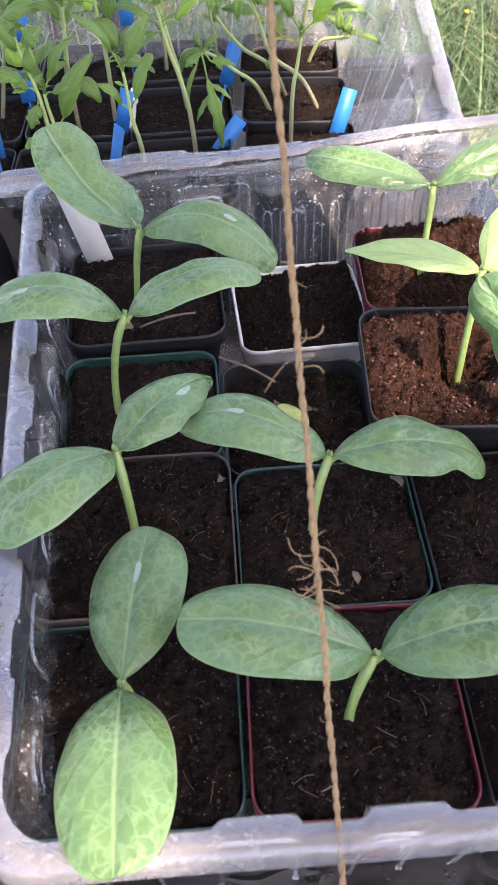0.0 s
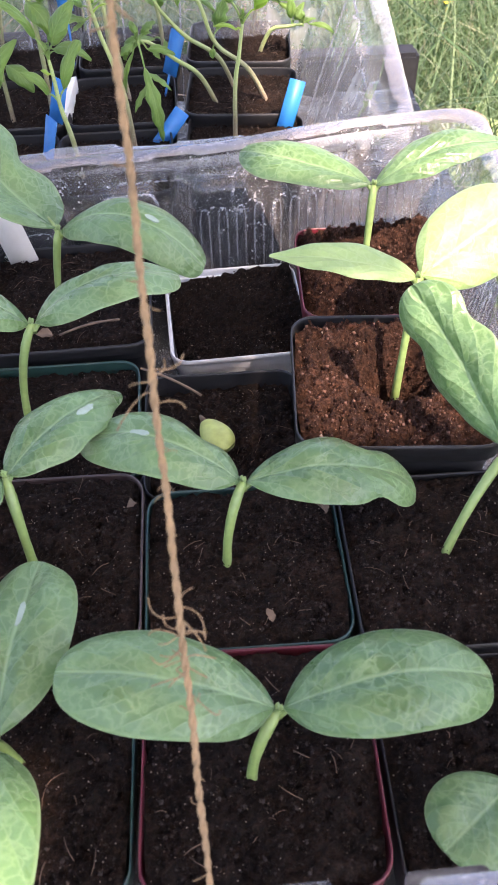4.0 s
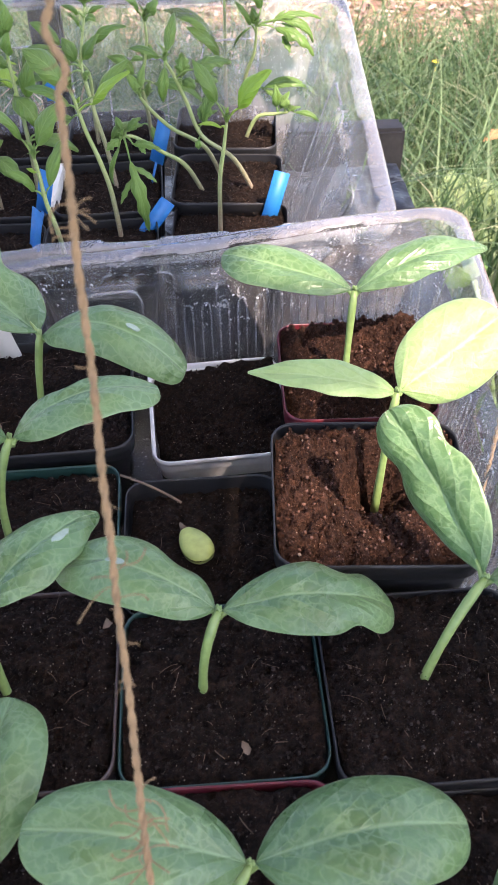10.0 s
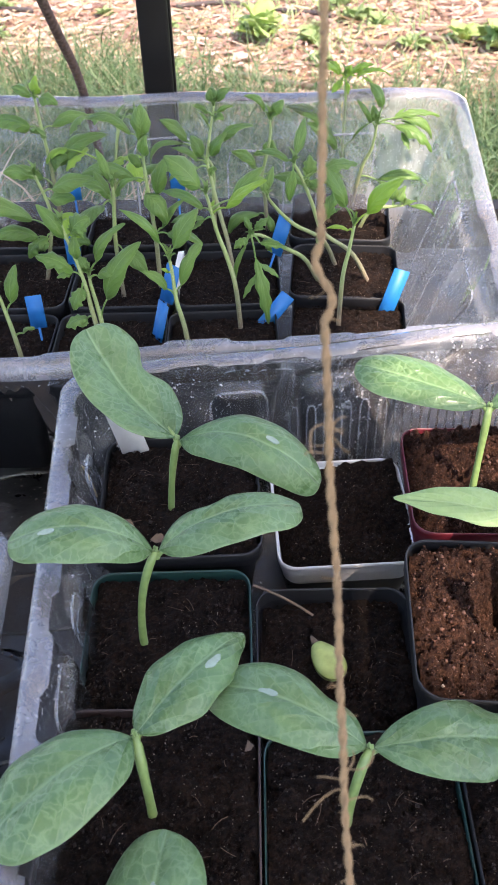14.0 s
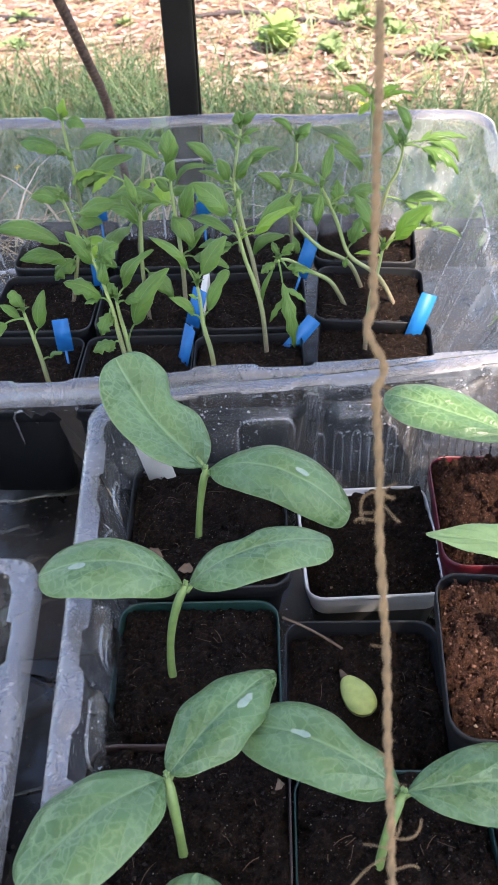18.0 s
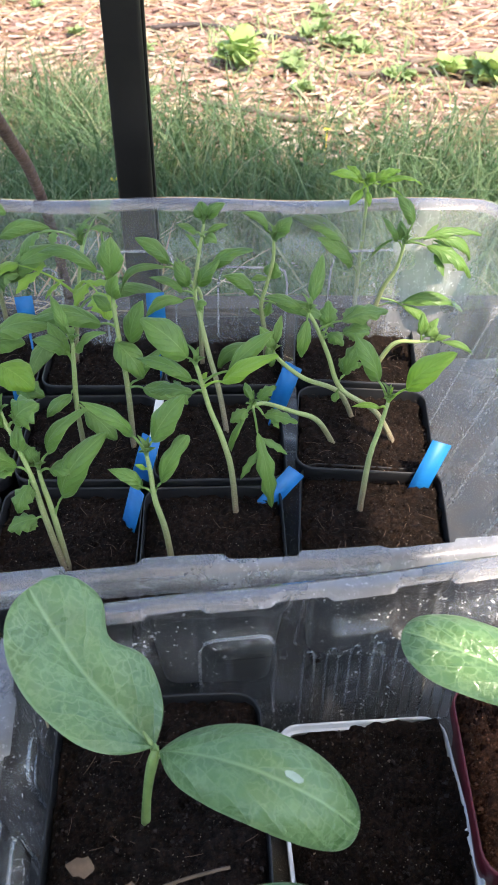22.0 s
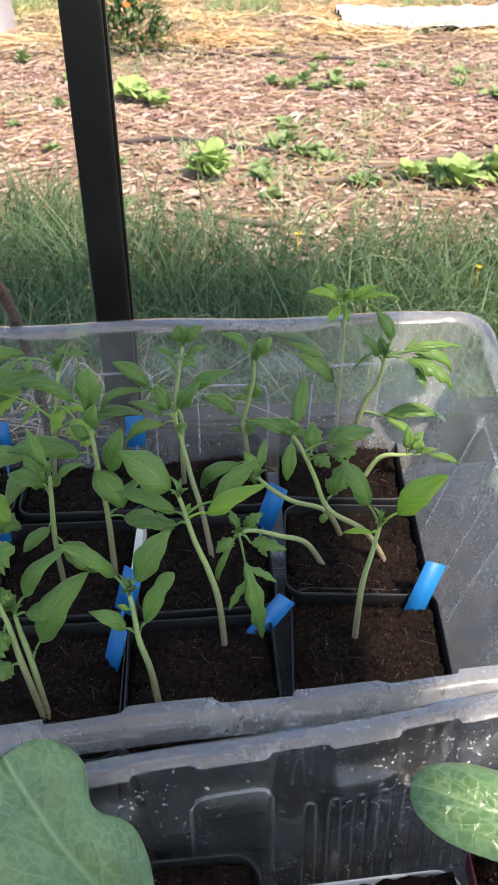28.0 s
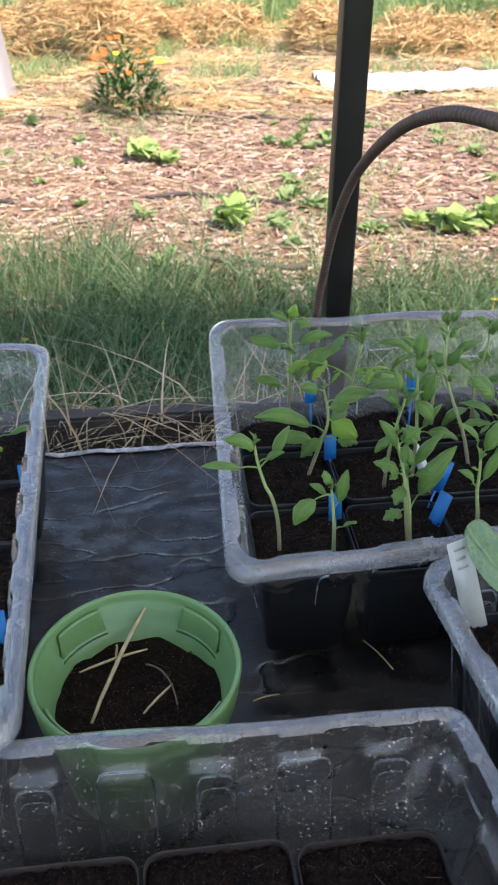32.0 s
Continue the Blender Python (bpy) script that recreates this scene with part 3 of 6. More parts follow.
for me in CRUMBS:
    c = me.copy()
    c.materials[0] = M_SOIL_DRY
    c.materials[3] = M_CLOD_DRY
    CRUMBS_DRY.append(c)


def pot(place, w, mat, label, top=0.088, turn=0.0, tilt=(0, 0), soil=0.004, dry=False, seed=0, heap=0.0, hollow=None, d=0.0, rim_mat=None, group="", floor=0.006, slope=(0, 0), lip=0.010, shell=None):
    """Square tapered pot with a rolled rim, filled with soil. top: height of its rim above the sheet."""
    d = d or w
    h = top - floor
    t = thing("plant_pot", (place[0], place[1], floor), label, "plant pot", group)
    t.rotation_euler = (radians(tilt[0]), radians(tilt[1]), radians(turn))
    r = w * 0.13

    def lp(k, z):
        return [(x, y, z) for x, y in ring(w * k, d * k, r * k, 5)]
    bm = bmesh.new()
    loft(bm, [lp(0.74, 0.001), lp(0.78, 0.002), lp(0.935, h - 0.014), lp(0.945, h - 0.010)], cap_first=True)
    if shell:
        part("outer_wall", bm, shell, t, "outer wall coloured dark for the shade below the rim")
        bm = bmesh.new()
    loft(bm, [lp(0.962, h - 0.008), lp(0.93, h - 0.016), lp(0.87, h * 0.5)])
    part("body", bm, mat, t)
    bm = bmesh.new()
    loft(bm, [lp(0.945, h - lip - 0.001), lp(0.995, h - lip), lp(1.0, h - 0.002), lp(0.996, h), lp(0.982, h), lp(0.976, h - 0.0012), lp(0.968, h - 0.009)])
    part("rim", bm, rim_mat or mat, t)
    bm = bmesh.new()
    n = 72 if dry else 44
    g = [[None] * (n + 1) for _ in range(n + 1)]
    for i in range(n + 1):
        for j in range(n + 1):
            a, b = 2 * i / n - 1, 2 * j / n - 1
            x, y = a * math.sqrt(1 - 0.09 * b * b) * w * 0.487, b * math.sqrt(1 - 0.09 * a * a) * d * 0.487
            X, Y = place[0] + x, place[1] + y
            rough = 1.8 if dry else 1.25
            z = h - soil + heap * (1 - max(abs(a), abs(b)) ** 2) + 0.0024 * nz(X, Y, 45, seed) + rough * (0.0024 * nz(X, Y, 140, seed) + 0.0022 * nz(X, Y, 330, seed) + 0.0014 * nz(X, Y, 620, seed))
            z += slope[0] * a + slope[1] * b
            if dry:
                z += 0.0035 * max(0.0, nz(X, Y, 190, seed + 9)) + 0.0018 * nz(X, Y, 420, seed + 3)
            if hollow:
                q = math.hypot(a - hollow[0], b - hollow[1]) / hollow[2]
                z -= hollow[3] * max(0.0, 1 - q * q) ** 1.5
            z -= (0.0022 + 0.002 * nz(X, Y, 60, seed + 5)) * max(abs(a), abs(b)) ** 8
            f = 1 - max(0.0, h - z - 0.005) * 4.5 * max(abs(a), abs(b)) ** 6
            g[i][j] = bm.verts.new((x * f, y * f, z))
    for i in range(n):
        for j in range(n):
            bm.faces.new((g[i][j], g[i + 1][j], g[i + 1][j + 1], g[i][j + 1]))
    g = [[tuple(v.co) for v in row] for row in g]
    part("soil", bm, M_SOIL_DRY if dry else M_SOIL, t, "dry reddish peat soil" if dry else "dark moist potting soil")
    if dry or slope != (0, 0):
        rnd = random.Random(seed)
        verts, faces, kinds = [], [], []
        for q in range(4200):
            i, j = rnd.randrange(2, n - 1), rnd.randrange(2, n - 1)
            p = g[i][j]
            sz = 0.0004 + 0.0009 * rnd.random() ** 5
            c0 = Vector((p[0] + rnd.uniform(-1, 1) * w / n, p[1] + rnd.uniform(-1, 1) * d / n, p[2] + 0.2 * sz))
            rot = Euler((rnd.random() * 6, rnd.random() * 6, rnd.random() * 6)).to_matrix()
            o = len(verts)
            verts += [c0 + rot @ (v * sz * rnd.uniform(0.6, 1.3)) for v in octa]
            faces += [tuple(o + k for k in f) for f in tri]
            kinds += [2 if q % 150 == 0 else 3 if q % 4 == 1 else 0] * 8
        me = bpy.data.meshes.new("soil_litter")
        me.from_pydata(verts, [], faces)
        for mt in (M_SOIL_DRY, M_FIBRE, M_GRIT, M_CLOD_DRY) if dry else (M_SOIL, M_FIBRE, M_GRIT, M_CLOD):
            me.materials.append(mt)
        me.polygons.foreach_set("material_index", kinds)
        me.polygons.foreach_set("use_smooth", [True] * len(kinds))
        c = new("soil_litter", me)
        c.parent = t
        tagged(c, kind="stuff")
        return t
    c = new("soil_litter", CRUMBS[seed % 4])
    c.parent, c.location, c.scale = t, (0, 0, h - soil + heap * 0.4), (w * 0.93, d * 0.93, w * 0.93)
    c.rotation_euler = (0, 0, radians(90 * (seed % 3)))
    tagged(c, kind="stuff")
    return t


G1 = "square pots in the squash tray"
BLK = "black square plastic pot of dark moist soil"
pot((-0.060, 0.454), 0.092, M_BLACK_POT, "black square pot with a squash seedling and a cream label", 0.086, 2, seed=1, group=G1, d=0.096)
pot((0.034, 0.457), 0.081, M_WHITE_POT, "grey-white square pot, soil splashed on its inner wall", 0.066, 3, seed=2, group=G1, d=0.084, soil=0.008, slope=(0.005, 0.006), lip=0.0035, shell=M_SHADED_WALL)
pot((0.114, 0.460), 0.086, M_RED_POT, "red square pot of crumbly soil with a squash seedling", 0.088, -2, dry=True, soil=0.001, seed=3, group=G1, heap=0.005, slope=(0.004, 0.004))
pot((-0.061, 0.360), 0.084, M_GREEN_POT, "dark green square pot of moist soil with a squash seedling", 0.080, 1, seed=4, group=G1)
pot((0.0225, 0.349), 0.079, M_BLACK_POT, "black square pot with a squash seed just sprouting", 0.078, 0, seed=5, group=G1, soil=0.009, d=0.083)
pot((0.103, 0.353), 0.094, M_BLACK_POT, "black square pot propped high, reddish soil with a hollow", 0.104, -4, (0, 0), dry=True, seed=6, group=G1, hollow=(0.08, 0.20, 0.58, 0.032), soil=0.003, floor=0.02, d=0.091)
pot((-0.061, 0.272), 0.091, M_BROWN_POT, "brown-edged square pot of moist soil with a squash seedling", 0.088, 0, seed=7, group=G1, soil=0.0006, d=0.090)
pot((0.0270, 0.266), 0.083, M_GREEN_POT, "dark green square pot of moist soil with a squash seedling", 0.086, 0, seed=8, group=G1, soil=0.0006, d=0.080)
pot((0.1125, 0.262), 0.086, M_BLACK_POT, BLK, 0.088, 0, seed=9, group=G1, soil=0.0006)
pot((-0.061, 0.184), 0.087, M_GREEN_POT, "dark green square pot of moist soil with a pale squash seedling", 0.084, 0, seed=10, group=G1, soil=0.0006, d=0.085)
pot((0.0265, 0.183), 0.083, M_RED_POT, "dark red square pot of moist soil with a large squash seedling", 0.086, -1, seed=11, group=G1, soil=0.0006, d=0.086)
pot((0.112, 0.176), 0.084, M_BLACK_POT, BLK, 0.084, 0, seed=12, group=G1, soil=0.0006)

G2 = "square pots in the tomato tray"
for c, x in enumerate((-0.197, -0.117, -0.038, 0.050)):
    for r, y in enumerate((0.589, 0.671, 0.753)):
        pot((x + 0.003 * r, y + (0.016, 0.006, 0.003)[r] * (c == 3)), 0.078 if c < 3 else 0.082, M_BLACK_POT, "black square pot of dark soil with tomato seedlings",
            0.092 + 0.004 * r, 1.0 * (c - 1) if c < 3 else -5.0, seed=20 + 3 * c + r, group=G2, soil=0.005, d=(0.084, 0.077, 0.079)[r],
            floor=0.006)
for i, (x, y) in enumerate(((-0.20, 0.32), (-0.285, 0.325), (-0.37, 0.325), (-0.20, 0.235), (-0.285, 0.235), (-0.37, 0.235), (-0.455, 0.28))):
    pot((x, y), 0.083, M_BLACK_POT, "black square pot of bare dark soil in a muddy tray", 0.062, 0, seed=50 + i, group="bare pots in the muddy tray", soil=0.003, rim_mat=M_MUD)
for i, (x, y) in enumerate(((-0.452, 0.75), (-0.452, 0.665), (-0.45, 0.58), (-0.445, 0.495))):
    pot((x, y), 0.083, M_BLACK_POT, "black square pot of dark soil with a blue tag", 0.085, 0, seed=60 + i, group="pots in the far tray")

# ---- leaves ----


def leaf_mesh(bm, hub, tip, width, normal, bend=0.0, cup=0.12, shape="round", thick=0.0009, nu=16, nv=8, twist=0.0, wavy=0.0, notch=None, fold=0.0):
    """A leaf from hub to tip. notch: where along it one edge draws in, how far, and which edge. normal: roughly where its upper face looks. bend: how far its middle rises (share of length). cup: how far its sides rise."""
    hub, tip, normal = Vector(hub), Vector(tip), Vector(normal)
    ax = tip - hub
    length = ax.length
    ax.normalize()
    side = ax.cross(normal).normalized()
    nor = side.cross(ax).normalized()
    uv = bm.loops.layers.uv.verify()
    top, low = [], []
    for i in range(nu + 1):
        u = (1 - math.cos(math.pi * i / nu)) / 2
        ell = math.sqrt(max(0.0, 4 * u * (1 - u)))
        if shape == "round":
            k = ell ** 0.90 * (0.76 + 0.36 * u) * (1 - math.exp(-(u + 0.004) / 0.10)) ** 0.6
        elif shape == "oblong":
            k = ell ** 0.80 * (0.90 + 0.13 * u) * (1 - math.exp(-(u + 0.004) / 0.075)) ** 0.55
        elif shape == "waist":
            k = ell ** 0.85 * (0.84 + 0.28 * u) * (1 - math.exp(-(u + 0.004) / 0.09)) ** 0.55 * (1 - 0.26 * math.exp(-((u - 0.70) / 0.10) ** 2))
        elif shape == "point":
            k = (0.07 + 0.93 * max(0.0, math.sin(3.14159 * min(1.0, u ** 0.85))) ** 0.8) * (1 - 0.15 * u) * (1 + 0.05 * math.sin(u * 19 + length * 900)) if u < 0.999 else 0.0
        else:
            k = max(0.0, math.sin(3.14159 * u ** 0.9)) ** 0.85 if 0 < u < 1 else 0.0
            k *= 1 + 0.22 * math.sin(u * 22)
        k = max(k, 0.015)
        a = twist * u
        s2 = side * math.cos(a) + nor * math.sin(a)
        n2 = nor * math.cos(a) - side * math.sin(a)
        mid = hub + ax * (length * u) + nor * (bend * length * 4 * u * (1 - u))
        rt, rl = [], []
        for j in range(nv + 1):
            vv = 2 * j / nv - 1
            q = k * (1 - notch[1] * math.exp(-((u - notch[0]) / 0.13) ** 2)) if notch and vv * notch[2] > 0 else k
            p = mid + s2 * (vv * q * width / 2) + n2 * (cup * width * k * vv * vv + wavy * width * math.sin(u * 9 + vv * 2.0) * abs(vv))
            p += n2 * (fold * width * k * math.sin(math.pi * abs(vv)))
            if thick > 0.001:
                p += n2 * 0.0017 * nz(p.x, p.y, 60, 3) * min(1.0, 4 * u)
            rt.append((bm.verts.new(p), u, j / nv))
            e = thick * (1 - abs(vv) ** 3) * (1 - u ** 6)
            rl.append((bm.verts.new(p - n2 * (e + 0.0002)), u, j / nv))
        top.append(rt)
        low.append(rl)

    def quad(c, flip=False):
        if flip:
            c = list(reversed(c))
        f = bm.faces.new([q[0] for q in c])
        for lo, q in zip(f.loops, c):
            lo[uv].uv = (q[1], q[2])
    for i in range(nu):
        for j in range(nv):
            quad((top[i][j], top[i][j + 1], top[i + 1][j + 1], top[i + 1][j]), True)
            quad((low[i][j], low[i][j + 1], low[i + 1][j + 1], low[i + 1][j]))
        quad((top[i][0], top[i + 1][0], low[i + 1][0], low[i][0]), True)
        quad((top[i][nv], top[i + 1][nv], low[i + 1][nv], low[i][nv]))
    return [[q[0].co.copy() for q in r] for r in top], nor


def squash(base, hub, leaves, label, mat=None, r=0.0022, lean=(0, 0), scars=()):
    """Squash seedling: thick stem, bud, two broad seed leaves. leaves: tip, width, normal, bend, cup, shape, twist."""
    t = thing("squash_seedling", base, label, "seedling", "squash seedlings")
    b, h = Vector(base), Vector(hub)
    mid = b.lerp(h, 0.55) + Vector((lean[0] * 1.5 - 0.25 * (h.x - b.x), lean[1] * 1.5 - 0.2 * (h.y - b.y), 0.005))
    bm = bmesh.new()
    pts = bez(b - Vector((0, 0, 0.006)), mid, h, 10)
    tube(bm, pts, [r * (0.84 + 0.16 * abs(i - 4) / 4 + (-0.55 if i == 10 else -0.08 if i == 9 else 0)) for i in range(11)], 10)
    for leaf in leaves:
        d = (Vector(leaf[0]) - h).normalized()
        tube(bm, bez(h - Vector((0, 0, 0.005)), h + d * 0.001 - Vector((0, 0, 0.001)), h + d * 0.008 + Vector((0, 0, 0.0008)), 6), [r * 0.75, r * 0.72, r * 0.68, r * 0.62, r * 0.52, r * 0.4, r * 0.22], 8)
    part("stem", bm, M_SQ_STEM, t, shift=True)
    bm = bmesh.new()
    for k in range(3):
        a = k * 2.1
        leaf_mesh(bm, h, h + Vector((0.0010 * math.cos(a), 0.0010 * math.sin(a), 0.0030)), 0.0020, (math.cos(a), math.sin(a), 0.2), 0.1, 0.3, "point", nu=6, nv=4)
    part("bud", bm, M_SQ_PALE, t, "pale furled first leaf", shift=True)
    for tip, width, normal, bend, cup, shape, twist, *notch in leaves:
        bm = bmesh.new()
        d = (Vector(tip) - h).normalized()
        pts, up = leaf_mesh(bm, h + d * 0.0015, tip, width, normal, bend, cup, shape, 0.0012, 44, 22, twist, 0.012, notch[0] if notch else None, 0.075)
        leaf = part("seed_leaf", bm, mat or M_SQ, t, shift=True)
        if scars and scars[0]:
            i, j, l = scars[0]
            i, j = int(i * 44 / 28), int(j * 22 / 14)
            c, e = pts[i][j], (pts[i + 2][j] - pts[i][j]).normalized()
            f = e.cross(up).normalized()
            bm = bmesh.new()
            ring_ = [c + up * 0.0005 + e * (l * 0.62 * math.cos(q * 0.449) * (1 + 0.22 * nz(q, l * 900, 1.3, 4))) + f * (l * 0.21 * math.sin(q * 0.449) * (1 + 0.5 * nz(q, l * 900, 0.9, 8))) for q in range(14)]
            low_ = [p - up * 0.0008 for p in ring_]
            loft(bm, [low_, ring_], cap_last=True)
            part("scar", bm, M_SCAR, leaf, "pale papery scar", shift=True, smooth=False)
        scars = scars[1:] if scars else scars
    return t


UP = (0, 0, 1)
SQ = "squash seedling with broad blue-green seed leaves"
squash((-0.0655, 0.4455, 0.078), (-0.058, 0.4528, 0.129), [((-0.1075, 0.4990, 0.170), 0.053, (0.61, -0.30, 0.7), -0.10, 0.08, "oblong", 0.1, (0.55, 0.40, 1)), ((0.0175, 0.4253, 0.1198), 0.035, (0.02, -0.18, 1), 0.28, -0.16, "oblong", -0.1)], SQ + ", one upright and notched", scars=(None, (17, 6, 0.0065)))
squash((-0.0725, 0.3575, 0.072), (-0.063, 0.3728, 0.1317), [((-0.1285, 0.3680, 0.145), 0.033, (-0.1, -0.10, 1), 0.24, -0.17, "oblong", 0), ((0.0055, 0.3920, 0.1390), 0.033, (-0.15, -0.12, 1), 0.20, -0.16, "oblong", 0.25, (0.42, 0.35, -1))], SQ + ", drooping at the ends", lean=(-0.004, 0), scars=((19, 6, 0.007), None))
squash((-0.0605, 0.270, 0.082), (-0.0638, 0.2813, 0.1315), [((-0.0220, 0.3320, 0.1236), 0.032, (0.02, -0.08, 1), 0.14, -0.12, "point", 0), ((-0.1129, 0.2404, 0.131), 0.041, (-0.25, -0.05, 1), 0.15, -0.15, "oblong", 0)], SQ + ", one pointed", lean=(0.002, -0.006), scars=((16, 9, 0.008), None))
squash((-0.058, 0.190, 0.076), (-0.0602, 0.1848, 0.1105), [((-0.0505, 0.2515, 0.116), 0.040, (-0.1, -0.05, 1), 0.08, -0.12, "round", 0), ((-0.0564, 0.1145, 0.1335), 0.040, (0, 0, 1), 0.07, -0.10, "oblong", 0)], SQ + ", one over the rim", scars=((17, 7, 0.008), None))
squash((0.0240, 0.1775, 0.079), (0.0335, 0.1888, 0.1125), [((-0.0380, 0.1990, 0.1295), 0.038, (0.15, -0.02, 1), 0.11, -0.12, "oblong", 0), ((0.1073, 0.1967, 0.1092), 0.039, (0.03, 0.0, 1), 0.18, -0.13, "oblong", 0)], SQ + ", large and flat", lean=(-0.004, -0.004))
squash((0.0200, 0.2660, 0.080), (0.0278, 0.2803, 0.1206), [((-0.0370, 0.3080, 0.1230), 0.033, (0.05, -0.06, 1), 0.19, -0.16, "oblong", 0, (0.30, 0.25, 1)), ((0.1015, 0.2885, 0.1005), 0.034, (0.15, -0.10, 1), 0.18, -0.12, "waist", 0)], SQ + ", one wavy at the tip", lean=(-0.003, -0.004), scars=((16, 7, 0.007), None))
squash((0.1095, 0.3640, 0.080), (0.1162, 0.3788, 0.1412), [((0.0468, 0.3823, 0.1548), 0.019, (0.15, -0.4, 1), 0.08, 0.03, "point", 0), ((0.1690, 0.4060, 0.1620), 0.044, (-0.1, -0.72, 0.7), 0.03, -0.10, "oblong", 0)], "squash seedling, two seed leaves coloured pale yellow-green for the sun on them", M_SQ_PALE)
squash((0.1060, 0.4480, 0.086), (0.1098, 0.4616, 0.1406), [((0.0410, 0.4935, 0.1463), 0.034, (0.0, -0.20, 1), 0.05, -0.08, "round", 0), ((0.1870, 0.4850, 0.1480), 0.026, (-0.1, -0.4, 1), 0.16, -0.05, "point", 0)], SQ + ", pale and arched")
squash((0.1085, 0.2613, 0.082), (0.1355, 0.2855, 0.1228), [((0.1032, 0.3450, 0.1625), 0.036, (-0.85, -0.35, 0.3), -0.03, -0.08, "waist", -0.4), ((0.1950, 0.2800, 0.1180), 0.036, (0, -0.15, 1), 0.10, -0.08, "round", 0)], SQ + " on a leaning stem")
squash((0.1110, 0.1720, 0.074), (0.1108, 0.1671, 0.0925), [((0.0815, 0.1455, 0.0965), 0.033, (0, -0.1, 1), 0.04, -0.05, "round", 0), ((0.1440, 0.1870, 0.1050), 0.030, (0, -0.1, 1), 0.08, -0.05, "round", 0)], "small squash seedling with two round seed leaves")

# sprout just out of the soil
t = thing("squash_sprout", (0.018, 0.352, 0.064), "pale green squash sprout still folded, lying on soil", "sprout")
P0, P1 = Vector((0.0125, 0.3600, 0.0735)), Vector((0.0235, 0.3390, 0.0745))
AX = (P1 - P0).normalized()
SX = AX.cross(Vector((0, 0, 1))).normalized()
NX_ = SX.cross(AX)
for k in (1, -1):
    bm = bmesh.new()
    rows = []
    for i in range(15):
        u = i / 14
        q = 0.0082 * math.sqrt(max(0.004, 4 * u * (1 - u))) * (0.72 + 0.4 * u)
        c = P0.lerp(P1, u) + NX_ * 0.0006 * k
        rows.append([c + SX * q * math.cos(math.pi * j / 10) + NX_ * k * q * 0.62 * math.sin(math.pi * j / 10) for j in range(11)])
    loft(bm, rows, False)
    part("seed_leaf", bm, M_SPROUT, t, shift=True)
bm = bmesh.new()
tube(bm, [P0 - AX * 0.004 + NX_ * 0.001, P0 - AX * 0.001, P0 + AX * 0.002], [0.0006, 0.0018, 0.0022], 7)
part("seed_coat", bm, M_SCRAP, t, "brown torn seed coat at the tip", shift=True)
bm = bmesh.new()
tube(bm, bez(P0 + AX * 0.004, P0 + Vector((0.006, 0.004, -0.004)), (0.022, 0.352, 0.064), 6), 0.0017, 7)
part("stem", bm, M_SQ_STEM, t, shift=True)

# ---- tomato seedlings ----


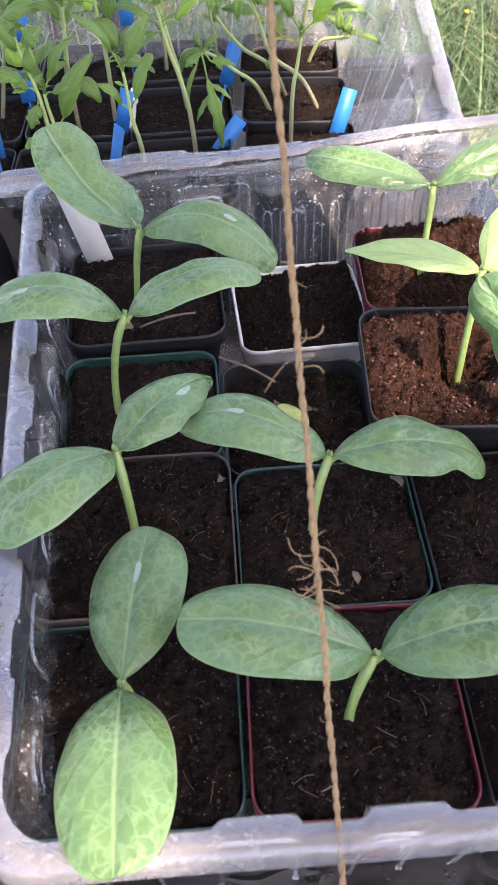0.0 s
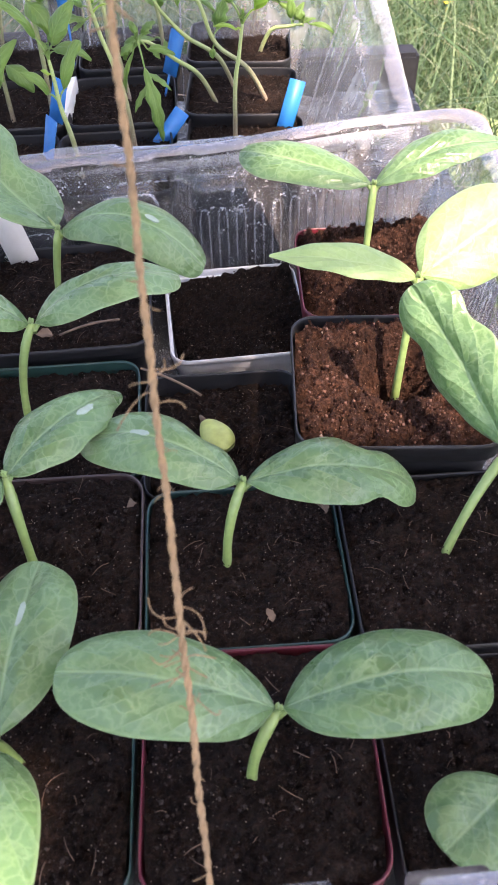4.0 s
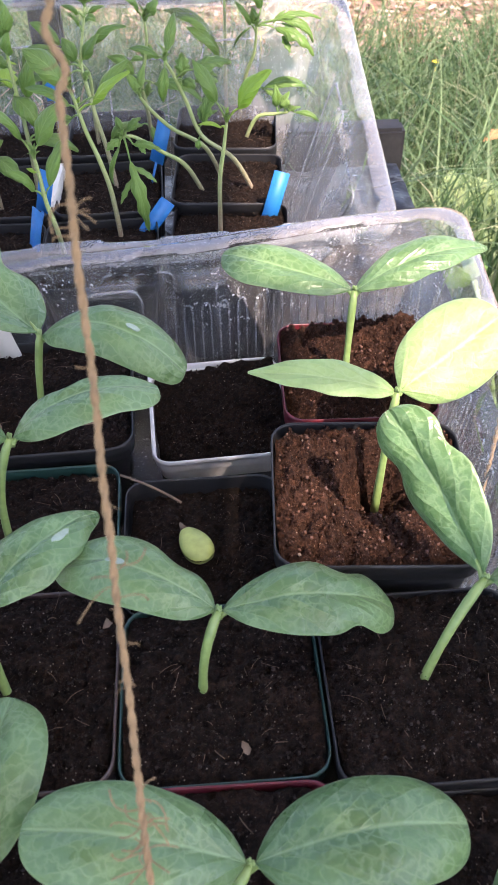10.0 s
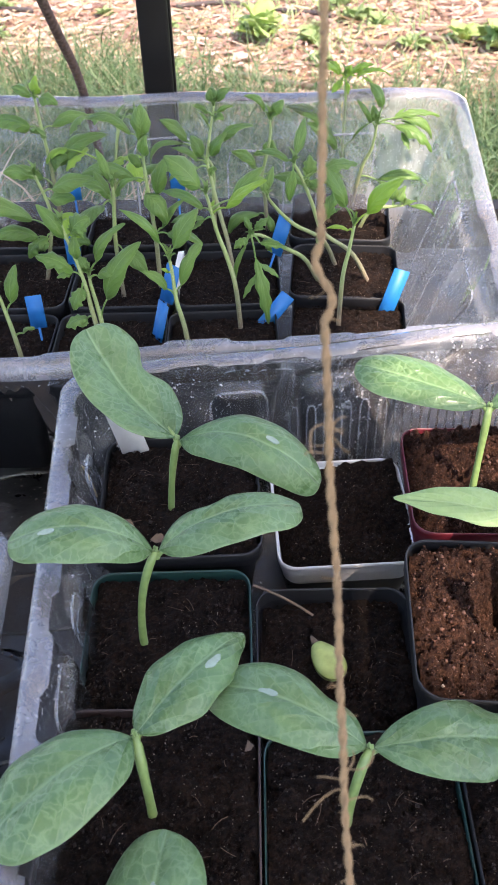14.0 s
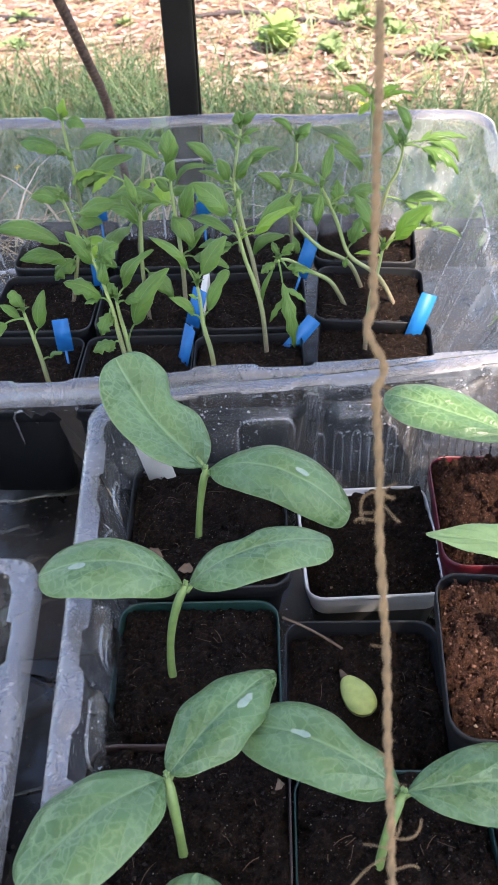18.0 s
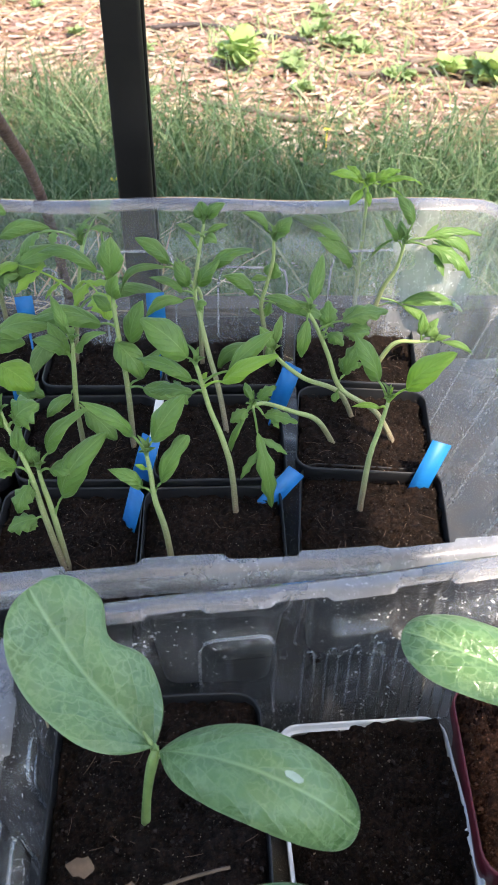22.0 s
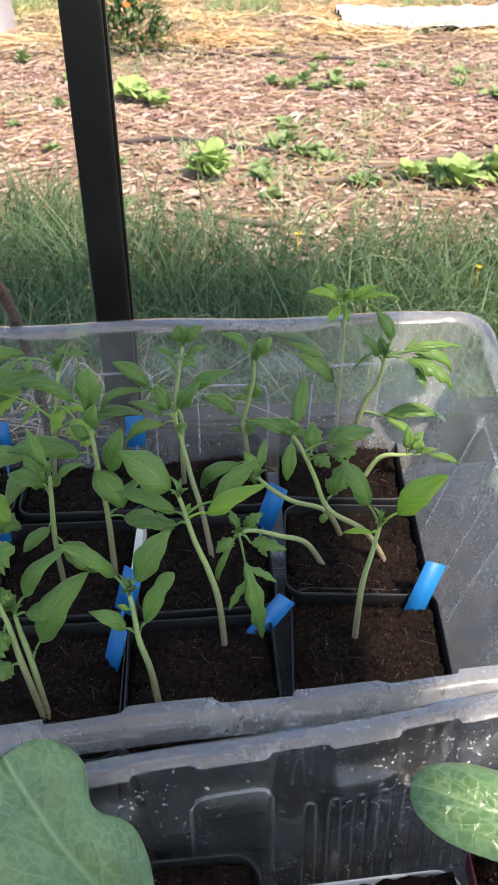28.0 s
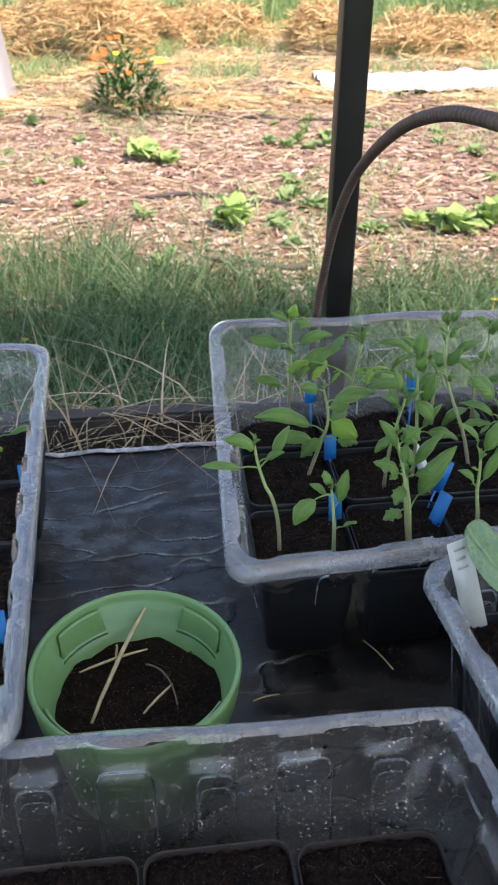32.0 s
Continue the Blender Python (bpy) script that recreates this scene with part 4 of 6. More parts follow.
def tomato(path, seed, n=5, size=1.0, label="young tomato seedling with a hairy stem and soft green leaves", bright=False, spread=1.0, stem=None):
    rnd = random.Random(seed)
    t = thing("tomato_seedling", path[0], label, "seedling", "tomato seedlings")
    pts = [Vector(p) for p in path]
    line = bez(pts[0] - Vector((0, 0, 0.008)), pts[1], pts[2], 14)
    bm = bmesh.new()
    tube(bm, line, [0.00140 * size * (1.15 - 0.55 * i / 14) for i in range(15)], 8)
    part("stem", bm, stem or M_TOM_STEM, t, shift=True)
    turn = rnd.random() * 6.28
    for k in range(n):
        u = 0.42 + 0.58 * k / max(1, n - 1)
        p = line[int(u * 14)]
        a = turn + k * 2.4
        young = k >= n - 2
        ln = size * spread * (0.052 - 0.026 * max(0.0, u - 0.62) / 0.38) * rnd.uniform(0.85, 1.15)
        d = Vector((math.cos(a), math.sin(a), 0))
        rise = 0.35 + 0.7 * max(0.0, u - 0.6)
        bm = bmesh.new()
        if k < 2:
            start = p + d * ln * 0.28 + Vector((0, 0, ln * rise * 0.45))
            tube(bm, bez(p, p + d * ln * 0.12 + Vector((0, 0, ln * 0.25)), start, 5), 0.0008 * size, 5)
            tip = start + d * ln * 0.72 + Vector((0, 0, -ln * rnd.uniform(-0.05, 0.25)))
            leaf_mesh(bm, start, tip, 0.0125 * size, (-d.x * 0.3, -d.y * 0.3, 1), 0.2, -0.25, "point", 0.0004, 12, 6, rnd.uniform(-0.6, 0.6), 0.04)
        else:
            end = p + d * ln * 0.8 + Vector((0, 0, ln * rise * 0.75))
            rach = bez(p, p + d * ln * 0.3 + Vector((0, 0, ln * rise * 0.75)), end, 6)
            tube(bm, rach, [0.0009 * size * (1 - 0.09 * i) for i in range(7)], 5)
            tip = end + d * ln * 0.42 + Vector((0, 0, -ln * rnd.uniform(0.05, 0.4)))
            leaf_mesh(bm, end, tip, ln * 0.36, (-d.x * 0.2, -d.y * 0.2, 1), 0.22, -0.24, "lobed", 0.0004, 14, 6, rnd.uniform(-0.5, 0.5), 0.05)
            sd = Vector((-d.y, d.x, 0))
            for s in (-1, 1):
                for w, at in ((0.30, 4), (0.2, 2)):
                    if at == 2 and young:
                        continue
                    q = rach[at]
                    tp = q + (sd * s * 0.8 + d * 0.55) * ln * w * 1.25 + Vector((0, 0, -ln * rnd.uniform(0.0, 0.2)))
                    leaf_mesh(bm, q, tp, ln * w * 0.55, UP, 0.12, -0.1, "lobed", 0.0004, 10, 4, rnd.uniform(-0.4, 0.4), 0.03)
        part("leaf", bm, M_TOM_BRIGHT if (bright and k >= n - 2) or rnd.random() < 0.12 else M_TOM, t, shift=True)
    bm = bmesh.new()
    top = line[-1]
    for k in range(5):
        a = turn + k * 1.3
        e = top + Vector((0.008 * math.cos(a), 0.008 * math.sin(a), 0.006 + 0.008 * (k % 3) / 2)) * size
        leaf_mesh(bm, top, e, 0.0045 * size, UP, 0.2, 0.1, "point", 0.0003, 6, 4)
    part("shoot", bm, M_TOM_BRIGHT if bright else M_TOM, t, "tight young growing tip", shift=True)
    return t


TOM = "young tomato seedling, hairy stem, green leaves"
def plant(stem, leaves, label=TOM):
    """Tomato seedling with its stem and each leaf laid out by hand: root, tip, width, kind (plain, lobed, waisted),
    whether it takes the paler tone painted for young or sunlit leaves, how far it arches.
    """
    t = thing("tomato_seedling", stem[0], label, "seedling", "tomato seedlings")
    p = [Vector(q) for q in stem]
    p[0] = p[0] - Vector((0, 0, 0.014))
    line = []
    for i in range(len(p) - 1):
        a, b, c, d = p[max(0, i - 1)], p[i], p[i + 1], p[min(len(p) - 1, i + 2)]
        for q in range(6):
            u = q / 6
            line.append(0.5 * (2 * b + (c - a) * u + (2 * a - 5 * b + 4 * c - d) * u * u + (3 * b - a - 3 * c + d) * u ** 3))
    line.append(p[-1])
    bm = bmesh.new()
    tube(bm, line, [0.00182 - 0.0009 * i / len(line) for i in range(len(line))], 8)
    part("stem", bm, M_TOM_STEM, t, "hairy purplish-green stem", shift=True)
    rnd = random.Random(int(abs(stem[0][0]) * 9000))
    for root, tip, width, kind, pale, bend in leaves:
        a, b = Vector(root), Vector(tip)
        bm = bmesh.new()
        near = min(line, key=lambda q: (q - a).length)
        d = b - a
        q = a + d * 0.20 + Vector((0, 0, bend * d.length * 0.35))
        tube(bm, bez(near, (near + q) / 2 + Vector((0, 0, 0.003)), q, 5), [0.0009, 0.0008, 0.0007, 0.0007, 0.0006, 0.0006], 5)
        face = Vector((-d.x * 0.3, -0.45, 1.0))
        leaf_mesh(bm, q, b, width * rnd.uniform(0.98, 1.08), face, bend + rnd.uniform(0.05, 0.12), rnd.uniform(-0.24, -0.10), {"l": "lobed", "w": "waist", "p": "point"}[kind], 0.0004, 22, 8, rnd.uniform(-0.45, 0.45), 0.06, None, 0.12)
        if kind == "l":
            sd = d.cross(Vector((0, -0.5, 1))).normalized()
            for sgn in (-1, 1):
                r = a + d * (0.30 + 0.06 * sgn)
                leaf_mesh(bm, r, r + (sd * sgn * 0.55 + d.normalized() * 0.6) * d.length * 0.42, width * 0.5, face, 0.1, -0.1, "lobed", 0.0004, 10, 6, 0.2 * sgn, 0.02)
        part("leaf", bm, M_TOM_BRIGHT if pale else M_TOM, t, "leaf coloured paler for the sun on it" if pale else "", shift=True)
    bm = bmesh.new()
    top = line[-1]
    for k in range(5):
        a = k * 1.3
        leaf_mesh(bm, top, top + Vector((0.0045 * math.cos(a), 0.0045 * math.sin(a), 0.005 + 0.003 * (k % 3))), 0.0032, UP, 0.2, 0.1, "point", 0.0003, 6, 4)
    part("shoot", bm, M_TOM, t, "tight young growing tip", shift=True)
    return t


plant([(-0.025, 0.615, 0.085), (-0.028, 0.615, 0.118), (-0.033, 0.615, 0.143), (-0.039, 0.615, 0.163), (-0.043, 0.615, 0.182), (-0.045, 0.615, 0.19)],
      [((-0.044, 0.615, 0.188), (-0.07, 0.619, 0.214), 0.0165, "p", 0, 0.08),
       ((-0.039, 0.615, 0.176), (-0.007, 0.603, 0.205), 0.0110, "p", 1, 0.02),
       ((-0.035, 0.615, 0.18), (-0.008, 0.623, 0.204), 0.0100, "p", 0, 0.04),
       ((-0.041, 0.615, 0.176), (-0.074, 0.621, 0.19), 0.0090, "p", 0, 0.12),
       ((-0.041, 0.615, 0.172), (-0.07, 0.625, 0.166), 0.0075, "l", 0, 0.10),
       ((-0.042, 0.615, 0.181), (-0.04, 0.615, 0.186), 0.0030, "p", 1, 0.12)], TOM + ", tall")
plant([(0.039, 0.673, 0.09), (0.0231, 0.6623, 0.113), (0.0065, 0.6501, 0.1312), (-0.0105, 0.6356, 0.1494), (-0.0177, 0.628, 0.153)],
      [((-0.0177, 0.628, 0.153), (-0.029, 0.624, 0.1461), 0.0066, "l", 0, 0.12),
       ((-0.0168, 0.6295, 0.1532), (-0.0048, 0.6315, 0.1642), 0.0058, "l", 0, 0.12),
       ((-0.0159, 0.628, 0.1484), (0.0068, 0.624, 0.1457), 0.0071, "l", 0, 0.08),
       ((-0.0165, 0.628, 0.1485), (-0.0058, 0.616, 0.0896), 0.0086, "l", 0, 0.05),
       ((-0.018, 0.6288, 0.1556), (-0.0209, 0.6348, 0.1641), 0.0050, "p", 0, 0.12),
       ((-0.0193, 0.628, 0.151), (-0.0281, 0.632, 0.1179), 0.0043, "p", 0, 0.12)], TOM + ", its pinkish stem lying down")
plant([(-0.059, 0.58, 0.086), (-0.062, 0.58, 0.111), (-0.066, 0.58, 0.134), (-0.067, 0.58, 0.153), (-0.068, 0.58, 0.164)],
      [((-0.068, 0.58, 0.138), (-0.086, 0.576, 0.159), 0.0080, "p", 0, 0.14),
       ((-0.066, 0.58, 0.137), (-0.049, 0.584, 0.173), 0.0090, "w", 0, 0.04),
       ((-0.068, 0.58, 0.169), (-0.094, 0.574, 0.202), 0.0088, "p", 0, 0.12),
       ((-0.069, 0.58, 0.165), (-0.049, 0.588, 0.194), 0.0125, "p", 0, 0.06),
       ((-0.068, 0.58, 0.154), (-0.074, 0.58, 0.158), 0.0028, "p", 1, 0.12)], TOM + ", small")
plant([(0.044, 0.615, 0.096), (0.0449, 0.6154, 0.1261), (0.0481, 0.6157, 0.148), (0.0505, 0.616, 0.166)],
      [((0.0477, 0.616, 0.1716), (0.0306, 0.622, 0.2033), 0.0131, "p", 0, 0.05),
       ((0.0531, 0.616, 0.1672), (0.078, 0.612, 0.1993), 0.0141, "p", 1, 0.08),
       ((0.0503, 0.6159, 0.1607), (0.0318, 0.6119, 0.1667), 0.0039, "p", 1, 0.14),
       ((0.0507, 0.616, 0.1707), (0.0518, 0.616, 0.1756), 0.0015, "p", 1, 0.12)], TOM + ", one leaf sunlit")
plant([(0.076, 0.67, 0.092), (0.0581, 0.669, 0.1136), (0.0351, 0.6676, 0.1332), (0.0255, 0.6665, 0.1583), (0.0177, 0.6655, 0.1776), (0.0128, 0.665, 0.1866)],
      [((0.024, 0.6659, 0.1713), (0.024, 0.6739, 0.1889), 0.0091, "l", 0, 0.12),
       ((0.0246, 0.6657, 0.178), (0.0576, 0.6757, 0.1806), 0.0106, "l", 0, 0.10),
       ((0.0282, 0.666, 0.1721), (0.0479, 0.67, 0.1701), 0.0083, "l", 0, 0.12),
       ((0.0217, 0.6658, 0.1743), (0.0318, 0.6558, 0.1721), 0.0074, "l", 0, 0.12),
       ((0.0128, 0.665, 0.1861), (0.0098, 0.659, 0.1621), 0.0080, "p", 0, 0.16),
       ((0.0138, 0.6651, 0.186), (-0.0106, 0.6691, 0.1942), 0.0076, "p", 0, 0.12),
       ((0.0344, 0.6675, 0.1355), (0.0442, 0.6735, 0.1641), 0.0090, "l", 0, 0.12),
       ((0.0324, 0.6676, 0.1317), (0.0321, 0.6676, 0.1234), 0.0050, "p", 0, 0.12),
       ((0.0134, 0.6651, 0.186), (0.0205, 0.6851, 0.21), 0.0080, "p", 0, 0.08)], TOM + ", bent over")
plant([(0.052, 0.696, 0.092), (0.0378, 0.6863, 0.115), (0.0146, 0.6717, 0.1374), (0.0016, 0.6619, 0.1549), (-0.0057, 0.655, 0.1681)],
      [((-0.0046, 0.6557, 0.1673), (-0.0129, 0.6597, 0.1819), 0.0072, "p", 0, 0.12),
       ((-0.0057, 0.655, 0.1681), (-0.0013, 0.665, 0.1852), 0.0052, "p", 0, 0.12),
       ((-0.0052, 0.6557, 0.1669), (-0.008, 0.6557, 0.1782), 0.0044, "l", 0, 0.12)], TOM + ", its pinkish stem lying down")
plant([(0.068, 0.746, 0.098), (0.079, 0.7421, 0.1112), (0.094, 0.7378, 0.1163), (0.104, 0.735, 0.1187)],
      [((0.0953, 0.7374, 0.1165), (0.0938, 0.7374, 0.1392), 0.0073, "p", 0, 0.12),
       ((0.0966, 0.7371, 0.1166), (0.1052, 0.7411, 0.1322), 0.0078, "p", 0, 0.12),
       ((0.1028, 0.7354, 0.1182), (0.1142, 0.7354, 0.1221), 0.0045, "p", 0, 0.12),
       ((0.104, 0.735, 0.1187), (0.1296, 0.731, 0.1106), 0.0050, "p", 0, 0.16),
       ((0.1015, 0.7357, 0.1184), (0.1025, 0.7357, 0.1291), 0.0084, "p", 0, 0.12)], TOM + ", leaning on the tray wall")
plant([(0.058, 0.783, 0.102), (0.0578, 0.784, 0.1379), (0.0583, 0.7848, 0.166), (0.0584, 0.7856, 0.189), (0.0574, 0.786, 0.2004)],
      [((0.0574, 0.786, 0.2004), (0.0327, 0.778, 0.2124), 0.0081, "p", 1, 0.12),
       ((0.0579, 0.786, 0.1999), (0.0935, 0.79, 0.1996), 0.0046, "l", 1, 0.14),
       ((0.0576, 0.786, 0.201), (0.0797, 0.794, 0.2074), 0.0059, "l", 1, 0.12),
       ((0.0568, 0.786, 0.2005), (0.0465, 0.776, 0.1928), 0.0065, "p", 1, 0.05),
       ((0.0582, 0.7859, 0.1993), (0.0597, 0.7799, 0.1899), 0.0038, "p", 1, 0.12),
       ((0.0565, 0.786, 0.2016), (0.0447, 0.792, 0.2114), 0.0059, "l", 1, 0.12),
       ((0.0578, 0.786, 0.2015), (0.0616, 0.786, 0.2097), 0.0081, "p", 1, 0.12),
       ((0.0601, 0.784, 0.1391), (0.0278, 0.778, 0.1698), 0.0144, "p", 0, 0.05),
       ((0.0584, 0.7844, 0.1507), (0.0111, 0.7884, 0.1791), 0.0131, "p", 0, 0.14),
       ((0.0597, 0.7842, 0.1443), (0.0821, 0.7842, 0.1669), 0.0023, "p", 0, 0.12)], TOM + ", the tallest, above the rim")
plant([(0.067, 0.781, 0.102), (0.0735, 0.7748, 0.1317), (0.08, 0.7702, 0.1509), (0.082, 0.765, 0.1726)],
      [((0.0881, 0.765, 0.1796), (0.0743, 0.769, 0.2027), 0.0108, "p", 0, 0.12),
       ((0.0807, 0.7661, 0.1685), (0.0649, 0.7621, 0.1923), 0.0076, "p", 0, 0.05),
       ((0.0824, 0.765, 0.1734), (0.1318, 0.771, 0.1748), 0.0065, "l", 0, 0.08),
       ((0.0874, 0.765, 0.1745), (0.1259, 0.757, 0.1524), 0.0114, "l", 0, 0.10),
       ((0.0936, 0.765, 0.1783), (0.1262, 0.767, 0.1588), 0.0087, "p", 0, 0.16),
       ((0.0801, 0.7658, 0.1702), (0.0788, 0.7718, 0.1844), 0.0071, "p", 0, 0.12),
       ((0.076, 0.7769, 0.1187), (0.1327, 0.7789, 0.1127), 0.0124, "p", 0, 0.18),
       ((0.0838, 0.775, 0.1237), (0.1095, 0.771, 0.1025), 0.0076, "p", 0, 0.10)], TOM)
plant([(-0.029, 0.675, 0.092), (-0.035, 0.6886, 0.1135), (-0.0416, 0.7011, 0.1354), (-0.0466, 0.7136, 0.1531), (-0.0493, 0.7204, 0.1657), (-0.0465, 0.7329, 0.1834), (-0.0436, 0.742, 0.1975)],
      [((-0.0439, 0.742, 0.1975), (-0.0311, 0.746, 0.2089), 0.0080, "p", 0, 0.16),
       ((-0.0436, 0.742, 0.1975), (-0.0454, 0.746, 0.21), 0.0104, "p", 0, 0.05),
       ((-0.0455, 0.7375, 0.1919), (-0.0588, 0.7355, 0.201), 0.0061, "p", 0, 0.14),
       ((-0.0447, 0.7386, 0.1922), (-0.0295, 0.7406, 0.1981), 0.0047, "p", 0, 0.12),
       ((-0.0449, 0.7375, 0.1911), (-0.0359, 0.7315, 0.192), 0.0094, "p", 0, 0.12),
       ((-0.0465, 0.7329, 0.1847), (-0.0542, 0.7329, 0.1965), 0.0031, "p", 0, 0.12),
       ((-0.0503, 0.7204, 0.1644), (-0.0347, 0.7224, 0.1858), 0.0108, "p", 0, 0.05),
       ((-0.0459, 0.7261, 0.1727), (-0.0149, 0.7301, 0.1878), 0.0104, "p", 0, 0.16),
       ((-0.0516, 0.7204, 0.1631), (-0.0605, 0.7244, 0.1833), 0.0109, "p", 0, 0.12),
       ((-0.0517, 0.7193, 0.1625), (-0.075, 0.7153, 0.1782), 0.0071, "p", 0, 0.10),
       ((-0.0509, 0.7182, 0.1595), (-0.078, 0.7082, 0.1556), 0.0080, "p", 0, 0.30),
       ((-0.0491, 0.7147, 0.1555), (-0.0424, 0.7107, 0.164), 0.0071, "l", 0, 0.12)], TOM + ", tall, leaves in whorls")
plant([(-0.047, 0.745, 0.098), (-0.0473, 0.7433, 0.1239), (-0.0468, 0.7414, 0.1508), (-0.0571, 0.74, 0.1646)],
      [((-0.0602, 0.74, 0.1678), (-0.0848, 0.744, 0.1878), 0.0108, "p", 0, 0.10),
       ((-0.0612, 0.74, 0.1693), (-0.0944, 0.736, 0.1559), 0.0064, "p", 0, 0.34)], TOM)
plant([(-0.004, 0.748, 0.096), (-0.0058, 0.7473, 0.1178), (-0.0085, 0.7467, 0.1384), (-0.0051, 0.7461, 0.1555), (-0.0018, 0.7455, 0.1731), (-0.002, 0.745, 0.1858)],
      [((-0.002, 0.745, 0.1867), (-0.0212, 0.743, 0.2045), 0.0068, "p", 0, 0.18),
       ((-0.0016, 0.745, 0.1866), (0.0082, 0.749, 0.1984), 0.0102, "p", 0, 0.12),
       ((-0.0021, 0.7451, 0.1845), (0.0039, 0.7391, 0.1921), 0.0068, "p", 0, 0.12),
       ((-0.003, 0.746, 0.1584), (-0.0151, 0.746, 0.1578), 0.0051, "p", 0, 0.12),
       ((-0.0035, 0.7461, 0.1554), (-0.0005, 0.7481, 0.1686), 0.0122, "p", 0, 0.05),
       ((-0.009, 0.7466, 0.1417), (-0.0322, 0.7426, 0.1628), 0.0125, "p", 0, 0.16),
       ((-0.0085, 0.7466, 0.1407), (0.0376, 0.7346, 0.1304), 0.0120, "p", 0, 0.14),
       ((-0.0052, 0.7477, 0.1069), (-0.0368, 0.7397, 0.0911), 0.0105, "p", 0, 0.36),
       ((-0.0044, 0.7476, 0.1087), (-0.0002, 0.7436, 0.0904), 0.0071, "p", 0, 0.12),
       ((-0.0074, 0.747, 0.13), (-0.0159, 0.747, 0.1358), 0.0037, "p", 0, 0.12),
       ((-0.0057, 0.7471, 0.1264), (-0.0019, 0.7471, 0.1422), 0.0053, "l", 0, 0.12)], TOM)
plant([(-0.087, 0.665, 0.09), (-0.0868, 0.6677, 0.1238), (-0.0878, 0.6697, 0.1476), (-0.0895, 0.6718, 0.1694), (-0.0906, 0.6736, 0.1868), (-0.0902, 0.675, 0.1994)],
      [((-0.0894, 0.6719, 0.1714), (-0.1338, 0.6679, 0.1812), 0.0141, "p", 0, 0.16),
       ((-0.0947, 0.6716, 0.167), (-0.0768, 0.6616, 0.1461), 0.0151, "p", 0, 0.22),
       ((-0.0908, 0.673, 0.1803), (-0.101, 0.675, 0.1915), 0.0076, "p", 0, 0.12),
       ((-0.0906, 0.6736, 0.1868), (-0.087, 0.6696, 0.2063), 0.0102, "p", 0, 0.05),
       ((-0.0904, 0.6748, 0.1982), (-0.089, 0.6768, 0.2242), 0.0143, "p", 0, 0.04),
       ((-0.0902, 0.675, 0.1994), (-0.1272, 0.681, 0.2136), 0.0091, "p", 0, 0.22),
       ((-0.0854, 0.6704, 0.1564), (-0.0756, 0.6744, 0.1884), 0.0130, "p", 0, 0.05),
       ((-0.0857, 0.6684, 0.1318), (-0.065, 0.6764, 0.1569), 0.0073, "p", 0, 0.12),
       ((-0.0845, 0.6686, 0.1343), (-0.0524, 0.6606, 0.1293), 0.0131, "p", 0, 0.16),
       ((-0.0906, 0.6736, 0.1868), (-0.0943, 0.6836, 0.224), 0.0040, "p", 0, 0.12)], TOM)
plant([(-0.114, 0.658, 0.09), (-0.1141, 0.6532, 0.1283), (-0.1112, 0.6483, 0.1613), (-0.109, 0.645, 0.1821)],
      [((-0.1109, 0.6474, 0.1668), (-0.1213, 0.6514, 0.1906), 0.0096, "p", 0, 0.06),
       ((-0.1133, 0.6523, 0.1345), (-0.0927, 0.6443, 0.1159), 0.0132, "p", 0, 0.14),
       ((-0.1116, 0.6505, 0.1463), (-0.1294, 0.6445, 0.1328), 0.0083, "p", 0, 0.12),
       ((-0.1096, 0.6461, 0.1754), (-0.0924, 0.6501, 0.185), 0.0055, "p", 0, 0.20),
       ((-0.1097, 0.6452, 0.1805), (-0.1182, 0.6532, 0.2052), 0.0063, "p", 0, 0.12),
       ((-0.1099, 0.6468, 0.1718), (-0.1285, 0.6428, 0.1858), 0.0108, "p", 0, 0.18),
       ((-0.1085, 0.6468, 0.1717), (-0.1029, 0.6468, 0.1828), 0.0047, "p", 0, 0.12)], TOM)
plant([(-0.114, 0.575, 0.086), (-0.1209, 0.5782, 0.1225), (-0.1234, 0.5804, 0.1449), (-0.1254, 0.5816, 0.1562), (-0.1327, 0.585, 0.1862)],
      [((-0.1212, 0.5784, 0.1243), (-0.1398, 0.5744, 0.1191), 0.0104, "l", 0, 0.12),
       ((-0.124, 0.5808, 0.1482), (-0.1322, 0.5728, 0.1329), 0.0100, "l", 0, 0.10),
       ((-0.1243, 0.5809, 0.1516), (-0.1508, 0.5769, 0.1705), 0.0114, "l", 0, 0.12),
       ((-0.1269, 0.5819, 0.1594), (-0.1256, 0.5839, 0.1814), 0.0083, "p", 0, 0.12),
       ((-0.1289, 0.5833, 0.1717), (-0.1463, 0.5873, 0.1996), 0.0096, "p", 0, 0.12),
       ((-0.1304, 0.584, 0.1776), (-0.1153, 0.586, 0.1912), 0.0142, "l", 0, 0.12)], TOM + ", forked")
plant([(-0.113, 0.576, 0.086), (-0.1173, 0.5807, 0.1212), (-0.1203, 0.5836, 0.1411), (-0.1213, 0.585, 0.1506)],
      [((-0.1179, 0.5809, 0.1231), (-0.086, 0.5849, 0.1745), 0.0151, "p", 0, 0.08),
       ((-0.1202, 0.5847, 0.1491), (-0.0972, 0.5807, 0.1523), 0.0100, "p", 0, 0.24),
       ((-0.1208, 0.585, 0.1506), (-0.095, 0.591, 0.1842), 0.0105, "p", 0, 0.18),
       ((-0.1213, 0.585, 0.1506), (-0.1268, 0.589, 0.164), 0.0070, "l", 0, 0.12)], TOM)
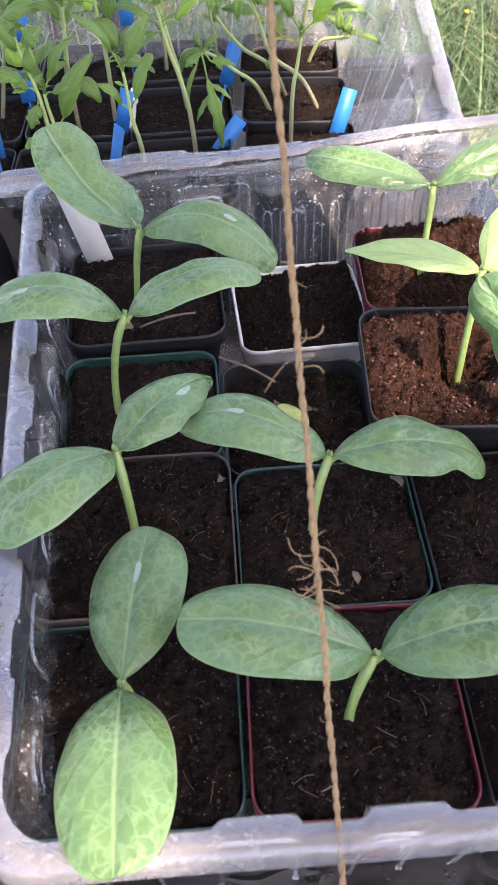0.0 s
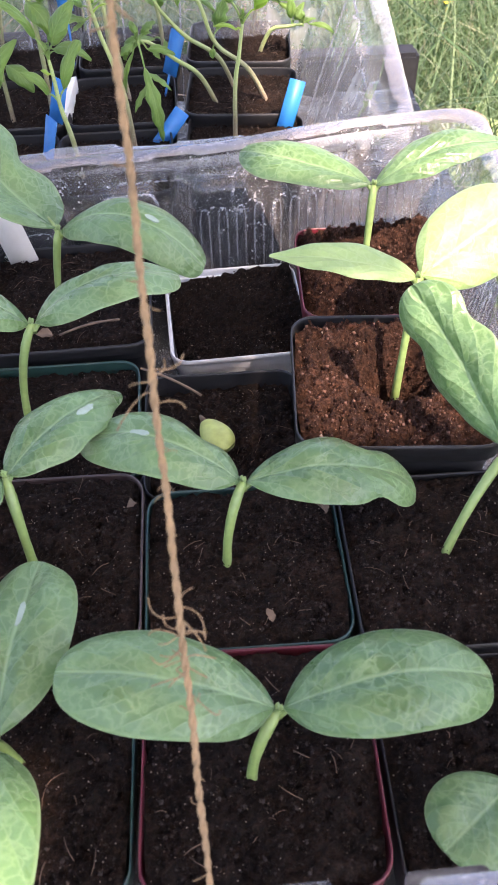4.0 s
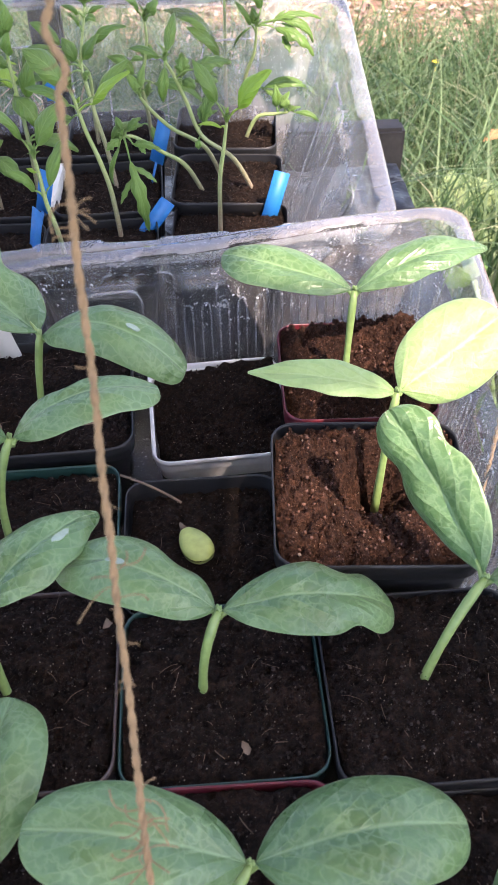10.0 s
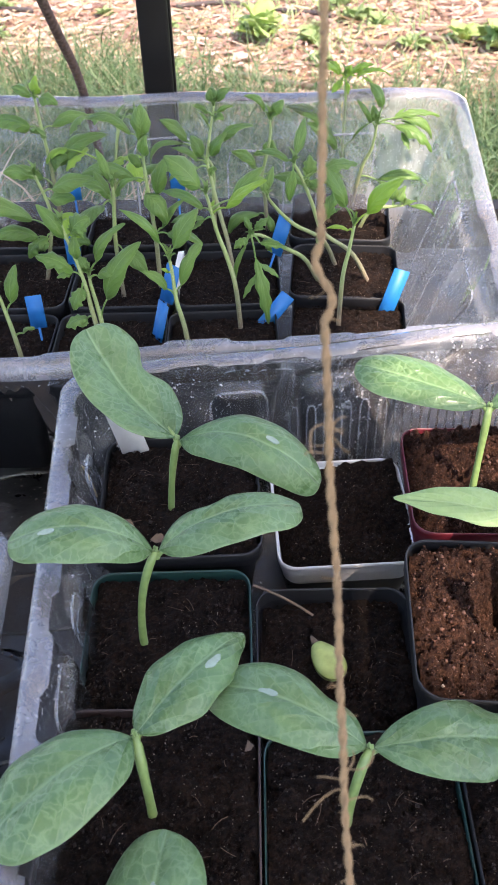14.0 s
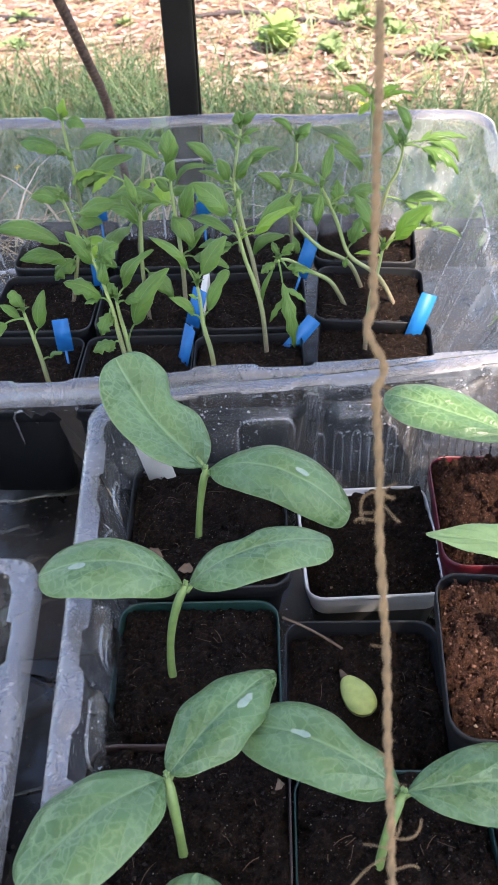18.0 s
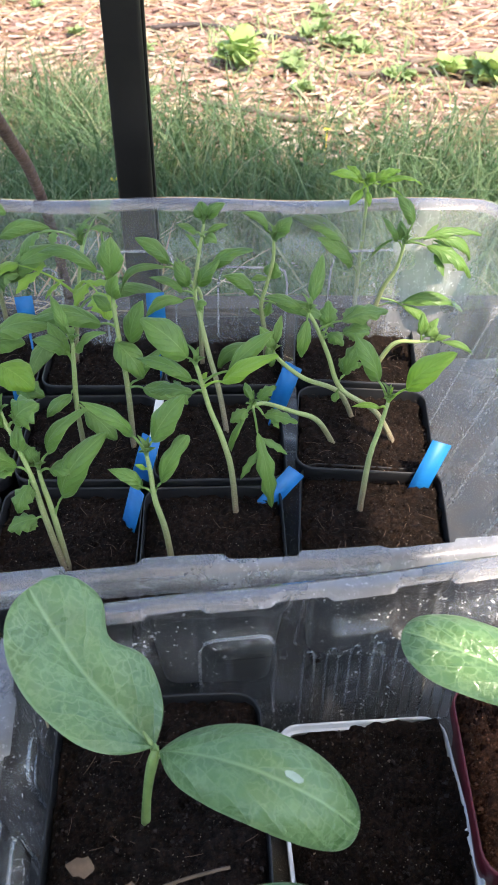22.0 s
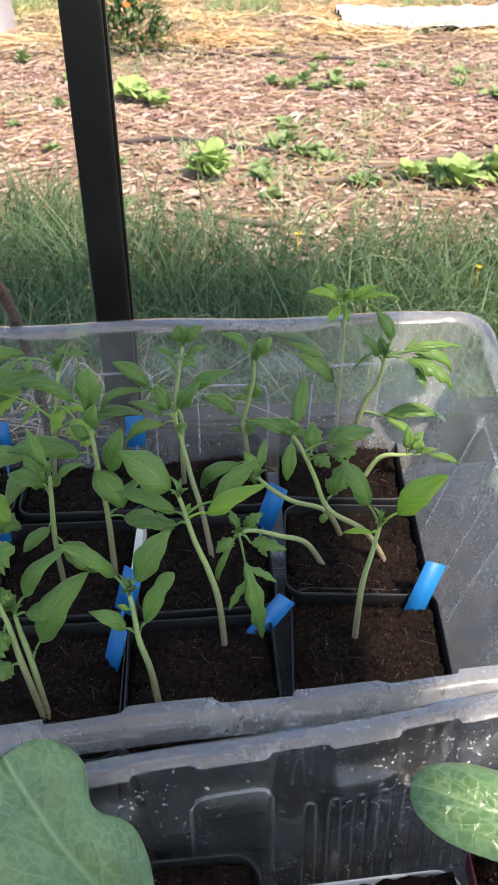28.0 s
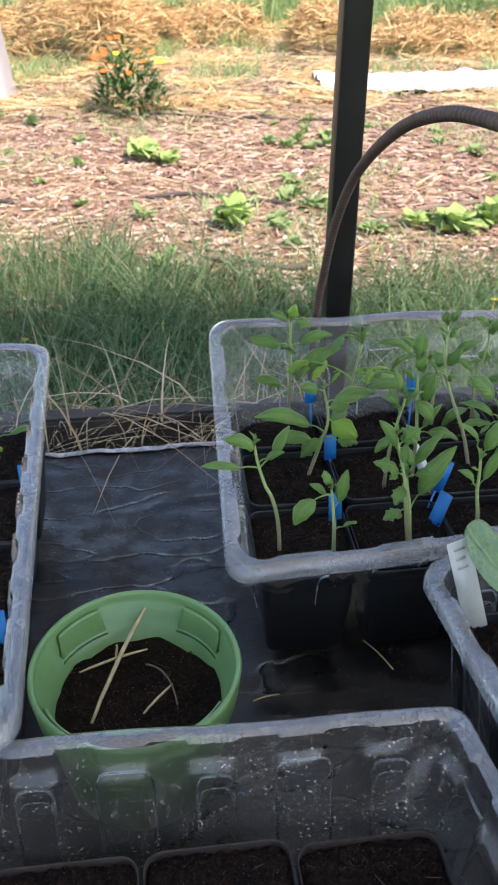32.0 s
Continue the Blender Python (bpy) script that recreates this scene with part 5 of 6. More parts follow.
plant([(-0.174, 0.577, 0.085), (-0.176, 0.577, 0.11), (-0.178, 0.577, 0.131), (-0.18, 0.577, 0.148)],
      [((-0.189, 0.577, 0.143), (-0.209, 0.567, 0.126), 0.0150, "p", 0, 0.22),
       ((-0.181, 0.577, 0.141), (-0.196, 0.581, 0.152), 0.0062, "p", 0, 0.10),
       ((-0.18, 0.577, 0.149), (-0.186, 0.58, 0.163), 0.0085, "w", 0, 0.10),
       ((-0.175, 0.577, 0.129), (-0.167, 0.585, 0.16), 0.0105, "p", 0, 0.03),
       ((-0.172, 0.577, 0.111), (-0.16, 0.573, 0.12), 0.0045, "w", 0, 0.12)], TOM + ", small, one leaf hanging")
plant([(-0.215, 0.588, 0.085), (-0.217, 0.588, 0.11), (-0.222, 0.588, 0.135), (-0.228, 0.588, 0.149), (-0.234, 0.588, 0.171), (-0.236, 0.588, 0.184)],
      [((-0.24, 0.588, 0.163), (-0.276, 0.576, 0.177), 0.0085, "p", 0, 0.06),
       ((-0.231, 0.588, 0.177), (-0.259, 0.582, 0.194), 0.0125, "p", 0, 0.16),
       ((-0.225, 0.588, 0.167), (-0.21, 0.594, 0.195), 0.0090, "p", 0, 0.04),
       ((-0.231, 0.588, 0.17), (-0.215, 0.582, 0.181), 0.0065, "p", 0, 0.08),
       ((-0.235, 0.588, 0.179), (-0.24, 0.592, 0.183), 0.0060, "p", 0, 0.10)], TOM + ", leaning over the tray rim")
plant([(-0.179, 0.68, 0.092), (-0.168, 0.6784, 0.1204), (-0.162, 0.6769, 0.1472), (-0.1678, 0.675, 0.1774)],
      [((-0.1677, 0.6781, 0.1258), (-0.208, 0.6741, 0.1312), 0.0143, "p", 0, 0.14),
       ((-0.1656, 0.6775, 0.1366), (-0.224, 0.6795, 0.1524), 0.0150, "p", 0, 0.14),
       ((-0.168, 0.6752, 0.175), (-0.1885, 0.6712, 0.1821), 0.0120, "p", 0, 0.16),
       ((-0.164, 0.6769, 0.1471), (-0.1392, 0.6649, 0.1359), 0.0206, "p", 1, 0.14),
       ((-0.1653, 0.6762, 0.1575), (-0.1434, 0.6802, 0.1573), 0.0139, "p", 0, 0.12),
       ((-0.1669, 0.6759, 0.1625), (-0.1228, 0.6799, 0.1698), 0.0163, "p", 0, 0.14),
       ((-0.1644, 0.6778, 0.1313), (-0.1848, 0.6738, 0.1133), 0.0117, "l", 0, 0.12),
       ((-0.1572, 0.678, 0.126), (-0.136, 0.672, 0.1254), 0.0126, "l", 0, 0.12)], TOM)
plant([(-0.179, 0.769, 0.1), (-0.1791, 0.7672, 0.1454), (-0.1807, 0.7657, 0.1825), (-0.1808, 0.765, 0.1976)],
      [((-0.1808, 0.765, 0.1976), (-0.1631, 0.761, 0.1949), 0.0125, "p", 0, 0.16),
       ((-0.1805, 0.7651, 0.1966), (-0.1982, 0.7691, 0.2051), 0.0090, "p", 0, 0.12),
       ((-0.1809, 0.7651, 0.1966), (-0.1774, 0.7651, 0.2144), 0.0108, "p", 1, 0.12),
       ((-0.1825, 0.7661, 0.1721), (-0.218, 0.7681, 0.1809), 0.0183, "p", 0, 0.12),
       ((-0.1811, 0.7664, 0.1669), (-0.1839, 0.7584, 0.1764), 0.0165, "p", 0, 0.12),
       ((-0.1805, 0.7672, 0.1454), (-0.1633, 0.7612, 0.1543), 0.0242, "p", 0, 0.12),
       ((-0.1808, 0.7679, 0.1287), (-0.2149, 0.7699, 0.1393), 0.0123, "p", 0, 0.14),
       ((-0.1813, 0.7676, 0.1344), (-0.132, 0.7736, 0.1658), 0.0179, "p", 0, 0.10),
       ((-0.1798, 0.7661, 0.1721), (-0.1403, 0.7701, 0.1804), 0.0119, "p", 0, 0.12)], TOM + ", tall, above the rim")
tomato([(-0.133, 0.748, 0.088), (-0.128, 0.748, 0.13), (-0.118, 0.750, 0.180)], 37, 6, 1.15)
for i, y in enumerate((0.75, 0.66)):
    tomato([(-0.45, y, 0.08), (-0.452, y, 0.11), (-0.455, y + 0.005, 0.135)], 43 + i, 4, 0.8)

# ---- tags and labels ----


def tag(place, turn, lean, mat, label, w=0.0125, h=0.041, bury=0.022, marks=0, tilt=0.0, stalk=0.0):
    """A plant label: place is where it enters the soil. stalk: length of the narrow foot under the blade."""
    t = thing("plant_label", (place[0], place[1], place[2]), label, "plant label", "plant labels")
    t.rotation_euler = (radians(lean), radians(tilt), radians(turn))
    bm = bmesh.new()
    box(bm, (-w / 2, -0.0005, -bury + stalk), (w / 2, 0.0005, h - bury), 0.0003)
    part("blade", bm, mat, t)
    if stalk:
        bm = bmesh.new()
        loft(bm, [[(x, y, z) for x, y in ((-q, -0.0005), (q, -0.0005), (q, 0.0005), (-q, 0.0005))] for q, z in ((0.0004, -bury), (0.0009, -bury + stalk + 0.001))], cap_first=True, cap_last=True)
        part("stalk", bm, mat, t)
    for k in range(marks):
        bm = bmesh.new()
        y = h - bury - 0.006 - k * 0.0075
        box(bm, (-w * 0.28, -0.0009, y - 0.0011), (w * (0.22 - 0.05 * (k % 2)), -0.00052, y + 0.0011))
        part("writing", bm, M_INK, t, "illegible pencil writing")
    return t


BT = "bright blue plastic plant label stuck in a tomato pot"
for x, y, z, a, l, h, ti, st in ((0.0815, 0.633, 0.092, -8, -8, 0.051, 15, 0), (-0.006, 0.624, 0.088, -10, -20, 0.045, 38, 0), (-0.085, 0.606, 0.088, -50, -12, 0.050, 8, 0), (-0.083, 0.628, 0.088, -30, -10, 0.066, 12, 0.036),
                                 (-0.1675, 0.606, 0.088, 12, -8, 0.055, 0, 0.030), (-0.004, 0.686, 0.092, -28, -8, 0.068, 14, 0.036), (-0.0735, 0.726, 0.097, 6, -5, 0.083, 0, 0.062), (-0.1545, 0.690, 0.094, 10, -8, 0.050, 0, 0.026),
                                 (-0.1605, 0.752, 0.097, 12, -8, 0.064, 0, 0.044), (-0.42, 0.70, 0.085, 10, -18, 0.041, 0, 0), (-0.42, 0.52, 0.085, 10, -18, 0.041, 0, 0)):
    tag((x, y, z), a, l, M_BLUE, BT, 0.0112, h, tilt=ti, stalk=st)
tag((-0.091, 0.494, 0.086), 8, -12, M_LABEL, "cream plastic label with faint pencil writing, behind a squash leaf", 0.0165, 0.075, 0.006, 3, -14)
bm = bmesh.new()
loft(bm, [[(-0.0785 + 0.0006 * q + x, y, z + 0.0006 * nz(y, 0, 60, 3)) for x, z in ((0, 0.079), (0.0052, 0.079), (0.0048, 0.1002), (0.0004, 0.0996))] for q, y in enumerate((0.645, 0.652, 0.665, 0.680, 0.695, 0.703))], cap_first=True, cap_last=True)
solid("plant_label", bm, M_LABEL, "white plastic label wedged on edge between tomato pots", "plant label", "plant labels", smooth=False)

# ---- green round pot ----
t = thing("round_pot", (-0.327, 0.471, 0.0), "sage green round plastic pot with soil and straw bits", "plant pot")
RP, HP = 0.0680, 0.101


def circle(r, z, n=72):
    return [(r * math.cos(6.2832 * i / n), r * math.sin(6.2832 * i / n), z) for i in range(n)]


bm = bmesh.new()
loft(bm, [circle(0.050, 0.0), circle(0.052, 0.002), circle(0.0630, HP - 0.026), circle(0.0655, HP - 0.024), circle(RP, HP - 0.003), circle(RP - 0.0006, HP - 0.0006), circle(RP - 0.0014, HP + 0.0004), circle(RP - 0.0030, HP), circle(RP - 0.0040, HP - 0.0012),
          circle(RP - 0.0041, HP - 0.004), circle(RP - 0.0044, HP - 0.0045), circle(RP - 0.0047, HP - 0.008), circle(RP - 0.0055, HP - 0.0085), circle(RP - 0.0058, HP - 0.012), circle(RP - 0.0066, HP - 0.0125), circle(RP - 0.0069, HP - 0.016), circle(RP - 0.0077, HP - 0.0165), circle(RP - 0.0079, HP - 0.021), circle(RP - 0.0112, HP - 0.0225), circle(0.050, 0.035)], cap_first=True)
part("body", bm, M_SAGE, t)
# shoulders between the ribbed bays, each a shallow box with sloping ends and a slot above it
for k in range(4):
    a0 = radians(112 + 90 * k)
    bm = bmesh.new()
    rows = []
    for i in range(13):
        q = i / 12
        rows.append([(math.cos(a) * r, math.sin(a) * r, z) for a, r, z in (
            (a0 + radians(3 + 32 * q), RP - 0.0052, HP - 0.0075), (a0 + radians(3 + 32 * q), RP - 0.0062, HP - 0.0048), (a0 + radians(3 + 32 * q), RP - 0.0076, HP - 0.0048), (a0 + radians(2.5 + 33 * q), RP - 0.0083, HP - 0.0065),
            (a0 + radians(38 * q), RP - 0.0110, HP - 0.0225), (a0 + radians(-1 + 40 * q), RP - 0.0119, HP - 0.0255), (a0 + radians(38 * q), RP - 0.0085, HP - 0.026))])
    loft(bm, rows, cap_first=True, cap_last=True)
    part("inner_lug", bm, M_SAGE, t)
bm = bmesh.new()
cx = bm.verts.new((0, 0, 0.064))
rings = []
for k in range(1, 14):
    r = 0.0562 * k / 13
    rings.append([bm.verts.new((r * math.cos(6.2832 * i / 48), r * math.sin(6.2832 * i / 48), 0.062 + 0.003 * (k / 13) ** 4 + 0.006 * nz(r * math.cos(6.2832 * i / 48), r * math.sin(6.2832 * i / 48), 40, 3) + 0.003 * nz(r * math.cos(6.2832 * i / 48), r * math.sin(6.2832 * i / 48), 140, 3))) for i in range(48)])
for i in range(48):
    bm.faces.new((cx, rings[0][i], rings[0][(i + 1) % 48]))
for a, b in zip(rings, rings[1:]):
    for i in range(48):
        bm.faces.new((a[i], b[i], b[(i + 1) % 48], a[(i + 1) % 48]))
part("soil", bm, M_SOIL, t, "dark crumbly soil")
c = new("soil_litter", CRUMBS[1])
c.parent, c.location, c.scale = t, (0, 0, 0.063), (0.085, 0.085, 0.085)
tagged(c, kind="stuff")
STRAWS = (((-0.357, 0.452, 0.0700), (-0.341, 0.506, 0.0705), (-0.3205, 0.5325, 0.0890), 0.0019), ((-0.3665, 0.495, 0.0700), (-0.343, 0.503, 0.0735), (-0.3205, 0.511, 0.0700), 0.0013),
          ((-0.342, 0.498, 0.0700), (-0.342, 0.510, 0.0700), (-0.3415, 0.516, 0.0720), 0.0012), ((-0.324, 0.457, 0.0685), (-0.314, 0.468, 0.0705), (-0.3045, 0.479, 0.0685), 0.0013), ((-0.350, 0.447, 0.0675), (-0.343, 0.444, 0.0685), (-0.336, 0.443, 0.0675), 0.0008))
for p0, p1, p2, r in STRAWS:
    bm = bmesh.new()
    tube(bm, [p + Vector((0.0006 * nz(i, r * 900, 0.7), 0, 0)) for i, p in enumerate(bez(p0, p1, p2, 12))], [r * (0.34 + 0.46 * math.sin(0.5 + 2.3 * i / 12)) for i in range(13)], 6)
    solid("straw", bm, M_STRAW, "dry pale straw stalk lying in the green pot", "straw", "straw stalks")
bm = bmesh.new()
tube(bm, bez((-0.322, 0.499, 0.0680), (-0.305, 0.490, 0.0735), (-0.302, 0.462, 0.0680), 10), [0.0009 * (0.8 + 0.4 * nz(i, 3, 0.9)) for i in range(11)], 5)
solid("twig", bm, M_SCRAP, "thin bent dry twig in the green pot", "twig", "twigs")
for p0, p1 in (((-0.147, 0.566, 0.001), (-0.131, 0.533, 0.001)), ((-0.245, 0.515, 0.001), (-0.224, 0.519, 0.001))):
    bm = bmesh.new()
    p0, p1 = Vector(p0), Vector(p1)
    tube(bm, bez(p0, (p0 + p1) / 2 + Vector((0.001, 0, 0.003)), p1, 6), 0.0007, 5)
    solid("twig", bm, M_STRAW, "pale dry stalk lying on the black sheet", "twig", "twigs")

# ---- scraps on the soil ----
rnd = random.Random(61)
for x, y, z, l, w_ in ((-0.083, 0.425, 0.088, 0.011, 0.008), (-0.066, 0.418, 0.087, 0.008, 0.006), (0.060, 0.292, 0.089, 0.009, 0.006), (0.074, 0.305, 0.088, 0.007, 0.004), (0.036, 0.236, 0.087, 0.005, 0.0035), (-0.020, 0.300, 0.088, 0.006, 0.004)):
    bm = bmesh.new()
    a = rnd.random() * 6.28
    leaf_mesh(bm, (x, y, z), (x + l * math.cos(a), y + l * math.sin(a), z + 0.003), w_, (0.3, -0.2, 1), 0.15, 0.25, "lobed", 0.0008, 8, 6, 0.6, 0.05)
    solid("leaf_scrap", bm, M_SCRAP, "dry brown curled leaf scrap lying on soil", "leaf scrap", "leaf scraps")
for p0, p1 in (((-0.062, 0.416, 0.088), (-0.030, 0.424, 0.090)), ((0.012, 0.372, 0.080), (-0.018, 0.384, 0.090)), ((-0.010, 0.330, 0.086), (0.008, 0.322, 0.088))):
    bm = bmesh.new()
    p0, p1 = Vector(p0), Vector(p1)
    tube(bm, bez(p0, (p0 + p1) / 2 + Vector((0, 0, 0.004)), p1, 6), 0.0007, 5)
    solid("twig", bm, M_SCRAP, "thin dry brown twig lying on soil", "twig", "twigs")

# ---- post, hoop, twine ----
t = thing("metal_post", (-0.102, 0.925, -0.47), "black painted square metal post standing behind the bench", "post")
bm = bmesh.new()
loft(bm, [[(x, y, z) for x, y in ring(0.027, 0.027, 0.003, 3)] for z in (-0.05, 2.218)], cap_first=True, cap_last=True)
part("shaft", bm, M_POST, t)
bm = bmesh.new()
box(bm, (0.0133, -0.005, -0.04), (0.0153, 0.005, 2.218), 0.0006)
part("groove_strip", bm, M_POST, t)

HOOP = [Vector(p) for p in ((-0.146, 0.832, -0.02), (-0.147, 0.828, 0.07), (-0.149, 0.816, 0.15), (-0.151, 0.792, 0.205), (-0.154, 0.760, 0.245), (-0.158, 0.716, 0.298), (-0.160, 0.654, 0.354), (-0.160, 0.571, 0.400), (-0.159, 0.500, 0.4235),
                            (-0.155, 0.445, 0.431), (-0.152, 0.403, 0.4315), (-0.148, 0.360, 0.425), (-0.144, 0.326, 0.4145), (-0.140, 0.296, 0.402), (-0.136, 0.267, 0.386), (-0.133, 0.243, 0.366), (-0.128, 0.214, 0.33), (-0.126, 0.195, 0.27), (-0.124, 0.185, 0.18), (-0.123, 0.182, -0.005))]
pts = []
for i in range(len(HOOP) - 1):
    a, b, c, d = HOOP[max(0, i - 1)], HOOP[i], HOOP[i + 1], HOOP[min(len(HOOP) - 1, i + 2)]
    for q in range(6):
        u = q / 6
        pts.append(0.5 * (2 * b + (c - a) * u + (2 * a - 5 * b + 4 * c - d) * u * u + (3 * b - a - 3 * c + d) * u ** 3))
pts.append(HOOP[-1])
bm = bmesh.new()
dense = []
for a, b in zip(pts, pts[1:]):
    a, b = Vector(a), Vector(b)
    n = max(1, int((b - a).length / 0.0011))
    dense += [a.lerp(b, i / n) for i in range(n)]
rad = [0.0033 + 0.00042 * (1 if (i // 2) % 2 else -0.4) for i in range(len(dense))]
tube(bm, dense, rad, 10)
solid("steel_hoop", bm, M_REBAR, "rusty ribbed steel rod bent into a hoop over the bench", "hoop")

# twine
A, K, TOP = Vector((0.011, 0.108, 0.104)), Vector((0.001, 0.273, 0.327)), Vector((0.016, 0.72, 1.0))
line = [A.lerp(K, i / 60) for i in range(60)]
line += [K + Vector((0.0018 * math.sin(i / 16 * 6.28) - 0.0006 * i / 16, 0.011 * (i / 16), 0.013 * (i / 16) + 0.0005)) for i in range(17)]
K2 = line[-1]
line += [K2.lerp(TOP, i / 90) for i in range(1, 91)]
t = thing("twine", A, "hairy brown jute twine tied to the tray and running upward", "twine")
for s in range(2):
    bm = bmesh.new()
    rope = []
    rnd = random.Random(70)
    for a, b in zip(line, line[1:]):
        n = max(1, int((b - a).length / 0.0012))
        for i in range(n):
            rope.append(a.lerp(b, i / n))
    out = []
    for i, p in enumerate(rope):
        ph = i * 0.95 + s * 3.1416
        q = 0.00046 + 0.00014 * nz(i * 0.05, s, 1)
        out.append(p + Vector((math.cos(ph) * q + 0.0006 * nz(i * 0.06, 0, 1, 2), math.sin(ph) * q * 0.6 + 0.0006 * nz(i * 0.06, 0, 1, 7), -math.sin(ph) * q * 0.6)))
    tube(bm, out, [0.00066 + 0.0002 * nz(i * 0.12, s, 1, 4) for i in range(len(out))], 6)
    part("strand", bm, M_TWINE, t, shift=True)
bm = bmesh.new()
rnd = random.Random(71)
for k in range(118):
    p = rope[int(rnd.random() * len(rope) * 0.62)] if k < 85 else A.lerp(K, rnd.choice((0.36, 0.38, 0.41, 0.62, 0.9)) + rnd.uniform(-0.02, 0.02))
    a = rnd.random() * 6.28
    l = rnd.uniform(0.0015, 0.005) if k < 85 else rnd.uniform(0.005, 0.011)
    d = Vector((math.cos(a), math.sin(a) * 0.7, rnd.uniform(-0.9, 0.5)))
    tube(bm, bez(p, p + d * l * 0.6 + Vector((rnd.uniform(-1, 1), rnd.uniform(-1, 1), rnd.uniform(-1, 1))) * l * 0.55, p + d * l, 7), 0.00013 if k < 60 else 0.00021, 4)
tagged(part("fibre_fuzz", bm, M_TWINE, t, shift=True), kind="stuff")

# a second twine outside the squash tray
A = Vector((0.186, 0.405, -0.004))
B = Vector((0.372, 0.890, 1.0))
t = thing("twine", A, "brown jute twine running upward beside the squash tray", "twine")
for st in range(2):
    bm = bmesh.new()
    out = []
    for i in range(620):
        p = A.lerp(B, i / 619)
        ph = i * 1.0 + st * 3.1416
        out.append(p + Vector((math.cos(ph) * 0.0007 + 0.0006 * nz(i * 0.05, 1, 1, 2), math.sin(ph) * 0.0007, 0.0)))
    tube(bm, out, [0.00095 + 0.00025 * nz(i * 0.12, st, 1, 5) for i in range(620)], 5)
    part("strand", bm, M_TWINE, t, shift=True)

# ---- garden beyond the bench ----


def island_material(name, stops, rough=0.8, trans=0.0, grain=0.25):
    m = Nodes(name)
    g = m.t.nodes.new("ShaderNodeNewGeometry")
    col = m.ramp(g.outputs["Random Per Island"], *stops)
    n = m.noise(m.coords(), 120.0, 3.0)
    col = m.mix(m.math("MULTIPLY", n, grain), col, stops[0][1])
    p = m.principled(col, rough, Specular_IOR_Level=0.25)
    if trans:
        p = m.shader_mix(trans, p, m.add("BsdfTranslucent", Color=col).outputs[0])
    return m.done(p)


M_GRASS = island_material("meadow_grass", ((0.0, (0.050, 0.105, 0.040)), (0.5, (0.100, 0.178, 0.074)), (0.88, (0.19, 0.27, 0.13)), (1.0, (0.36, 0.35, 0.21))), 0.5, 0.3)
M_CHIP = island_material("wood_chip", ((0.0, (0.17, 0.095, 0.072)), (0.35, (0.30, 0.185, 0.145)), (0.7, (0.43, 0.295, 0.23)), (1.0, (0.64, 0.52, 0.42))), 0.85)
M_HAY = island_material("loose_straw", ((0.0, (0.22, 0.14, 0.075)), (0.5, (0.40, 0.29, 0.165)), (1.0, (0.60, 0.51, 0.35))), 0.7)
M_GOLD = island_material("golden_straw", ((0.0, (0.33, 0.185, 0.08)), (0.5, (0.56, 0.365, 0.165)), (1.0, (0.76, 0.59, 0.33))), 0.7)
M_LETTUCE = island_material("lettuce_leaf", ((0.0, (0.34, 0.50, 0.14)), (1.0, (0.54, 0.66, 0.28))), 0.5, 0.42)
M_WEED = island_material("weed_leaf", ((0.0, (0.27, 0.38, 0.15)), (0.6, (0.36, 0.47, 0.21)), (1.0, (0.48, 0.55, 0.30))), 0.6, 0.42)
M_ORANGE = plain("orange_petal", (0.78, 0.145, 0.012), 0.6, 60.0, 0.3)
M_YELLOW = plain("yellow_petal", (0.80, 0.62, 0.03), 0.6, 60.0, 0.3)
M_FLEECE = plain("white_fleece", (0.62, 0.62, 0.63), 0.7, 12.0, 0.06, 0.5)
M_BIN = plain("white_bin_plastic", (0.30, 0.265, 0.26), 0.45, 8.0, 0.06, 0.1)
M_HOSE = plain("dark_drip_hose", (0.06, 0.045, 0.04), 0.6, 40.0, 0.3)
M_STAKE = plain("grey_wooden_stake", (0.16, 0.12, 0.09), 0.85, 30.0, 0.4, 0.5)


def strips(name, roots, heights, widths, mat, label, category, seed, bend=0.6, flat=0.0, segs=4):
    """Many thin curved blades in one mesh."""
    g = np.random.RandomState(seed)
    n = len(roots)
    a = g.uniform(0, 6.2832, n)
    d = np.stack([np.cos(a), np.sin(a), np.zeros(n)], 1)
    b = g.uniform(0, 6.2832, n)
    sd = np.stack([np.cos(b), np.sin(b), np.zeros(n)], 1)
    lean = g.uniform(0.1, bend, n) * heights
    rows = []
    for k in range(segs + 1):
        u = k / segs
        c = roots + d * (lean * u ** 1.8)[:, None] + np.array([0, 0, 1.0]) * (heights * (1 - flat) * (u - 0.28 * bend * u ** 3))[:, None]
        wd = widths * (1 - u ** 2 * 0.92)
        rows += [c - sd * wd[:, None] / 2, c + sd * wd[:, None] / 2]
    verts = np.stack(rows, 1).reshape(-1, 3)
    m_ = 2 * (segs + 1)
    f = np.array([(2 * k, 2 * k + 1, 2 * k + 3, 2 * k + 2) for k in range(segs)])
    faces = (np.arange(n)[:, None, None] * m_ + f[None]).reshape(-1, 4)
    me = bpy.data.meshes.new(name)
    me.from_pydata(verts.tolist(), [], faces.tolist())
    me.materials.append(mat)
    for p in me.polygons:
        p.use_smooth = True
    return tagged(new(name, me), label, category, kind="stuff")


def scatter(n, x0, x1, y0, y1, seed, keep=lambda x, y: True):
    g = random.Random(seed)
    out = []
    while len(out) < n:
        x, y = g.uniform(x0, x1), g.uniform(y0, y1)
        if keep(x, y):
            out.append((x, y, ground_z(x, y) - 0.01))
    return np.array(out)


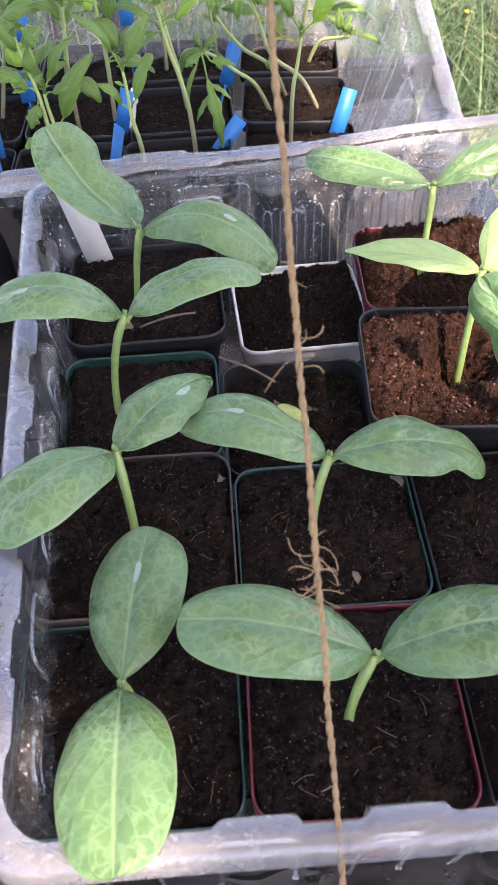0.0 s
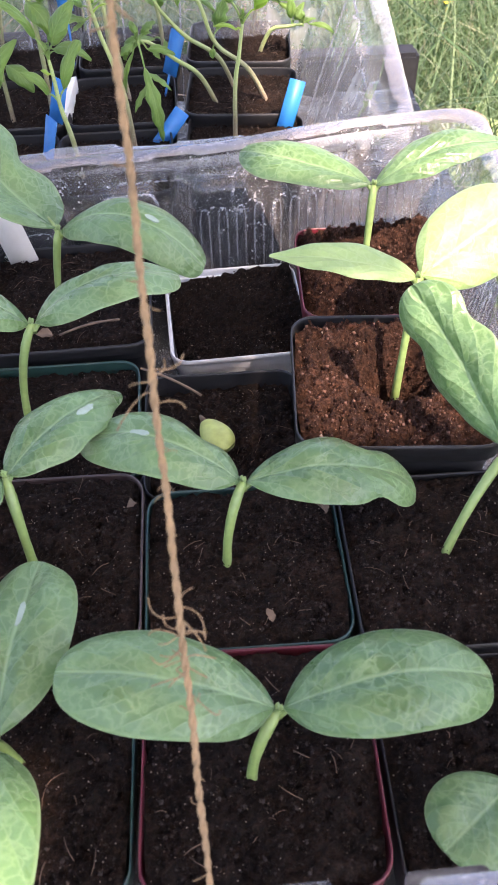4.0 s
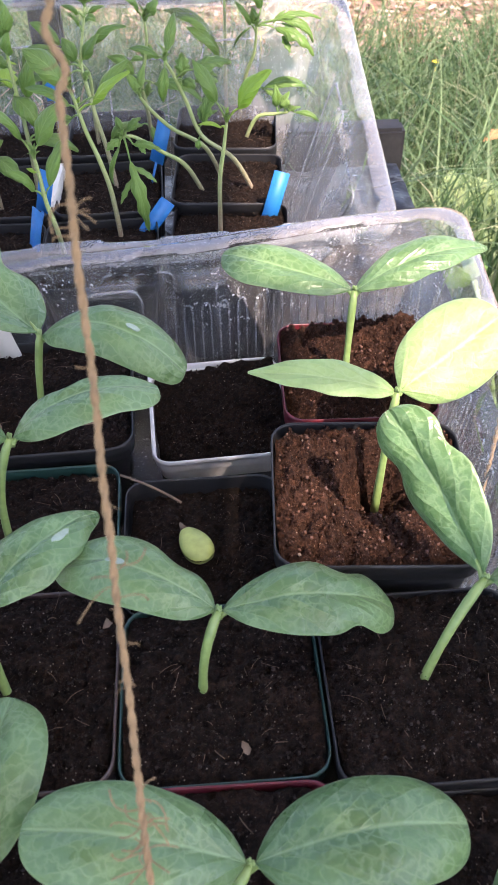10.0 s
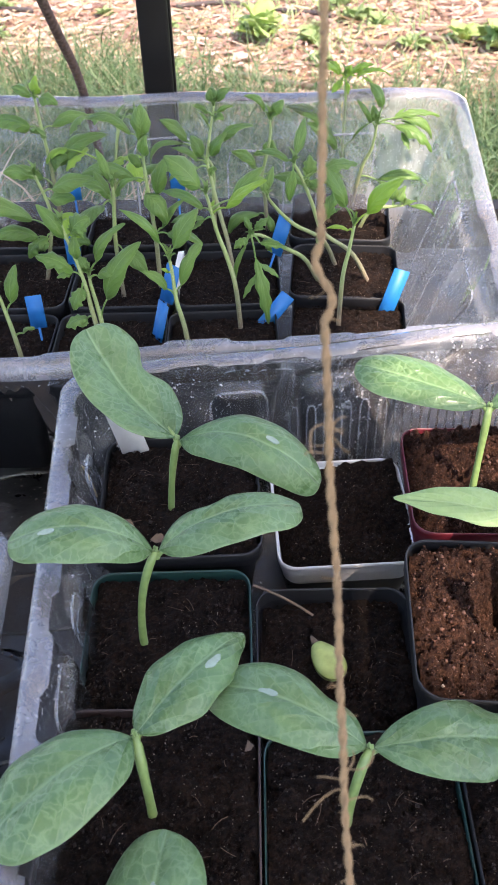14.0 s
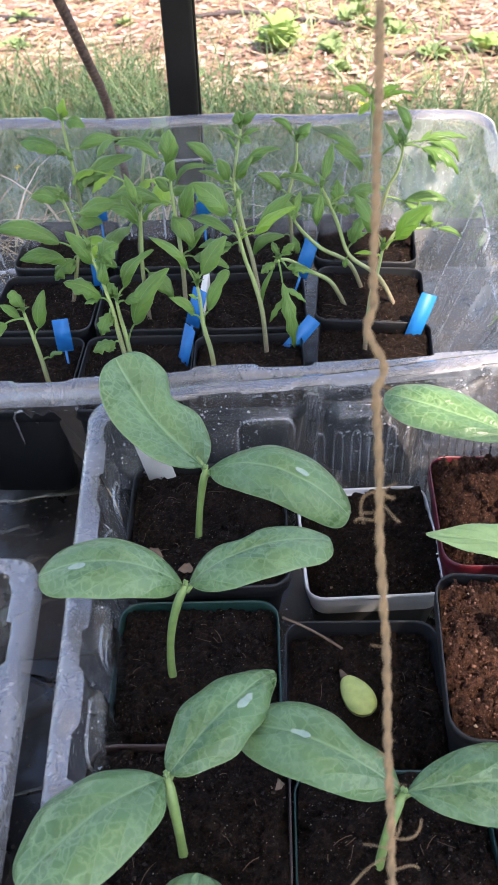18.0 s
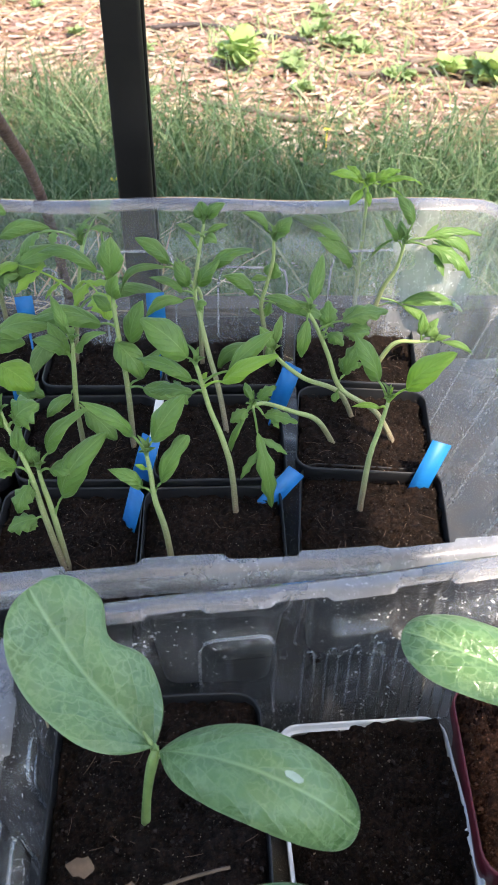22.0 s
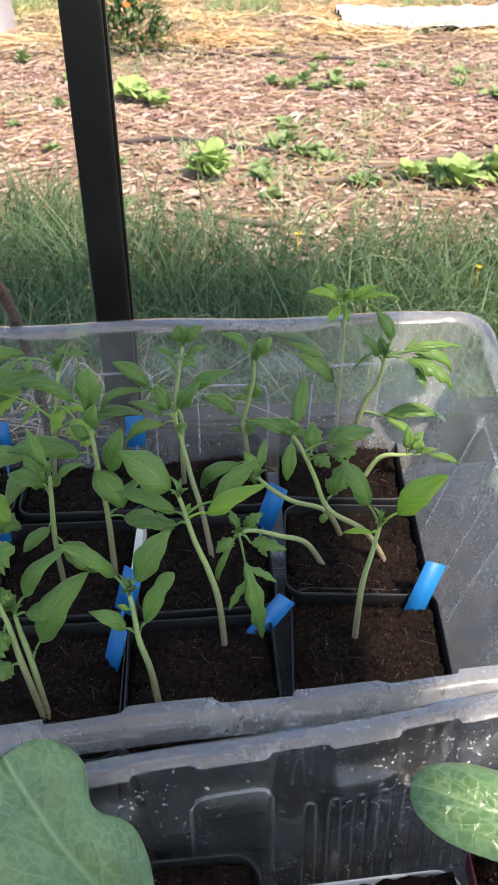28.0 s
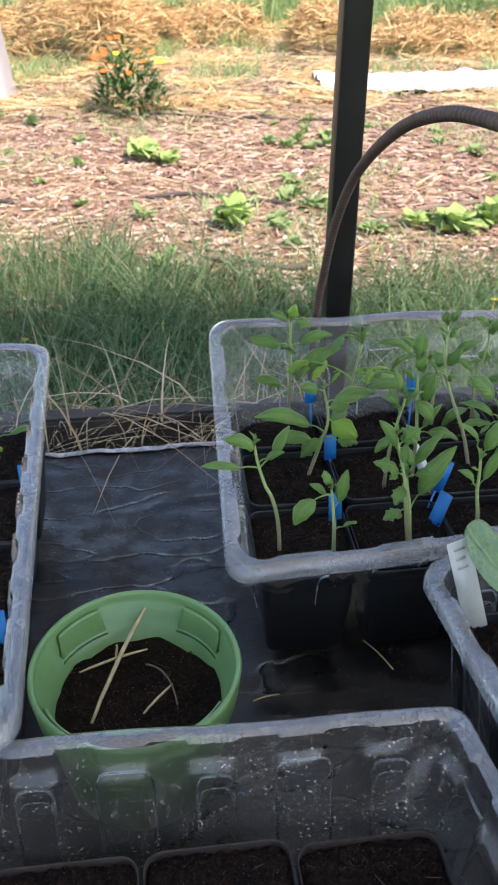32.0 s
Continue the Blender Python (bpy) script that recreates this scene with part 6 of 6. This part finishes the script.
def turf_edge(x):
    return 2.42 + 0.28 * nz(x, 0, 1.3, 9) + 0.12 * nz(x, 0, 5, 3) + (0.25 if x < -0.35 else 0)


g = np.random.RandomState(5)
r = scatter(22000, -1.9, 2.1, 1.0, 2.9, 6, lambda x, y: y < turf_edge(x) + 0.1 * nz(x, y, 9, 2))
strips("grass", r, g.uniform(0.10, 0.30, len(r)) * (1.15 - 0.2 * (r[:, 1] - 1)) * np.where(r[:, 0] < -0.25, 1.25, 1.0), g.uniform(0.0018, 0.0045, len(r)), M_GRASS, "tall shaded meadow grass behind the bench", "grass", 7, 1.0)
tuft = []
for cx, cy in scatter(170, -1.9, 2.1, 1.1, 2.75, 51, lambda x, y: y < turf_edge(x) + 0.1)[:, :2]:
    tuft += [(cx + 0.035 * g.randn(), cy + 0.035 * g.randn(), ground_z(cx, cy) - 0.01) for _ in range(34)]
r = np.array(tuft)
strips("grass", r, g.uniform(0.16, 0.40, len(r)), g.uniform(0.002, 0.005, len(r)), M_GRASS, "dense taller tufts in the meadow grass", "grass", 52, 1.3)
r = scatter(3500, 0.30, 1.9, 0.1, 1.05, 8)
strips("grass", r, g.uniform(0.12, 0.36, len(r)), g.uniform(0.003, 0.0065, len(r)), M_GRASS, "tall meadow grass beside the bench", "grass", 9, 1.0)
r = scatter(900, -1.2, 0.5, 0.99, 1.06, 10)
r[:, 2] = -0.28
strips("grass", r, g.uniform(0.22, 0.42, len(r)), g.uniform(0.002, 0.005, len(r)), M_GRASS, "long grass leaning over the timber board", "grass", 11, 1.2)
r = scatter(700, -1.0, -0.08, 0.90, 1.0, 12)
r[:, 2] = np.random.RandomState(3).uniform(-0.08, 0.0, len(r))
strips("dry_grass", r, np.random.RandomState(4).uniform(0.07, 0.16, len(r)), np.random.RandomState(4).uniform(0.0015, 0.003, len(r)), M_HAY, "bleached dry grass stems hanging over the board", "dry grass", 13, 2.2, 0.45)
r = scatter(9000, -4.5, 6.0, 8.5, 10.8, 14)
strips("grass", r, g.uniform(0.25, 0.95, len(r)) * (0.8 + 0.4 * np.sin(r[:, 0] * 2.3)), g.uniform(0.010, 0.024, len(r)), M_WEED, "tall rough grass at the end of the garden", "grass", 15, 0.7)
r = scatter(9000, -2.4, 3.4, 2.5, 8.4, 16, lambda x, y: nz(x, y, 1.1, 21) + 0.03 * (y - 4) > 0.12)
strips("grass", r, g.uniform(0.03, 0.11, len(r)), g.uniform(0.004, 0.009, len(r)), M_WEED, "sparse weeds sprouting through the mulch", "weeds", 17, 1.4)


r = scatter(5000, -2.6, 3.6, 5.8, 8.4, 28, lambda x, y: nz(x, y, 1.4, 31) > 0.05)
strips("grass", r, g.uniform(0.08, 0.26, len(r)), g.uniform(0.006, 0.013, len(r)), M_WEED, "green weeds growing between the straw heaps", "weeds", 29, 1.2)


def chips(name, n, x0, x1, y0, y1, lens, wide, mat, label, category, seed, keep=lambda x, y: True, lift=0.012, base=None, rough=0.2):
    """Loose bits of wood or straw lying criss-cross: thin wedges with edges."""
    g = random.Random(seed)
    verts, faces = [], []
    k = 0
    while k < n:
        x, y = g.uniform(x0, x1), g.uniform(y0, y1)
        if not keep(x, y):
            continue
        k += 1
        l, w, h = g.uniform(*lens) * 0.5, g.uniform(*wide) * 0.5, g.uniform(0.0015, 0.005)
        m = Euler((g.gauss(0, rough), g.gauss(0, rough * 0.7), g.random() * 6.28)).to_matrix()
        c = Vector((x, y, (base(x, y) if base else ground_z(x, y)) + g.random() * lift))
        o = len(verts)
        for a, b, e in ((-l, -w, 0), (l, -w * 0.6, 0), (l * 0.92, w * 0.7, 0), (-l * 0.9, w, 0), (-l * 0.95, 0, h), (l * 0.95, 0, h)):
            verts.append(c + m @ Vector((a, b, e)))
        faces += [(o, o + 1, o + 5, o + 4), (o + 2, o + 3, o + 4, o + 5), (o + 1, o + 2, o + 5), (o + 3, o, o + 4), (o + 3, o + 2, o + 1, o)]
    me = bpy.data.meshes.new(name)
    me.from_pydata(verts, [], faces)
    me.materials.append(mat)
    return tagged(new(name, me), label, category, kind="stuff")


chips("wood_chip_mulch", 15000, -1.7, 2.3, 2.35, 5.2, (0.02, 0.075), (0.006, 0.022), M_CHIP, "pale reddish wood-chip mulch in sun", "mulch", 18)
chips("wood_chip_mulch", 6000, -2.6, 3.2, 5.0, 7.4, (0.03, 0.09), (0.010, 0.028), M_CHIP, "pale wood-chip mulch farther off", "mulch", 19)
chips("straw_litter", 3600, -1.6, 2.3, 2.4, 5.2, (0.06, 0.24), (0.003, 0.006), M_HAY, "straw stalks strewn over the mulch", "straw", 20)


def heap(x, y, rx, ry, h, n, seed, label):
    def top(a, b):
        q = ((a - x) / rx) ** 2 + ((b - y) / ry) ** 2
        return GZ + 1.5 * h * max(0.0, 1 - q) ** 0.7 * (1 + 0.55 * nz(a, b, 3.5, seed) + 0.25 * nz(a, b, 9, seed)) + 0.01
    return chips("straw_heap", n, x - rx, x + rx, y - ry, y + ry, (0.10, 0.34), (0.005, 0.011), M_GOLD, label, "straw heap", seed,
                 lambda a, b: ((a - x) / rx) ** 2 + ((b - y) / ry) ** 2 < 1 + 0.7 * nz(a, b, 4, seed), 0.07, top, 0.5)


HL = "loose heap of golden straw in sun"
heap(-0.72, 7.35, 0.55, 0.55, 0.34, 2300, 22, HL)
heap(-0.30, 7.9, 0.45, 0.4, 0.20, 1000, 30, HL)
heap(0.35, 8.2, 0.6, 0.4, 0.16, 1100, 23, HL)
heap(1.22, 7.45, 0.32, 0.32, 0.20, 900, 24, HL)
heap(2.05, 7.3, 0.65, 0.5, 0.14, 1500, 25, HL)
heap(2.95, 7.7, 0.55, 0.5, 0.14, 1000, 31, HL)
heap(-1.85, 8.2, 0.7, 0.5, 0.20, 1500, 26, HL)
chips("straw_litter", 5200, -2.8, 4.0, 4.9, 8.6, (0.10, 0.34), (0.006, 0.013), M_HAY, "golden straw spread over the far beds", "straw", 27, lift=0.06)
chips("straw_litter", 4200, -1.6, 3.2, 5.2, 7.4, (0.12, 0.36), (0.006, 0.012), M_GOLD, "golden straw strewn in patches before the heaps", "straw", 33, lambda x, y: nz(x, y, 1.6, 41) + 0.14 * (y - 6.2) > 0.05, 0.05)


def rosette(place, n, size, mat, label, category, seed, wide=0.62, parts=True, stand=0.75):
    """Low leafy plant: leaves in a ring, each a part."""
    x, y = place
    z = ground_z(x, y)
    rnd = random.Random(seed)
    t = thing(category.replace(" ", "_"), (x, y, z), label, category, category + " plants")
    bm = bmesh.new()
    for k in range(n):
        a = k * 2.4 + rnd.uniform(-0.3, 0.3)
        e = rnd.uniform(0.55, 1.0) * (0.6 + 0.4 * k / n)
        rise = stand * rnd.uniform(0.5, 1.3) * (1.2 - 0.7 * k / n)
        d = Vector((math.cos(a) * e, math.sin(a) * e, rise)) * size
        leaf_mesh(bm, (x, y, z), Vector((x, y, z)) + d, size * wide * rnd.uniform(0.7, 1.1), (-d.x, -d.y, size), 0.12, 0.18, "round", 0.002, 8, 6, rnd.uniform(-0.5, 0.5), 0.14)
        if parts:
            part("leaf", bm, mat, t, shift=True)
            bm = bmesh.new()
    if parts:
        bm.free()
    else:
        part("foliage", bm, mat, t, shift=True)
    return t


rosette((0.012, 3.06), 24, 0.115, M_LETTUCE, "bright green lettuce growing in wood-chip mulch", "lettuce", 1)
rosette((0.80, 2.93), 22, 0.12, M_LETTUCE, "pale green lettuce in mulch beside a hose", "lettuce", 2)
rosette((0.96, 3.00), 18, 0.11, M_LETTUCE, "pale green lettuce in mulch beside a hose", "lettuce", 3)
rosette((-0.30, 4.10), 12, 0.13, M_LETTUCE, "low green squash plant in mulch", "garden plant", 4, 0.8, stand=0.5)
rosette((-0.19, 4.00), 10, 0.11, M_LETTUCE, "low green squash plant in mulch", "garden plant", 5, 0.8, stand=0.5)
rosette((0.66, 2.99), 10, 0.08, M_LETTUCE, "small lettuce seedling in mulch", "lettuce", 6)
rosette((-0.265, 2.62), 8, 0.10, M_WEED, "broad-leaved weed at the edge of the grass", "weed", 7)
for k, (dx, dy) in enumerate(((0, 0), (0.10, 0.06), (-0.11, 0.04), (0.19, 0.0), (-0.03, 0.16), (0.12, 0.20), (-0.18, 0.13))):
    rosette((0.50 + dx, 4.18 + dy), 12, 0.075, M_WEED, "leafy green weed in a patch among wood chips", "weed", 300 + k, 0.5, False, 0.6)
for k, (x, y) in enumerate(((0.25, 3.38), (0.31, 3.44), (0.18, 3.12), (-0.32, 3.22), (0.36, 3.30), (-0.60, 4.02), (0.74, 3.05))):
    rosette((x, y), 9, 0.065, M_WEED, "small leafy weed beside the lettuce", "weed", 320 + k, 0.5, False, 0.7)
rosette((0.55, 1.45), 9, 0.15, M_WEED, "large-leaved weed beside the bench", "weed", 8, 0.8)
rnd = random.Random(77)
for k, (x, y) in enumerate(((0.55, 4.6), (0.75, 4.75), (0.62, 4.9), (0.9, 4.65), (0.42, 4.8), (1.25, 4.5), (-0.75, 3.75), (-0.95, 4.3), (-0.62, 4.5), (0.3, 3.55), (0.42, 3.2), (1.45, 3.9),
                            (1.6, 4.6), (-0.1, 5.2), (0.45, 5.5), (1.0, 5.4), (-1.1, 5.0), (-0.85, 5.6), (-0.55, 3.4), (1.2, 3.6), (0.2, 2.85), (0.5, 2.95), (-0.95, 3.5), (0.25, 6.0), (-0.4, 5.9), (1.8, 5.1), (0.75, 6.2)) + tuple((rnd.uniform(-1.6, 2.0), rnd.uniform(2.9, 6.4)) for _ in range(34))):
    rosette((x, y), rnd.randint(8, 15), rnd.uniform(0.045, 0.095), M_WEED, "small green weed among wood chips", "weed", 80 + k, 0.42, False, rnd.uniform(0.3, 0.6))
for k, (x, y) in enumerate(((0.22, 2.35), (0.62, 2.1), (-0.28, 2.05), (-0.62, 2.0))):
    z = ground_z(x, y)
    bm = bmesh.new()
    for j in range(8):
        a = j * 0.785
        leaf_mesh(bm, (x, y, z + 0.09), (x + 0.010 * math.cos(a), y + 0.010 * math.sin(a), z + 0.094), 0.007, UP, 0.1, 0, "round", 0.0005, 4, 2)
    tube(bm, [(x, y, z), (x, y, z + 0.09)], 0.0015, 4)
    solid("dandelion", bm, M_YELLOW, "small yellow wildflower in the grass", "wildflower", "wildflowers")

# broad-leaved plant beside the bench
t = thing("garden_plant", (0.43, 0.86, GZ), "broad-leaved green plant growing beside the bench", "garden plant")
for k, (x, y, z, sz, dx, dy) in enumerate(((0.345, 0.80, -0.085, 0.11, 0.9, -0.3), (0.43, 0.93, -0.12, 0.10, 0.7, 0.6), (0.40, 0.72, -0.15, 0.09, 0.8, -0.5), (0.53, 0.84, -0.13, 0.10, 1.0, 0.1), (0.37, 0.95, -0.20, 0.09, -0.2, 0.9))):
    hub, d = Vector((x, y, z)), Vector((dx, dy, -0.15)) * sz
    bm = bmesh.new()
    tube(bm, bez((0.43, 0.86, GZ), ((x + 0.43) / 2, (y + 0.86) / 2, z - 0.08), hub, 8), 0.004, 7)
    part("stalk", bm, M_SQ_STEM, t, shift=True)
    bm = bmesh.new()
    leaf_mesh(bm, hub, hub + d, sz * 0.85, (-0.2, -0.4, 1), 0.12, -0.15, "oblong", 0.0012, 16, 10, 0.2, 0.05, None, 0.08)
    part("leaf", bm, M_BROAD, t, shift=True)
bm = bmesh.new()
leaf_mesh(bm, (0.607, 1.652, -0.36), (0.668, 1.666, -0.35), 0.022, (0, -0.5, 1), 0.15, 0.2, "lobed", 0.001, 10, 6, 0.5, 0.06)
solid("dead_leaf", bm, plain("orange_dead_leaf", (0.42, 0.20, 0.09), 0.8, 80.0, 0.4), "orange-brown dead leaf caught in tall grass", "dead leaf")

# marigold bush
t = thing("marigold_bush", (-0.36, 5.15, GZ), "bushy green marigold with orange flowers in straw", "flower bush")
rnd = random.Random(90)
bm = bmesh.new()
for k in range(420):
    a, q, h = rnd.random() * 6.28, rnd.random() ** 0.5, rnd.random()
    p = Vector((-0.36 + 0.22 * q * math.cos(a) * (1.1 - 0.5 * h), 5.15 + 0.20 * q * math.sin(a), GZ + 0.02 + 0.33 * h * (1.15 - 0.5 * q)))
    d = Vector((math.cos(a + rnd.uniform(-1, 1)), math.sin(a + rnd.uniform(-1, 1)), rnd.uniform(-0.2, 1.0))).normalized() * rnd.uniform(0.05, 0.09)
    leaf_mesh(bm, p, p + d, rnd.uniform(0.014, 0.024), UP, 0.15, 0.1, "point", 0.001, 4, 2)
tagged(part("foliage", bm, island_material("marigold_leaf", ((0.0, (0.03, 0.09, 0.02)), (1.0, (0.10, 0.20, 0.05))), 0.6, 0.25), t, shift=True), kind="stuff")
for k in range(18):
    a, q = rnd.random() * 6.28, rnd.random() ** 0.5
    c = Vector((-0.38 + 0.24 * q * math.cos(a), 5.12 + 0.18 * q * math.sin(a), GZ + 0.40 - 0.16 * q + 0.05 * rnd.random()))
    bm = bmesh.new()
    for j in range(10):
        b = j * 0.628
        leaf_mesh(bm, c, c + Vector((0.019 * math.cos(b), 0.019 * math.sin(b) - 0.004, 0.005 + 0.008 * math.sin(b))), 0.010, (0, -0.5, 1), 0.1, 0, "round", 0.001, 4, 2)
    part("flower", bm, M_ORANGE if k % 6 else M_YELLOW, t, "open orange flower" if k % 6 else "open yellow flower", shift=True)

# yellow shrub far off
t = thing("yellow_shrub", (2.52, 7.8, GZ), "tall yellow-flowering shrub at the garden's end", "shrub")
bm, bf = bmesh.new(), bmesh.new()
for k in range(520):
    a, q, h = rnd.random() * 6.28, rnd.random() ** 0.5, rnd.random()
    p = Vector((2.52 + 0.42 * q * math.cos(a), 7.8 + 0.35 * q * math.sin(a), GZ + 1.1 * h))
    d = Vector((math.cos(a), math.sin(a), rnd.uniform(0, 1.2))).normalized() * 0.11
    leaf_mesh(bf if h > 0.45 and k % 2 else bm, p, p + d, 0.04, UP, 0.1, 0.1, "point", 0.001, 4, 2)
tagged(part("foliage", bm, M_WEED, t, shift=True), kind="stuff")
tagged(part("blossom", bf, M_YELLOW, t, "many small yellow flowers", shift=True), kind="stuff")

# fleece, bin, hoses, stakes
bm = bmesh.new()
gr = [[bm.verts.new((0.85 + 2.6 * i / 60, 5.55 + 0.55 * j / 24 + 0.10 * nz(i * 0.08, 0, 1, 5) + 0.10 * (i / 60), GZ + 0.02 + 0.06 * math.sin(math.pi * j / 24) + 0.05 * abs(nz(i * 0.11, j * 0.2, 1, 6)) + 0.03 * nz(i * 0.35, j * 0.5, 1, 7))) for j in range(25)] for i in range(61)]
for i in range(60):
    for j in range(24):
        bm.faces.new((gr[i][j], gr[i + 1][j], gr[i + 1][j + 1], gr[i][j + 1]))
solid("garden_fleece", bm, M_FLEECE, "crumpled white garden fleece lying on the bed", "garden fleece")
t = thing("plastic_bin", (-1.37, 5.75, GZ), "translucent white plastic bin turned upside down on mulch", "plastic bin")
bm = bmesh.new()
loft(bm, [[(x, y, z) for x, y in ring(w, w * 0.8, 0.06, 5)] for w, z in ((0.58, 0.0), (0.58, 0.03), (0.56, 0.032), (0.49, 0.43), (0.46, 0.46))], cap_last=True)
part("body", bm, M_BIN, t)
for x in (-0.16, 0.0, 0.16):
    bm = bmesh.new()
    loft(bm, [[(x + a, -0.232 + 0.028 * z / 0.46 + b, z) for a, b in ((-0.012, 0.006), (-0.009, -0.006), (0.009, -0.006), (0.012, 0.006))] for z in (0.05, 0.40)], cap_first=True, cap_last=True)
    part("rib", bm, M_BIN, t)
for k, pts in enumerate((((-0.30, 3.50), (-0.02, 3.56), (0.26, 3.30)), ((-1.4, 3.42), (-1.1, 3.60), (-0.82, 3.42)), ((0.55, 3.05), (0.9, 3.32), (1.6, 3.36)), ((-0.55, 5.10), (0.1, 5.08), (0.80, 4.90)), ((0.35, 2.95), (0.6, 3.02), (0.85, 2.98)), ((-0.1, 2.72), (0.05, 2.68), (0.2, 2.60)))):
    bm = bmesh.new()
    tube(bm, [Vector((p.x, p.y, ground_z(p.x, p.y) + 0.016)) for p in bez(*((*q, 0) for q in pts), 24)], 0.009, 8)
    if k < 2 or k == 3:
        solid("drip_hose", bm, M_HOSE, "dark drip hose lying across the mulch", "hose", "drip hoses")
    else:
        solid("fallen_stick", bm, M_STAKE, "brown bent stick lying on the mulch", "stick", "fallen sticks")
for x, y, h, r in ((1.22, 8.6, 0.62, 0.016), (-1.45, 8.8, 0.7, 0.04), (0.55, 9.0, 0.75, 0.035), (-2.0, 8.7, 0.6, 0.03)):
    bm = bmesh.new()
    tube(bm, [(x, y, GZ - 0.05), (x + 0.01, y, GZ + h * 0.5), (x, y, GZ + h)], [r, r * 0.95, r * 0.9], 10)
    solid("stake", bm, M_STAKE, "weathered wooden stake standing in far grass", "stake", "garden stakes")

# ---- unseen sheet added over the bench to soften and block the sun ----
m = Nodes("milky_shade_sheet")
v = m.coords()
rc = m.ramp(m.noise(v, 3.0), (0.3, (0.93, 0.89, 0.82)), (0.7, (0.96, 0.93, 0.86)))
M_SHADE_SHEET = m.done(m.shader_mix(0.46, m.principled(rc, 0.5), m.add("BsdfTranslucent", Color=rc).outputs[0]))
RZ = 1.75


def over(x, y, z=0.12):
    """Where the sun's ray to a place on the bench crosses the added sheet."""
    k = (RZ - z) / SUN.z
    return x + SUN.x * k, y + SUN.y * k


# openings set so that sun patches land on chosen leaves, soil and tray walls
gaps = [(*over(0.066, 0.306), *over(0.26, 0.384)), (*over(0.100, 0.384), *over(0.26, 0.475)), (*over(0.066, 0.475), *over(0.26, 0.86)), (*over(0.040, 0.478), *over(0.066, 0.530)), (*over(-0.098, 0.085), *over(-0.032, 0.168))]
xs_ = sorted({-0.75, 1.15} | {g_[0] for g_ in gaps} | {g_[2] for g_ in gaps})
for x0, x1 in zip(xs_, xs_[1:]):
    cut = sorted((g_[1], g_[3]) for g_ in gaps if g_[0] < (x0 + x1) / 2 < g_[2])
    y0 = -1.5
    for c0, c1 in cut + [(1.05, 1.05)]:
        if c0 - y0 > 0.001:
            bm = bmesh.new()
            box(bm, (x0, y0, RZ), (x1, c0, RZ + 0.004))
            solid("roof_panel", bm, M_SHADE_SHEET, "unseen milky translucent sheet added above the bench to shade it", "roof", kind="structure", smooth=False)
        y0 = c1
